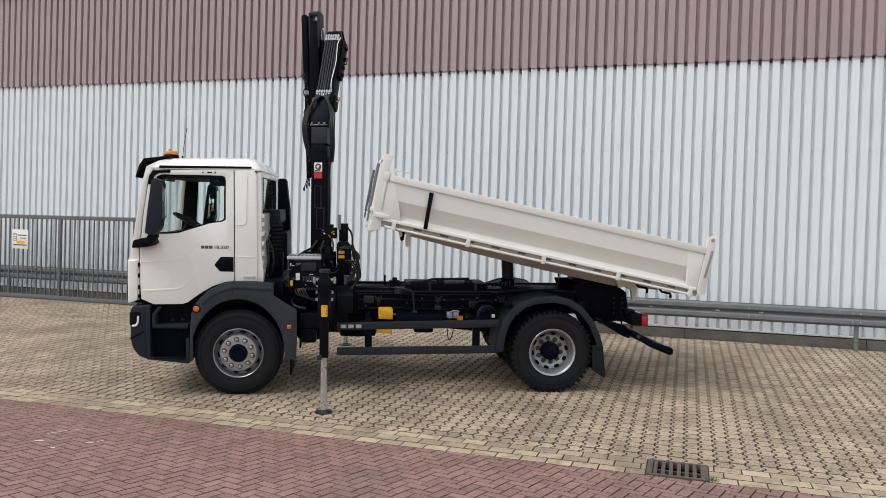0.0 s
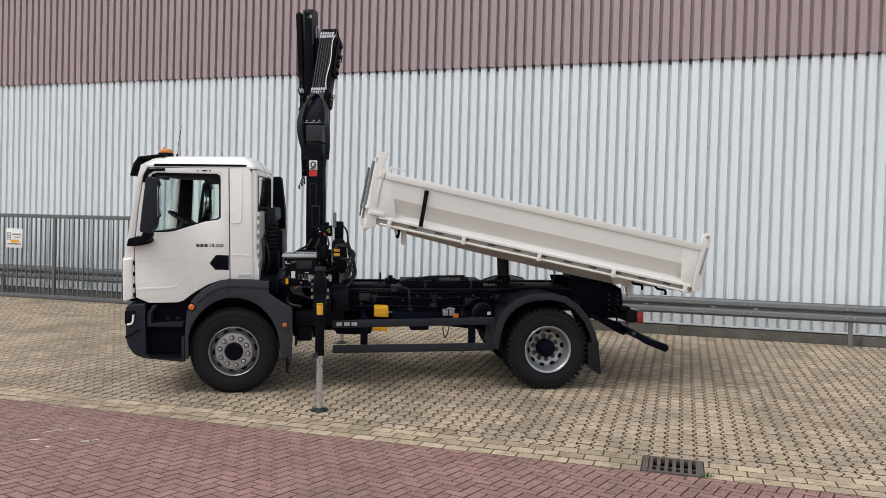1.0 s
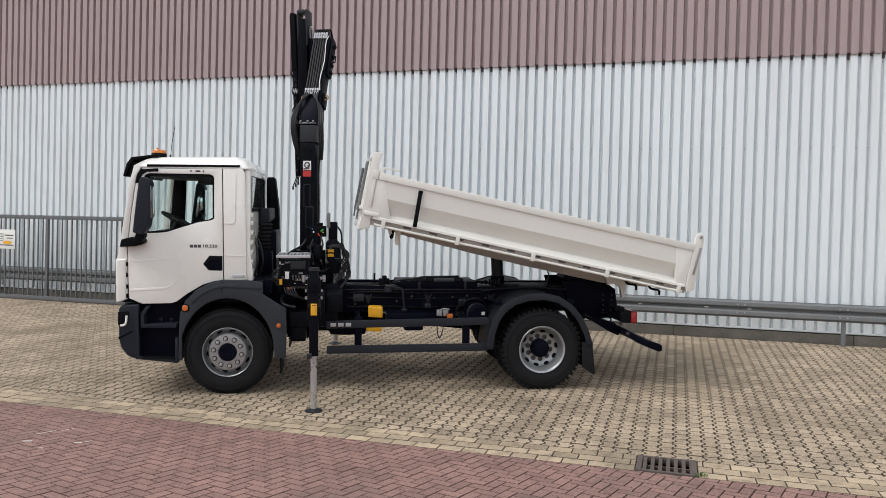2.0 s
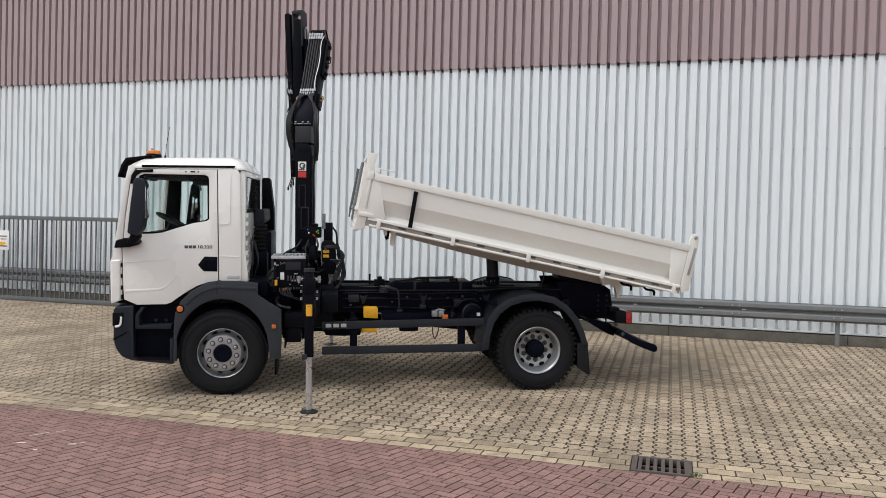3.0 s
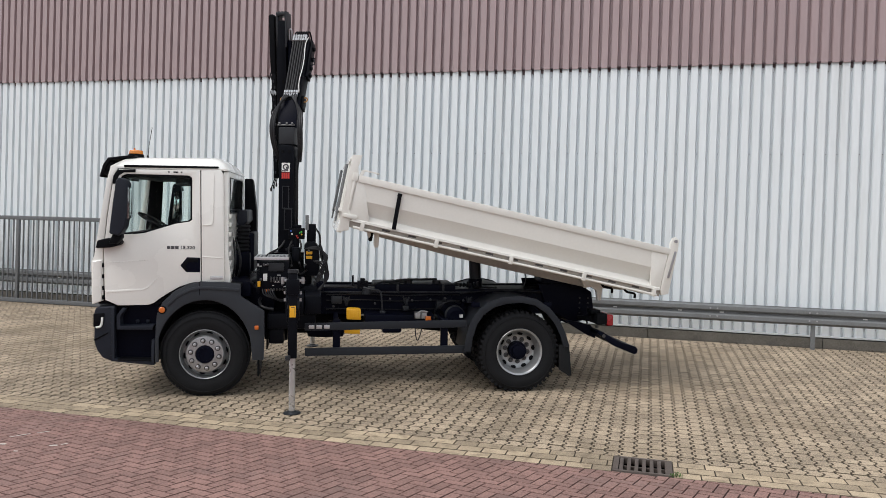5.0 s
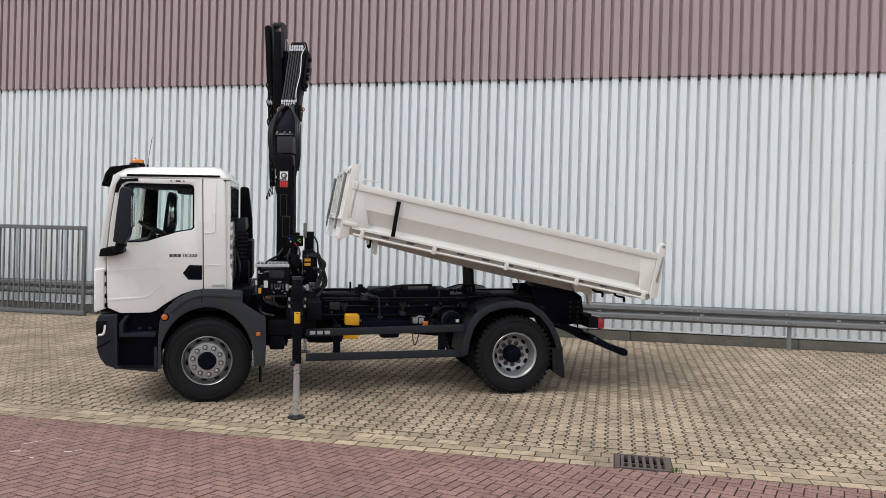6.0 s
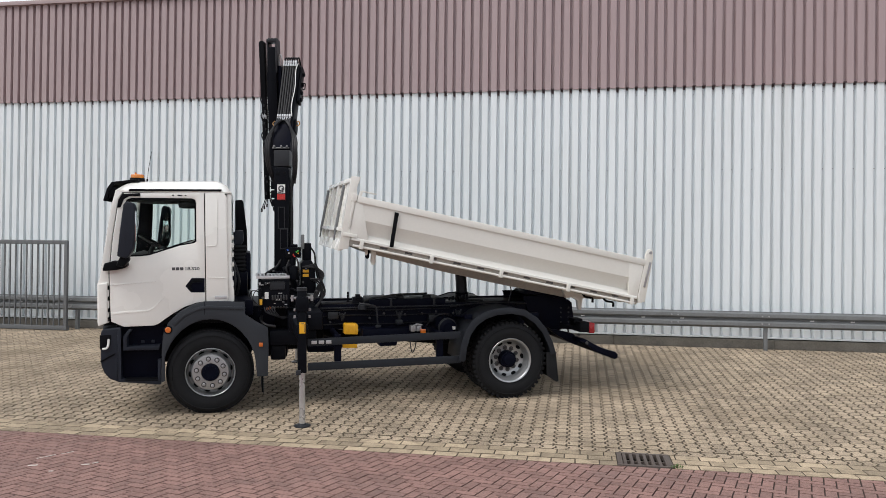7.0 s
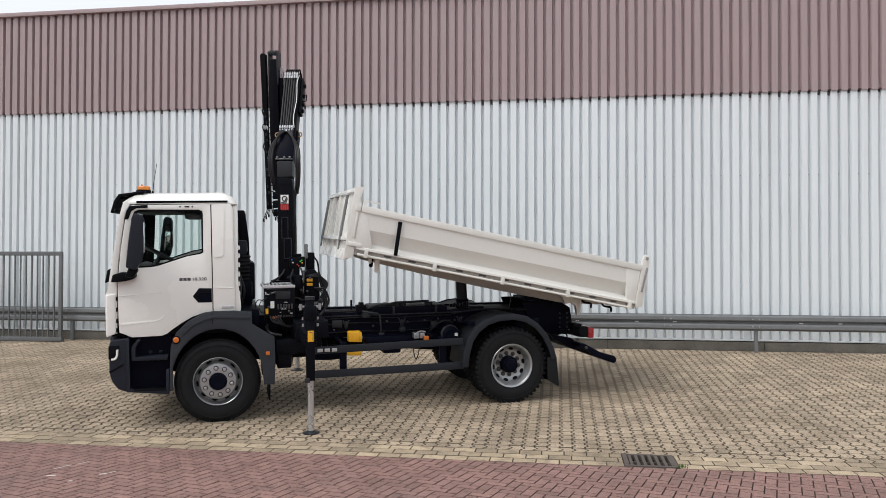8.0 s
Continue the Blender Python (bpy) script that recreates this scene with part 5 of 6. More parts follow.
# front wall: sheet below, open frame above, grey gas struts outside
bm = BM()
prism(bm, [(-0.07, -0.13), (-0.100, 0.75), (-0.072, 0.75), (-0.04, -0.13)], -WB + 0.06, WB - 0.06, 0.004)
head = bed_part("front_wall", bm, CAB_WHITE, "off-white front wall with an outside frame")
bm = BM()
box(bm, -0.14, -0.05, -WB + 0.06, WB - 0.06, 0.74, 0.79, 0.008)
for y in (-0.62, 0.0, 0.62):
    prism(bm, [(-0.12, -0.1), (-0.14, 0.74), (-0.08, 0.74), (-0.06, -0.1)], y - 0.03, y + 0.03, 0.005)
box(bm, -0.15, -0.06, -WB + 0.06, WB - 0.06, 0.10, 0.15, 0.008)
prism(bm, [(-0.12, -0.15), (-0.11, 0.0), (-0.06, 0.0), (-0.06, -0.15)], -WB + 0.03, WB - 0.03, 0.008)
bed_part("wall_frame", bm, CAB_WHITE, "", head)
for y in (-0.95, 0.95):
    bm = BM()
    tube(bm, [(-0.155, y, 0.08), (-0.165, y, 0.70)], 0.02, 10)
    tube(bm, [(-0.15, y, -0.03), (-0.155, y, 0.08)], 0.012, 8)
    bed_part("gas_strut", bm, ZINC, "grey strut on the front wall", head)
bm = BM()
prism(bm, [(L - 0.01, -0.02), (L + 0.0, 0.57), (L + 0.04, 0.57), (L + 0.03, -0.02)], -WB + 0.02, WB - 0.02, 0.006)
bed_part("tail_board", bm, BED_WHITE, "off-white tail board")
bm = BM()
for x, y, d, w in ((0.385, -0.98, 0.245, 0.03), (0.27, -1.0, 0.14, 0.02)):
    prism(bm, [(x - w, -0.03), (x + w, -0.03), (x + w + 0.03, -d + 0.03), (x + w + 0.02, -d), (x - w + 0.04, -d), (x - w + 0.02, -d + 0.04)], y - 0.012, y + 0.012, 0.005)
pieces("lug", bm, BED_WHITE, bed, "off-white lug under the body")
bm = BM()
prism(bm, [(0.30, -0.03), (0.345, -0.03), (0.355, -0.17), (0.33, -0.19), (0.305, -0.17)], -0.94, -0.90, 0.006)
for x in (3.45, 3.78):
    tube(bm, [(x, -0.95, -0.05), (x + 0.05, -0.97, -0.10), (x + 0.16, -0.97, -0.10), (x + 0.18, -0.97, -0.16)], 0.016, 8, 3)
pieces("hook", bm, PLASTIC_BLACK, bed, "black hook under the body")
# rear tipping hinge and ram
bm = BM()
for y in (-0.68, 0.68):
    prism(bm, [(4.86, 1.47), (5.20, 1.40), (5.185, 1.27), (5.165, 1.13), (5.125, 1.13), (5.10, 1.27), (5.02, 1.32), (4.93, 1.30)], y - 0.035, y + 0.035, 0.01)
pieces("tipping_hinge", bm, BED_WHITE, truck, "off-white tipping hinge bracket")
bm = BM()
cyl(bm, (4.85, -0.55, 1.35), (4.85, 0.55, 1.35), 0.06)
box(bm, 4.55, 5.0, -0.47, 0.47, 1.30, 1.36, 0.02)
box(bm, 4.35, 4.7, -0.6, -0.3, 1.36, 1.44, 0.03)
pieces("hinge_shaft", bm, BLACK_PAINT, truck)
bm = BM()
cyl(bm, (3.56, 0, 1.05), (3.555, 0, 1.36), 0.098, seg=24)
ram = part("tipping_ram", bm, BLACK_PAINT, truck, "black telescopic tipping ram, extended")
bm = BM()
cyl(bm, (3.555, 0, 1.36), (3.54, 0, 1.62), 0.082, seg=24)
cyl(bm, (3.54, 0, 1.5), (3.53, 0, 1.72), 0.066, seg=24)
part("ram_stage", bm, CRANE_GREY, ram)
bm = BM()
tube(bm, [(4.12, -0.5, 1.25), (4.16, -0.5, 1.42), (4.10, -0.5, 1.56)], 0.008, 6, 4)
part("bleed_hose", bm, HOSE, truck)

# ---- loading crane behind the cab ----
SLEW, MX, MY = radians(18), 0.935, -0.2


def K(out, side, z):
    """Crane coordinates: out along the boom's heading, side to its right, z up."""
    return Vector((MX + out * math.sin(SLEW) + side * math.cos(SLEW), MY + out * math.cos(SLEW) - side * math.sin(SLEW), z))


K_M = Matrix(((math.cos(SLEW), math.sin(SLEW), 0, MX), (-math.sin(SLEW), math.cos(SLEW), 0, MY), (0, 0, 1, 0), (0, 0, 0, 1)))   # x = side, y = out


def crane_part(name, bm, mat, parent, label=""):
    bmesh.ops.transform(bm, matrix=K_M, verts=bm.verts[:])
    return part(name, bm, mat, parent, label)


bm = BM()
box(bm, 0.78, 1.34, -0.55, 0.55, 0.92, 1.30, 0.03)
box(bm, 0.86, 1.26, -0.34, 0.34, 1.28, 1.52, 0.04)
cyl(bm, (MX, MY, 1.4), (MX, MY, 1.72), 0.22, seg=28)
base = part("crane_base", bm, CRANE_BLACK, truck, "black crane base with outrigger housings")
bm = BM()
box(bm, 0.95, 1.17, -1.30, 1.30, 1.02, 1.24, 0.012)
box(bm, 1.18, 1.38, -1.18, 1.18, 1.02, 1.24, 0.012)
pieces("outrigger_housing", bm, CRANE_BLACK, base)
for s, x in ((-1, 1.06), (1, 1.28)):
    bm = BM()
    box(bm, x - 0.07, x + 0.07, *both(1.18, 2.02, s), 1.05, 1.20, 0.01)
    beam_ob = part("outrigger", bm, CRANE_BLACK, truck, "black outrigger beam and leg, lowered")
    bm = BM()
    y = 2.0 * s if s < 0 else 2.2
    box(bm, x - 0.05, x + 0.05, y - 0.05, y + 0.05, 0.64, 1.60, 0.012)
    box(bm, x - 0.072, x + 0.072, y - 0.07, y + 0.07, 1.36, 1.53, 0.015)
    leg = part("leg_tube", bm, CRANE_BLACK, beam_ob)
    bm = BM()
    cyl(bm, (x, y, 1.60), (x, y, 1.635), 0.06, seg=20)
    box(bm, x - 0.075, x - 0.02, y - 0.11, y - 0.05, 0.63, 0.68, 0.006)
    pieces("leg_cap", bm, CRANE_GREY, leg)
    bm = BM()
    box(bm, x - 0.13, x + 0.13, y - 0.04, y + 0.04, 1.502, 1.528, 0.006)
    for dx in (-0.11, 0.11):
        cyl(bm, (x + dx, y - 0.03, 1.48), (x + dx, y - 0.03, 1.55), 0.018, seg=10)
    for dz in (1.38, 1.30):
        for dx in (-0.085, 0.085):
            cyl(bm, (x + dx, y - 0.03, dz - 0.016), (x + dx, y - 0.03, dz + 0.016), 0.014, seg=8)
    pieces("leg_fitting", bm, STEEL, leg)
    bm = BM()
    box(bm, x - 0.034, x + 0.036, y - 0.055, y - 0.048, 1.105, 1.235, 0.003)
    lab = part("reflective_label", bm, YELLOW, leg, "yellow reflective label")
    bm = BM()
    box(bm, x - 0.020, x + 0.022, y - 0.057, y - 0.054, 1.215, 1.222)
    box(bm, x + 0.022, x + 0.026, y - 0.057, y - 0.054, 1.125, 1.215)
    part("label_bar", bm, GREY_LETTER, lab)
    bm = BM()
    cyl(bm, (x, y, 0.03), (x, y, 0.66), 0.036, seg=20)
    part("chrome_rod", bm, CHROME, leg, "chromed outrigger rod")
    bm = BM()
    lathe(bm, [(0, 0.0), (0.098, 0.0), (0.102, 0.008), (0.09, 0.014), (0.05, 0.02), (0.042, 0.035), (0, 0.035)], pose(x, y, 0.011), 28)
    part("foot_plate", bm, CRANE_GREY, leg, "round dark steel foot plate")
# mast: a box column with a rounded head
bm = BM()
head_l = [(-0.053 - 0.05 * math.cos(a), 3.095 + 0.05 * math.sin(a)) for a in (0.0, 0.5, 1.0, 1.5)]
outline = [(-0.106, 1.55), (-0.103, 3.03)] + head_l + [(-x, z) for x, z in head_l[::-1]] + [(0.103, 3.03), (0.106, 1.55)]
prism(bm, outline, -0.08, 0.085, 0.014)
mast = crane_part("crane_mast", bm, CRANE_BLACK, truck, "black crane mast")
bm = BM()
for x in (-0.052, 0.045):
    lathe(bm, [(0.021, 0.004), (0.021, -0.004), (0.013, -0.006), (0, -0.002)], pose(x, -0.083, 3.06, -90), 16)
tagged(crane_part("mast_bolts", bm, PLASTIC_BLACK, mast), kind="stuff")
bm = BM()
plate(bm, [(-0.05, 2.30), (-0.05, 2.60), (0.045, 2.60), (0.045, 2.30)], [(-0.040, 2.31), (-0.040, 2.59), (0.035, 2.59), (0.035, 2.31)], -0.089, -0.078)
plate(bm, [(-0.02, 2.02), (-0.02, 2.31), (0.09, 2.31), (0.09, 2.02)], [(-0.010, 2.03), (-0.010, 2.29), (0.08, 2.29), (0.08, 2.03)], -0.091, -0.078)
crane_part("mast_ribs", bm, CRANE_GREY, mast)
for y, r, x1 in ((-0.03, 0.010, 0.135), (0.03, 0.012, 0.15)):
    bm = BM()
    tube(bm, [(0.119, y, 1.9), (0.123, y, 2.35), (0.119, y, 2.82), (x1, y + 0.01, 2.99)], r, 8, 4)
    crane_part("mast_pipe", bm, HOSE, mast)
bm = BM()
box(bm, -0.058, 0.052, -0.088, -0.079, 2.785, 2.905)
badge = crane_part("maker_badge", bm, WHITE_LABEL, mast, "white and red maker's badge")
bm = BM()
lathe(bm, [(0.024, 0), (0.042, 0), (0.042, 0.004), (0.024, 0.004)], pose(0.0, -0.088, 2.85, 90), 16)
box(bm, 0.005, 0.03, -0.093, -0.087, 2.795, 2.855)
box(bm, -0.05, 0.0, -0.093, -0.087, 2.792, 2.808)
crane_part("badge_shape", bm, GREY_LETTER, badge)
bm = BM()
box(bm, -0.060, 0.054, -0.0865, -0.079, 2.692, 2.780)
crane_part("badge_field", bm, RED_DARK, badge, "dark red field")
bm = BM()
for k in range(4):
    box(bm, -0.056 + 0.028 * k, -0.035 + 0.028 * k, -0.0895, -0.086, 2.70, 2.772)
crane_part("badge_bar", bm, RED_PAINT, badge, "red bars")
# main boom: a bracket at the mast head, then the boom leaning away
bm = BM()
box(bm, -0.108, 0.108, -0.075, 0.10, 3.155, 3.375, 0.010)
boom = crane_part("main_boom", bm, CRANE_GREY, truck, "black main boom with a bundle of hoses")
BOOM = pose(-0.015, 0.03, 3.27, -23) @ Matrix.Diagonal((1, 1, 0.955, 1))     # z along the boom, x to the right, y outwards
bm = BM()
box(bm, -0.125, 0.125, -0.12, 0.10, 0.08, 0.50, 0.012, BOOM)
crane_part("boom_root", bm, BLACK_PAINT, boom, "blue-black boom root")
bm = BM()
prism(bm, [(-0.125, 0.36), (-0.095, 0.60), (-0.118, 1.50), (-0.085, 1.60), (0.095, 1.60), (0.125, 1.50), (0.118, 0.60), (0.125, 0.36)], -0.10, 0.10, 0.014, BOOM)
crane_part("boom_box", bm, CRANE_BLACK, boom)
bm = BM()
box(bm, -0.118, 0.118, -0.135, -0.10, 0.085, 0.105, 0.003, BOOM)
for x in (-0.09, 0.01, 0.085):
    lathe(bm, [(0, 0), (0.016, 0), (0.016, 0.012), (0, 0.016)], BOOM @ pose(x, -0.135, 0.115, 90), 8)
crane_part("boom_edge", bm, NUT, boom)
bm = BM()
box(bm, 0.122, 0.160, -0.06, 0.08, 0.92, 1.52, 0.012, BOOM)
box(bm, 0.118, 0.150, -0.05, 0.09, 0.42, 0.62, 0.02, BOOM)
for z in (0.98, 1.10, 1.24, 1.42):
    lathe(bm, [(0, 0), (0.032, 0), (0.032, 0.024), (0.02, 0.03), (0, 0.03)], BOOM @ pose(0.158, 0.01, z, 0, 90), 10)
tube(bm, [BOOM @ Vector((0.16, -0.02, 1.13)), BOOM @ Vector((0.215, -0.02, 1.14)), BOOM @ Vector((0.215, -0.02, 1.24)), BOOM @ Vector((0.16, -0.02, 1.25))], 0.009, 8)
crane_part("boom_plate", bm, CRANE_BLACK, boom)
for k in range(6):
    x = -0.092 + 0.034 * k
    bm = BM()
    spread = (-1 if k < 3 else 1)
    bow = spread * (0.135 + 0.018 * (k if k < 3 else 5 - k))
    pts = [BOOM @ Vector((x, -0.112, 1.54)), BOOM @ Vector((x, -0.118, 1.3)), BOOM @ Vector((x, -0.115, 0.95)), BOOM @ Vector((x, -0.125, 0.60)), BOOM @ Vector((0.45 * x + 0.45 * bow, -0.17, 0.46)), BOOM @ Vector((bow * 1.15, -0.15, 0.26))]
    pts += [Vector((bow * 1.25, -0.10, 3.36)), Vector((bow * 1.15, -0.04, 3.12)), Vector((bow * 0.85, 0.07, 2.93))]
    tube(bm, pts, 0.0150, 8, 5)
    crane_part("hydraulic_hose", bm, HOSE, boom)
    for z in (0.60, 1.52):
        bm = BM()
        lathe(bm, [(0.012, -0.05), (0.0165, -0.045), (0.0165, -0.01), (0.012, -0.005), (0.012, 0.005), (0.0165, 0.01), (0.0165, 0.045), (0.012, 0.05)], BOOM @ pose(x, -0.128, z), 8)
        crane_part("hose_clamp", bm, CHROME, boom, "shiny hose fitting")
    bm = BM()
    tube(bm, [BOOM @ Vector((x, -0.112, 1.54)), BOOM @ Vector((x + 0.004, -0.105, 1.62)), BOOM @ Vector((x + 0.012, -0.04, 1.67)), BOOM @ Vector((x + 0.02, 0.06, 1.60))], 0.012, 8, 4)
    crane_part("hose_bow", bm, PLASTIC_BLACK, boom)
for z in (0.66, 1.46):
    bm = BM()
    box(bm, -0.11, 0.105, -0.118, -0.098, z - 0.014, z + 0.014, 0.003, BOOM)
    crane_part("hose_bar", bm, PLASTIC_BLACK, boom)
bm = BM()
tube(bm, [BOOM @ Vector((0.108, -0.115, 1.53)), BOOM @ Vector((0.088, -0.13, 1.4)), BOOM @ Vector((0.103, -0.13, 1.1)), BOOM @ Vector((0.082, -0.13, 0.8)), BOOM @ Vector((0.10, -0.12, 0.62))], 0.0065, 6, 5)
crane_part("pale_cable", bm, WHITE_LABEL, boom, "thin pale cable")
for x in (-0.155, 0.165):
    bm = BM()
    ring_pts = [BOOM @ (Vector((x, -0.02, 0.56)) + Vector((0.030 * math.cos(a), 0, 0.036 * math.sin(a)))) for a in [2 * math.pi * k / 14 for k in range(15)]]
    tube(bm, ring_pts, 0.009, 6)
    crane_part("lifting_ring", bm, OCHRE, boom, "ochre lifting ring")
bm = BM()
cyl(bm, (0.0, 0.13, 2.2), (0.0, 0.30, 3.70), 0.06, seg=20)
crane_part("lift_ram", bm, CRANE_BLACK, boom, "black lift ram")
# outer boom, folded down beside the main boom
OUT = pose(-0.285, 0.54, 5.0, 180 + 5, 0, 0)    # z runs down the boom
bm = BM()
prism(bm, [(-0.045, 0.10), (-0.078, 0.40), (-0.078, 1.92), (0.062, 1.92), (0.062, 0.34), (0.05, 0.10)], -0.10, 0.10, 0.012, OUT)
outer_boom = crane_part("outer_boom", bm, CRANE_BLACK, truck, "black folded outer boom with nested extensions")
bm = BM()
for x in (-0.062, 0.062):
    prism(bm, [(x - 0.012, 0.0), (x - 0.012, 0.46), (x + 0.012, 0.46), (x + 0.012, 0.0)], -0.10, 0.10, 0.005, OUT)
box(bm, -0.072, 0.072, -0.105, 0.105, -0.012, 0.035, 0.012, OUT)
for x in (-0.045, 0.0, 0.045):
    box(bm, x - 0.016, x + 0.016, -0.06, 0.06, -0.028, -0.010, 0.005, OUT)
crane_part("knuckle_fork", bm, CRANE_GREY, outer_boom)
for z0, z1 in ((0.16, 0.27), (0.52, 0.46)):
    bm = BM()
    prism(bm, [(-0.052, z0), (0.0, z1), (0.052, z0), (0.052, z0 + 0.04), (0.0, z1 + 0.04), (-0.052, z0 + 0.04)], *both(0.094, 0.112, -1), 0.004, OUT)
    crane_part("boom_weld", bm, CRANE_GREY, outer_boom)
for k, (z0, z1, w) in enumerate(((1.80, 2.00, 0.105), (2.02, 2.13, 0.10), (2.15, 2.26, 0.095), (2.28, 2.38, 0.09))):
    bm = BM()
    box(bm, -0.066, w, -0.11, 0.11, z0, z1, 0.01, OUT)
    box(bm, w * 0.1, w * 0.8, -0.128, -0.10, z0 + 0.025, z1 - 0.03, 0.004, OUT)
    box(bm, w * 0.1, w * 0.8, 0.10, 0.128, z0 + 0.025, z1 - 0.03, 0.004, OUT)
    crane_part("extension", bm, CRANE_BLACK, outer_boom)
bm = BM()
box(bm, 0.064, 0.125, -0.06, 0.06, 0.36, 1.30, 0.02, OUT)
tube(bm, [OUT @ Vector((0.095, 0.0, 1.30)), OUT @ Vector((0.095, 0.0, 1.78))], 0.03, 12)
crane_part("knuckle_ram", bm, BLACK_PAINT, outer_boom)
bm = BM()
tube(bm, [OUT @ Vector((0.085, 0.02, 0.40)), OUT @ Vector((0.088, 0.03, 0.24)), OUT @ Vector((0.115, 0.03, 0.21)), OUT @ Vector((0.125, 0.02, 0.30)), OUT @ Vector((0.12, 0.0, 0.5))], 0.011, 8, 4)
crane_part("silver_pipe", bm, CHROME, outer_boom)
bm = BM()
prism(bm, [(-0.20, 0.04), (-0.185, 0.012), (-0.145, 0.006), (-0.118, 0.03), (-0.112, 0.80), (-0.19, 0.80)], -0.055, 0.055, 0.012, OUT)
box(bm, -0.182, -0.118, -0.045, 0.045, 0.78, 2.28, 0.008, OUT)
guard = crane_part("hose_guard", bm, PLASTIC_BLACK, outer_boom, "black hose guard with small fittings")
bm = BM()
for k in range(17):
    z = 0.82 + 0.085 * k
    for f in (-1, 1):
        if (k * 5 + f) % 3 != 1:
            box(bm, -0.178 + 0.018 * (k % 3), -0.158 + 0.018 * (k % 3), *both(0.043, 0.058, f), z, z + 0.035, 0.003, OUT)
    tube(bm, [OUT @ Vector((-0.12, 0, z)), OUT @ Vector((-0.075, 0, z + 0.01))], 0.008, 6)
for z in (0.78, 1.02, 1.30):
    tube(bm, [OUT @ Vector((-0.18, 0.02, z)), OUT @ Vector((-0.20, 0.03, z + 0.05)), OUT @ Vector((-0.18, 0.02, z + 0.12))], 0.010, 6, 3)
tagged(crane_part("guard_fittings", bm, CRANE_GREY, guard), kind="stuff")
for k in range(4):
    bm = BM()
    x, z = -0.175 + 0.018 * k, 1.04 + 0.02 * (k % 2)
    lathe(bm, [(0.006, 0), (0.010, 0.006), (0.010, 0.05), (0.006, 0.055)], OUT @ pose(x, 0.05, z), 8)
    crane_part("guard_coupling", bm, ALU, guard, "pale hose coupling")
for k, (x, d) in enumerate(((-0.24, 0.10), (-0.20, 0.06), (-0.16, 0.03), (-0.06, 0.08), (-0.02, 0.10))):
    bm = BM()
    tube(bm, [OUT @ Vector((-0.16 + 0.016 * k, 0, 2.22)), OUT @ Vector((-0.15 + 0.5 * (x + 0.15), 0, 2.32)), OUT @ Vector((x, 0, 2.33 + d))], 0.008, 6, 3)
    lathe(bm, [(0.008, 0), (0.014, 0.01), (0.014, 0.05), (0, 0.055)], OUT @ pose(x, 0, 2.33 + d - 0.01), 8)
    crane_part("hose_end", bm, HOSE, guard)
# control stand, valves, platform at the crane's foot
bm = BM()
box(bm, 0.955, 1.165, -0.42, -0.34, 1.905, 2.05, 0.012)
control = part("control_box", bm, PLASTIC_BLACK, base, "black control box with coloured buttons")
for x, z, mat in ((0.985, 2.01, BLUE_PAINT), (1.06, 1.945, RED_PAINT), (1.10, 1.985, GREEN_PAINT), (1.125, 1.965, YELLOW), (1.075, 1.925, RED_PAINT), (1.12, 2.0, GREEN_PAINT), (1.0, 1.97, WHITE_LABEL)):
    bm = BM()
    lathe(bm, [(0, 0), (0.011, 0), (0.010, 0.008), (0, 0.010)], pose(x, -0.42, z, 90), 12)
    part("button", bm, mat, control)
bm = BM()
cyl(bm, (1.05, -0.38, 1.6), (1.05, -0.38, 1.91), 0.045, seg=14)
box(bm, 1.02, 1.12, -0.40, -0.3, 2.05, 2.09, 0.01)
box(bm, 1.19, 1.31, -0.30, -0.10, 1.85, 2.10, 0.012)
box(bm, 1.02, 1.10, -0.46, -0.30, 1.68, 1.80, 0.015)
cyl(bm, (1.0, -0.45, 1.72), (1.14, -0.45, 1.66), 0.035, seg=12)
part("control_stand", bm, CRANE_BLACK, base)
bm = BM()
box(bm, 1.17, 1.215, -0.32, -0.28, 2.02, 2.22, 0.006)
part("grey_cap", bm, ZINC, base)
bm = BM()
prism(bm, [(1.17, 1.42), (1.16, 1.83), (1.20, 1.87), (1.30, 1.87), (1.35, 1.80), (1.37, 1.42)], -0.42, -0.1, 0.02)
cover = part("valve_cover", bm, CRANE_BLACK, base, "black cover with two yellow labels")
for z in (1.665, 1.725):
    bm = BM()
    box(bm, 1.185, 1.265, -0.427, -0.418, z - 0.02, z + 0.02, 0.002)
    part("yellow_label", bm, YELLOW, cover, "small yellow label")
bm = BM()
for k in range(5):
    o = 0.012 * k + random.uniform(-0.008, 0.02)
    tube(bm, [(1.28 + o, -0.43 - o, 1.62), (1.38 + o, -0.48 - o, 1.55 + o), (1.43 + o, -0.5, 1.40), (1.38 - 2 * o, -0.52, 1.25 - o), (1.26, -0.5, 1.18)], 0.0105, 8, 4)
tube(bm, [(1.36, -0.25, 1.82), (1.42, -0.28, 1.66), (1.46, -0.3, 1.48), (1.42, -0.3, 1.3)], 0.022, 8, 4)
tube(bm, [(0.92, -0.25, 1.90), (0.84, -0.30, 1.78), (0.72, -0.42, 1.715), (0.66, -0.5, 1.66)], 0.016, 8, 4)
tube(bm, [(0.55, -0.7, 1.35), (0.48, -0.72, 1.42), (0.52, -0.75, 1.5), (0.60, -0.8, 1.48)], 0.007, 6, 4)
tube(bm, [(0.95, -0.5, 1.5), (0.9, -0.62, 1.42), (0.86, -0.65, 1.25)], 0.014, 8, 4)
pieces("base_hose", bm, HOSE, base)
bm = BM()
for k in range(9):
    box(bm, 0.562 + 0.047 * k, 0.582 + 0.047 * k, -0.95, -0.45, 1.672, 1.70, 0.003)
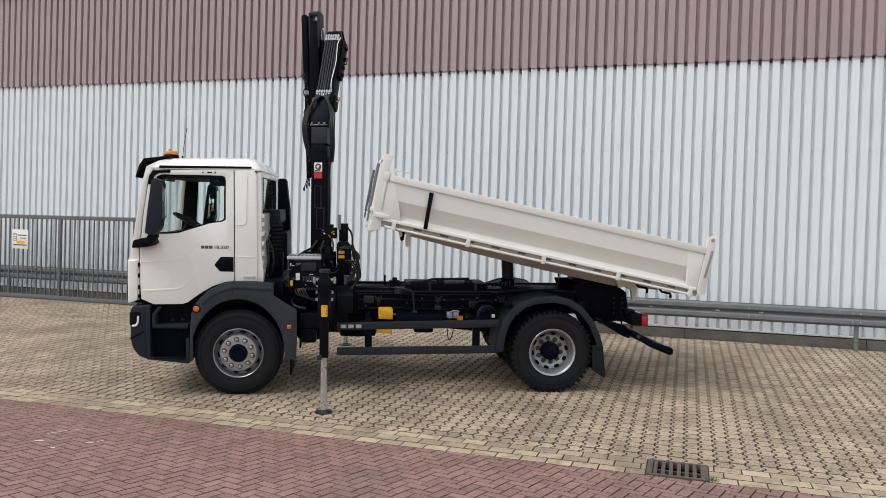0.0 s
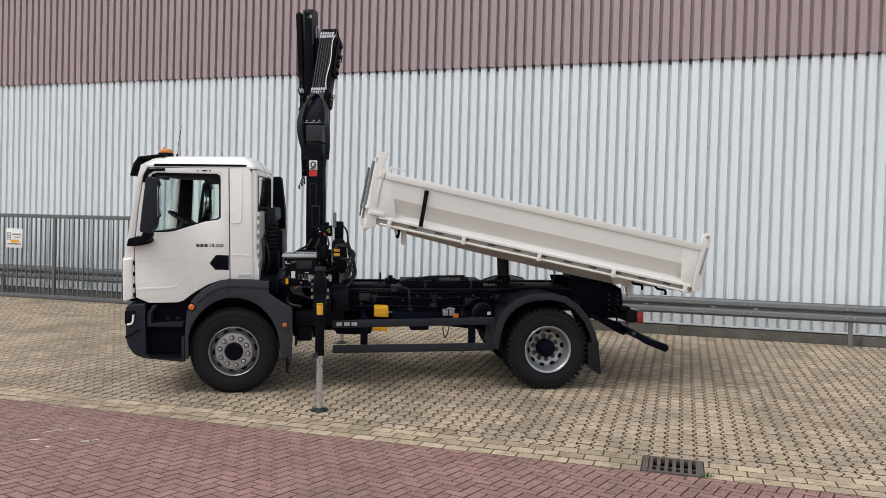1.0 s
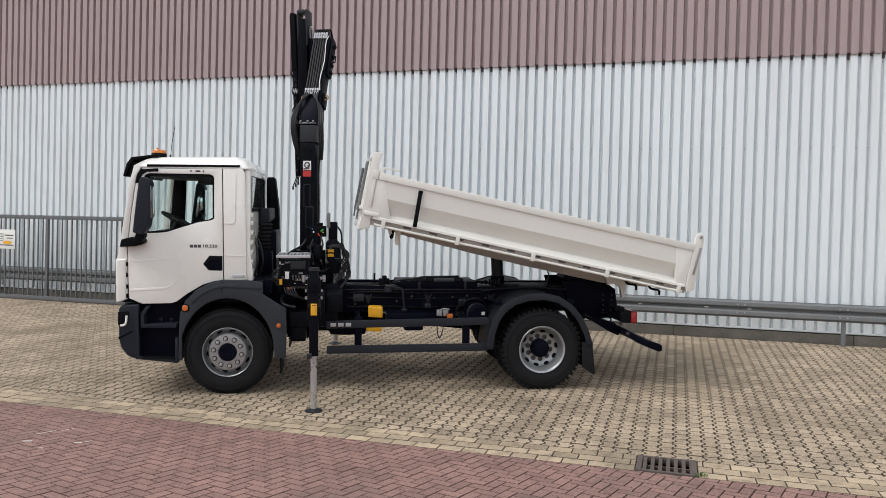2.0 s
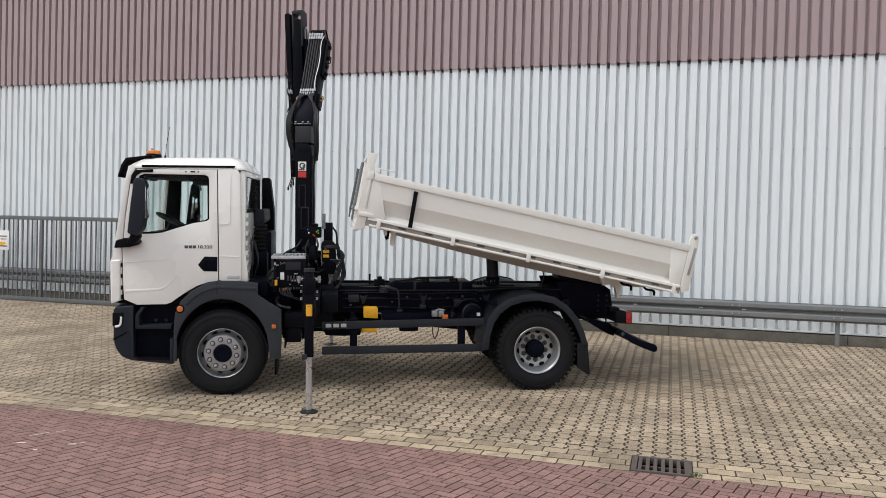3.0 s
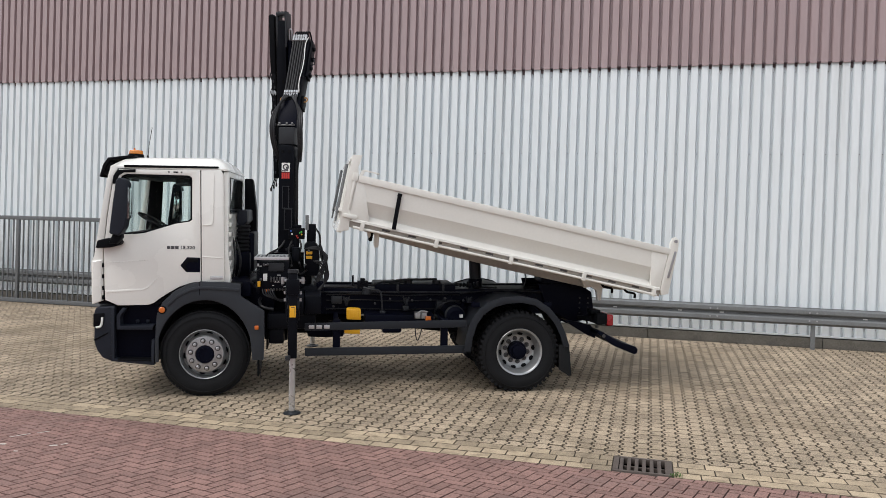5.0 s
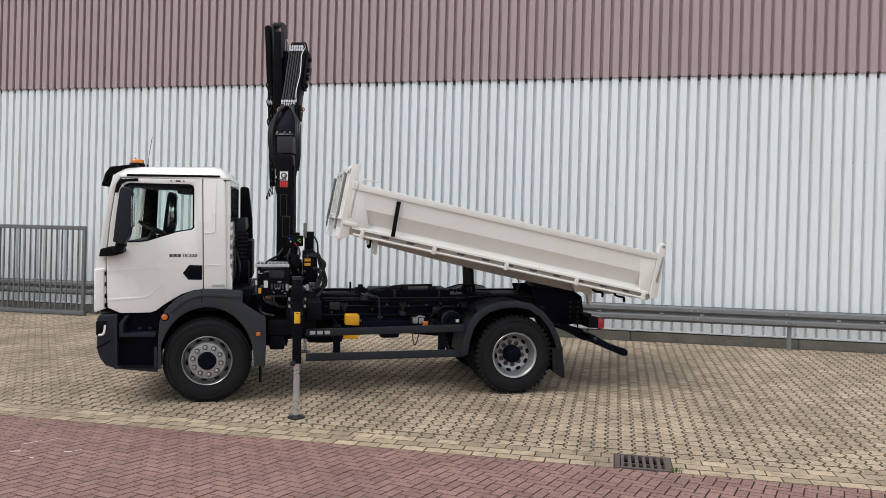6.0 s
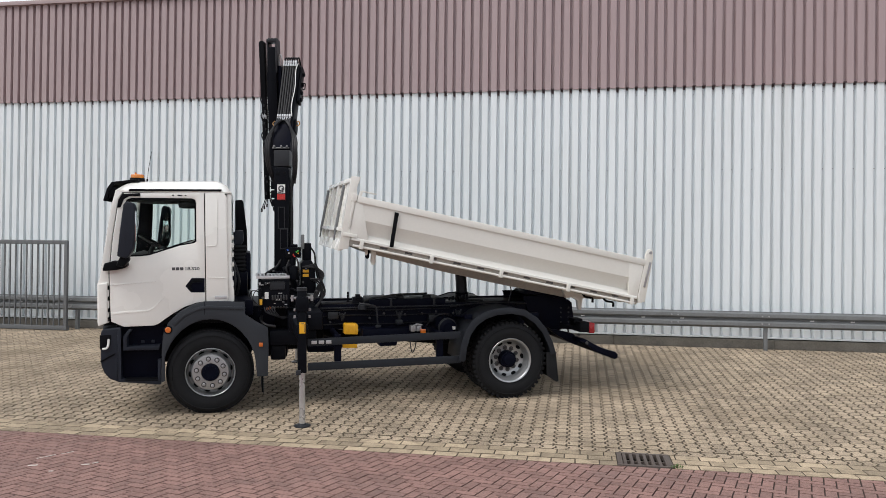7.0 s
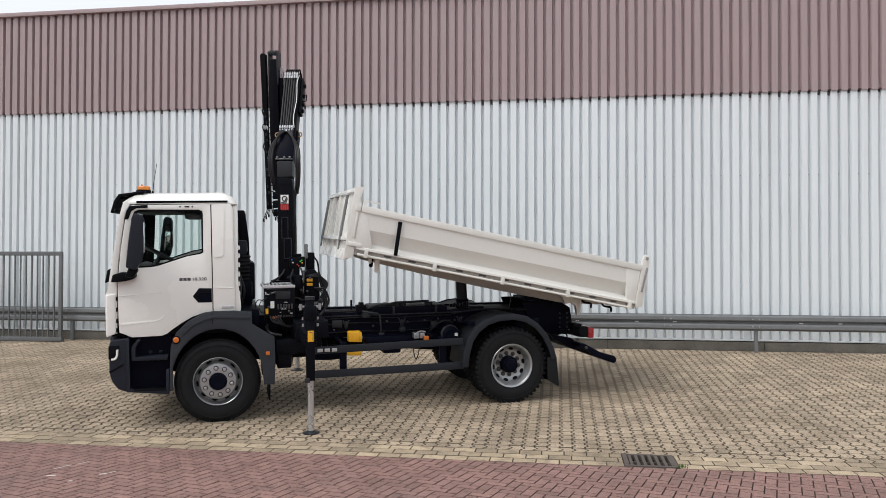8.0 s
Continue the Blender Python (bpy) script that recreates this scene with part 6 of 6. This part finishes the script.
box(bm, 0.56, 0.98, -0.955, -0.935, 1.665, 1.703, 0.003)
box(bm, 0.56, 0.98, -0.46, -0.44, 1.665, 1.703, 0.003)
part("platform_grating", bm, GALV_BRIGHT, base, "bright zinc grating step")
bm = BM()
box(bm, 0.60, 0.98, -0.90, -0.48, 1.28, 1.645, 0.015)
box(bm, 0.585, 0.62, -0.93, -0.90, 1.25, 1.67, 0.004)
cabinet = part("valve_bank", bm, CRANE_BLACK, base, "black valve bank under the grating")
bm = BM()
box(bm, 0.73, 0.92, -0.925, -0.90, 1.52, 1.625, 0.01)
part("grey_lid", bm, CRANE_GREY, cabinet)
bm = BM()
box(bm, 0.665, 0.715, -0.91, -0.898, 1.40, 1.49, 0.003)
box(bm, 0.80, 0.88, -0.91, -0.898, 1.38, 1.40, 0.002)
pieces("paper_label", bm, WHITE_LABEL, cabinet, "small white label")
bm = BM()
for k in range(6):
    box(bm, 0.755 + 0.035 * k, 0.775 + 0.035 * k, -0.93, -0.898, 1.385, 1.45, 0.003)
    cyl(bm, (0.765 + 0.035 * k, -0.92, 1.30), (0.765 + 0.035 * k, -0.95, 1.29), 0.012, seg=8)
pieces("valve_lever", bm, NUT, cabinet)
bm = BM()
cyl(bm, (0.70, -0.9, 1.28), (0.70, -0.93, 1.27), 0.016, seg=8)
cyl(bm, (0.73, -0.9, 1.29), (0.73, -0.93, 1.28), 0.012, seg=8)
pieces("orange_plug", bm, ORANGE, cabinet)
bm = BM()
box(bm, 0.60, 0.635, -0.96, -0.93, 1.33, 1.40, 0.004)
part("yellow_tag", bm, YELLOW, cabinet)
bm = BM()
box(bm, 0.45, 0.80, -0.75, 0.6, 1.02, 1.30, 0.03)
box(bm, 1.30, 1.42, -0.5, 0.5, 1.22, 1.36, 0.02)
for dx in (0.0, 0.09):
    for dz in (0.0, 0.06):
        cyl(bm, (1.335 + dx * 0.6, -0.5, 1.27 + dz), (1.335 + dx * 0.6, -0.515, 1.27 + dz), 0.014, seg=8)
part("mounting_frame", bm, BLACK_PAINT, base)
bm = BM()
tube(bm, [(1.10, -0.46, 1.90), (1.12, -0.52, 1.80), (1.08, -0.50, 1.66), (1.12, -0.48, 1.54)], 0.013, 8, 4)
tube(bm, [(1.00, -0.46, 1.88), (0.96, -0.50, 1.76), (1.00, -0.52, 1.62), (0.96, -0.50, 1.50)], 0.011, 8, 4)
tube(bm, [(1.20, -0.44, 1.50), (1.12, -0.56, 1.46), (1.02, -0.58, 1.50), (0.94, -0.54, 1.42)], 0.012, 8, 4)
tube(bm, [(0.62, -0.98, 1.55), (0.54, -1.0, 1.50), (0.52, -1.0, 1.40), (0.60, -0.98, 1.32)], 0.006, 6, 4)
tube(bm, [(1.30, -0.20, 2.05), (1.36, -0.24, 1.95), (1.37, -0.30, 1.75), (1.40, -0.36, 1.60)], 0.012, 8, 4)
tube(bm, [(0.70, -0.5, 1.22), (0.62, -0.8, 1.15), (0.66, -0.95, 1.08), (0.80, -0.98, 1.05)], 0.02, 8, 4)
pieces("base_hose", bm, HOSE, base)
bm = BM()
for x, z in ((0.68, 1.60), (0.72, 1.61), (1.00, 1.56), (1.18, 1.58), (1.10, 1.60), (0.64, 1.42), (1.36, 1.46), (1.30, 1.36), (0.90, 1.36), (1.22, 1.76)):
    lathe(bm, [(0.012, 0.0), (0.016, 0.006), (0.016, 0.03), (0.009, 0.034), (0, 0.034)], pose(x, -0.93 if x < 0.98 else -0.52, z, 90), 8)
pieces("hose_fitting", bm, NUT, base)
bm = BM()
lathe(bm, [(0, 0), (0.055, 0), (0.06, 0.02), (0.06, 0.16), (0.05, 0.18), (0, 0.18)], pose(1.06, -0.50, 1.62), 18)
lathe(bm, [(0, 0), (0.04, 0), (0.04, 0.12), (0, 0.12)], pose(0.93, -0.42, 1.74, 0, 60, 0), 14)
box(bm, 1.00, 1.16, -0.62, -0.45, 1.28, 1.42, 0.02)
pieces("slew_motor", bm, CRANE_BLACK, base)

bm = BM()
for k in range(4):
    o = 0.014 * k
    tube(bm, [(1.16 + o, -0.40 - o, 1.78), (1.34 + o, -0.44, 1.80 - o), (1.42 + o, -0.46 - o, 1.66), (1.40 - o, -0.48, 1.44 + o), (1.30, -0.50, 1.30)], 0.010, 8, 4)
for k in range(5):
    o = 0.03 * k
    tube(bm, [(0.66 + o, -0.935, 1.30), (0.68 + o, -0.97, 1.24), (0.76 + o, -0.97, 1.20 - 0.4 * o), (0.90 + 0.5 * o, -0.90, 1.16)], 0.008, 6, 4)
pieces("base_hose", bm, HOSE, base)
bm = BM()
for x, z, w, h in ((0.605, 1.60, 0.018, 0.035), (0.635, 1.585, 0.03, 0.012), (0.675, 1.60, 0.012, 0.03), (0.70, 1.605, 0.022, 0.014), (0.86, 1.475, 0.05, 0.010), (0.93, 1.33, 0.03, 0.012), (0.79, 1.345, 0.02, 0.010)):
    box(bm, x - w / 2, x + w / 2, -0.937, -0.926, z - h / 2, z + h / 2, 0.002)
pieces("valve_clip", bm, GALV_BRIGHT, base, "small bright clip")

# pipes and fittings along the frame
bm = BM()
for k, z in enumerate((1.175, 1.10, 0.985)):
    tube(bm, [(1.45, -0.455, z), (1.9, -0.465 - 0.01 * k, z + 0.012), (2.4, -0.455, z - 0.008), (2.9, -0.47, z + 0.006), (3.25, -0.455, z)], 0.008, 6, 4)
tube(bm, [(2.05, -0.62, 0.90), (2.2, -0.66, 0.78), (2.42, -0.68, 0.76), (2.55, -0.64, 0.88)], 0.012, 8, 4)
tube(bm, [(2.85, -0.6, 0.92), (2.95, -0.66, 1.06), (3.1, -0.66, 1.12), (3.24, -0.6, 1.08)], 0.012, 8, 4)
tube(bm, [(3.25, -0.5, 1.20), (3.6, -0.52, 1.24), (4.0, -0.52, 1.245), (4.4, -0.5, 1.22)], 0.010, 8, 4)
pieces("frame_pipe", bm, HOSE, truck)
bm = BM()
for x, z in ((1.62, 1.12), (1.72, 1.115), (2.30, 1.12), (2.60, 1.10), (2.85, 1.11), (3.05, 1.13), (3.30, 1.10), (1.55, 1.02), (2.10, 1.06)):
    lathe(bm, [(0.012, 0.0), (0.017, 0.004), (0.017, 0.02), (0.008, 0.026), (0, 0.026)], pose(x, -0.452, z, 90), 8)
pieces("frame_fitting", bm, NUT, truck)
bm = BM()
box(bm, 2.92, 3.02, -0.56, -0.45, 1.00, 1.10, 0.012)
box(bm, 2.46, 2.54, -0.60, -0.45, 0.98, 1.04, 0.01)
box(bm, 1.52, 1.66, -0.50, -0.44, 1.06, 1.16, 0.008)
pieces("valve_block", bm, CRANE_GREY, truck)

# ---- paving: every block with its own edges ----
pavement = holder("pavement", pose(0, 0, 0), "beige interlocking concrete blocks, worn and stained, with dark joints", "pavement", kind="structure")
COL, ROW = 0.1385, 0.1655
G = 0.0032


def block_outline():
    wave = [(0.0, 0.0), (0.20, 0.0), (0.36, 0.030), (0.64, 0.030), (0.80, 0.0), (1.0, 0.0)]
    left = [(dx + 0.0068, v * (ROW - 2 * G) + G) for v, dx in wave]
    right = [(COL + dx - 0.0068, v * (ROW - 2 * G) + G) for v, dx in wave]
    return right + left[::-1]


def block_geometry(outline, chamfer=0.0045, deep=0.02):
    cx = sum(p[0] for p in outline) / len(outline)
    cy = sum(p[1] for p in outline) / len(outline)
    n = len(outline)
    inner = []
    for i in range(n):
        a, b, c = Vector(outline[i - 1]), Vector(outline[i]), Vector(outline[(i + 1) % n])
        d0, d1 = (b - a).normalized(), (c - b).normalized()
        nrm = Vector((-d0.y, d0.x)) + Vector((-d1.y, d1.x))
        inner.append(b + nrm.normalized() * chamfer)
    verts = [(p.x, p.y, 0) for p in inner] + [(x, y, -0.005) for x, y in outline] + [(x, y, -deep) for x, y in outline]
    faces = [tuple(range(n))]
    for i in range(n):
        j = (i + 1) % n
        faces += [(i, n + i, n + j, j), (n + i, 2 * n + i, 2 * n + j, n + j)]
    return verts, faces


def flat_mesh(name, verts, faces, mat, edge_mat=None, tops=()):
    data = bpy.data.meshes.new(name)
    data.from_pydata(verts, [], faces)
    data.materials.append(mat)
    if edge_mat:
        data.materials.append(edge_mat)
        data.polygons.foreach_set("material_index", [0 if k in tops else 1 for k in range(len(faces))])
    return data


def lay(name, placed, parent, one_mat, many_mat, edge_mat, single, many_name, label):
    """placed: (outline, x, y, key). Those for which single() holds become objects on shared meshes, the rest one mesh."""
    shared, verts, faces, tops = {}, [], [], set()
    for outline, x, y, key in placed:
        lift = random.uniform(-0.0018, 0.0012)
        lean = random.uniform(-0.004, 0.004)
        z = ground_z(y) + lift
        tilt = (ground_z(y + 0.05) - ground_z(y - 0.05)) / 0.1
        v, f = block_geometry(outline) if key not in shared else shared[key][:2]
        if key is not None and key not in shared:
            shared[key] = (v, f, flat_mesh(name, v, f, one_mat, edge_mat, {0}))
        if key is not None and single(x, y):
            ob = new(name, shared[key][2])
            ob.parent = parent
            ob.location = (x, y, z)
            ob.rotation_euler = (math.atan(tilt), lean, 0)
        else:
            at = len(verts)
            tops.add(len(faces))
            verts += [(x + a, y + b, z + c + tilt * b - lean * a) for a, b, c in v]
            faces += [tuple(at + i for i in g) for g in f]
    rest = new(many_name, flat_mesh(many_name, verts, faces, many_mat, edge_mat, tops))
    rest.parent = parent
    tagged(rest, label, kind="stuff")


outline = block_outline()
half = [(x, y * 0.5) for x, y in outline]
placed = []
y = GUTTER_IN + 0.003
row = 0
while y < WALL_Y - 0.12 - ROW:
    for c in range(int(-17.5 / COL), int(9.5 / COL)):
        placed.append((outline, c * COL + 0.03, y, "block"))
    y += ROW
    row += 1
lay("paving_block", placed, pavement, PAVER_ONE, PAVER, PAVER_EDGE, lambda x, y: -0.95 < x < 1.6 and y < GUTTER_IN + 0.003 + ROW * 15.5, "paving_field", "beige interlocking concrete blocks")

edging = holder("gutter_edging", pose(0, 0, 0), "rows of grey-beige concrete bricks along the gutter", "edging", kind="structure")
rows_w = (GUTTER_IN - GUTTER_OUT) / 3
placed = []
for r in range(3):
    x = -12.0 + (0.11, 0.0, 0.16)[r]
    while x < 7.0:
        w = 0.238
        x1 = x + w
        if not (x1 > PIT_X[0] - 0.01 and x < PIT_X[1] + 0.01):
            placed.append(([(0.0035, 0.0035), (w - 0.0035, 0.0035), (w - 0.0035, rows_w - 0.0035), (0.0035, rows_w - 0.0035)], x, GUTTER_OUT + r * rows_w, "edge"))
        else:
            for a, b in ((x, min(x1, PIT_X[0] - 0.004)), (max(x, PIT_X[1] + 0.004), x1)):
                if b - a > 0.03:
                    placed.append(([(0.003, 0.003), (b - a - 0.003, 0.003), (b - a - 0.003, rows_w - 0.003), (0.003, rows_w - 0.003)], a, GUTTER_OUT + r * rows_w, "cut%d%.2f" % (r, a)))
        x = x1
lay("edging_brick", placed, edging, EDGE_ONE, EDGE_ONE, PAVER_EDGE, lambda x, y: True, "edging_rest", "grey-beige concrete bricks")

street = holder("street_paving", pose(0, 0, 0), "red clay bricks laid in herringbone, faded in patches", "pavement", kind="structure")


def clipped(poly, top):
    out = []
    for a, b in zip(poly, poly[1:] + poly[:1]):
        if a[1] <= top:
            out.append(a)
        if (a[1] <= top) != (b[1] <= top):
            t = (top - a[1]) / (b[1] - a[1])
            out.append((a[0] + t * (b[0] - a[0]), top))
    return out


W = 0.102
HERRING_TURN = radians(75)
ca, sa = math.cos(HERRING_TURN), math.sin(HERRING_TURN)
placed = []
gap = 0.0036
for i in range(-190, 190):
    for j in range(-95, 95):
        ou, ov = i + 2 * j, i - 2 * j
        for kind, (u0, v0, u1, v1) in (("flat", (0, 0, 2, 1)), ("tall", (0, 1, 1, 3))):
            cu, cv = (ou + (u0 + u1) / 2) * W, (ov + (v0 + v1) / 2) * W
            cx, cy = ca * cu - sa * cv - 2.5, sa * cu + ca * cv + 5.2
            if not (-10.5 < cx < 6.5 and 3.9 < cy < GUTTER_OUT + 0.1):
                continue
            hu, hv = (u1 - u0) / 2 * W - gap, (v1 - v0) / 2 * W - gap
            poly = [(ca * a - sa * b, sa * a + ca * b) for a, b in ((-hu, -hv), (hu, -hv), (hu, hv), (-hu, hv))]
            if max(p[1] for p in poly) + cy > GUTTER_OUT - 0.004:
                poly = clipped(poly, GUTTER_OUT - 0.004 - cy)
                if len(poly) < 3 or max(p[1] for p in poly) - min(p[1] for p in poly) < 0.02:
                    continue
                placed.append((poly, cx, cy, None))
            else:
                placed.append((poly, cx, cy, kind))
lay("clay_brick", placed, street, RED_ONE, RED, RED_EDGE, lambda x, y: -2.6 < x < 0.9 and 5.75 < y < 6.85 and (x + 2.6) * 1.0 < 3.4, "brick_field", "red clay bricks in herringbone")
# the street beyond the laid field, behind the camera
for x0, x1, y0, y1 in ((-60, 60, -40, -6), (-60, 60, -6, 0), (-60, 60, 0, 3.85), (-60, -10.55, 3.85, GUTTER_OUT), (6.55, 60, 3.85, GUTTER_OUT)):
    bm = BM()
    bm.faces.new([bm.verts.new((x, y, ground_z(max(y, -6)) - 0.004)) for x, y in ((x0, y0), (x1, y0), (x1, y1), (x0, y1))])
    part("street_surface", bm, RED, street, "red brick street surface")
for x0, x1 in ((-60, -17.6), (9.4, 60)):
    bm = BM()
    bm.faces.new([bm.verts.new((x, y, ground_z(y) - 0.004)) for x, y in ((x0, GUTTER_IN), (x1, GUTTER_IN), (x1, WALL_Y - 0.1), (x0, WALL_Y - 0.1))])
    part("yard_surface", bm, PAVER, pavement, "beige paving further off")
bm = BM()
for x, y, w, d, turn in ((-5.77, 6.06, 0.19, 0.014, 66), (-5.68, 6.25, 0.13, 0.012, 64), (-5.66, 5.725, 0.08, 0.03, 25), (-5.22, 5.87, 0.07, 0.03, 30), (-5.17, 5.95, 0.06, 0.018, 60), (-5.36, 5.577, 0.035, 0.02, 20)):
    box(bm, -w / 2, w / 2, -d / 2, d / 2, 0, 0.0025, m=pose(x, y, ground_z(y) - 0.0005, 0, 0, turn))
tagged(part("paint_mark", bm, MARKING, street, "worn pale paint scrapes"), kind="stuff")

# dry leaves and dirt along the plinth, a weed by the drain
LEAF = material("dry_brown_leaf", (0.075, 0.05, 0.03), 0.9, per="island", spread=0.8, vary=0.4)
WEED = material("green_weed_leaf", (0.07, 0.12, 0.03), 0.7, per="island", spread=0.5, vary=0.3)
verts, faces = [], []
for k in range(420):
    x, y = random.uniform(-14, 8), WALL_Y - 0.10 - abs(random.gauss(0, 0.06))
    r, a = random.uniform(0.008, 0.03), random.uniform(0, 6.28)
    at = len(verts)
    for q in range(5):
        verts.append((x + r * math.cos(a + q * 1.257) * (1.5 if q % 2 else 0.8), y + r * math.sin(a + q * 1.257), ground_z(y) + random.uniform(0.002, 0.016)))
    faces.append(tuple(range(at, at + 5)))
litter = new("leaf_litter", flat_mesh("leaf_litter", verts, faces, LEAF))
tagged(litter, "dry brown leaves and crumbs along the plinth", "leaf litter", kind="stuff")
verts, faces = [], []
for k in range(46):
    x, y = random.gauss(0.275, 0.025), random.gauss(7.10, 0.03)
    a, h, r = random.uniform(0, 6.28), random.uniform(0.008, 0.03), random.uniform(0.006, 0.014)
    at = len(verts)
    verts += [(x, y, 0.0), (x + r * math.cos(a + 0.5), y + r * math.sin(a + 0.5), h), (x + 2 * r * math.cos(a), y + 2 * r * math.sin(a), h * 1.1), (x + r * math.cos(a - 0.5), y + r * math.sin(a - 0.5), h)]
    faces.append((at, at + 1, at + 2, at + 3))
weed = new("weed_tuft", flat_mesh("weed_tuft", verts, faces, WEED))
tagged(weed, "small green weed growing beside the drain grate", "weed", kind="stuff")
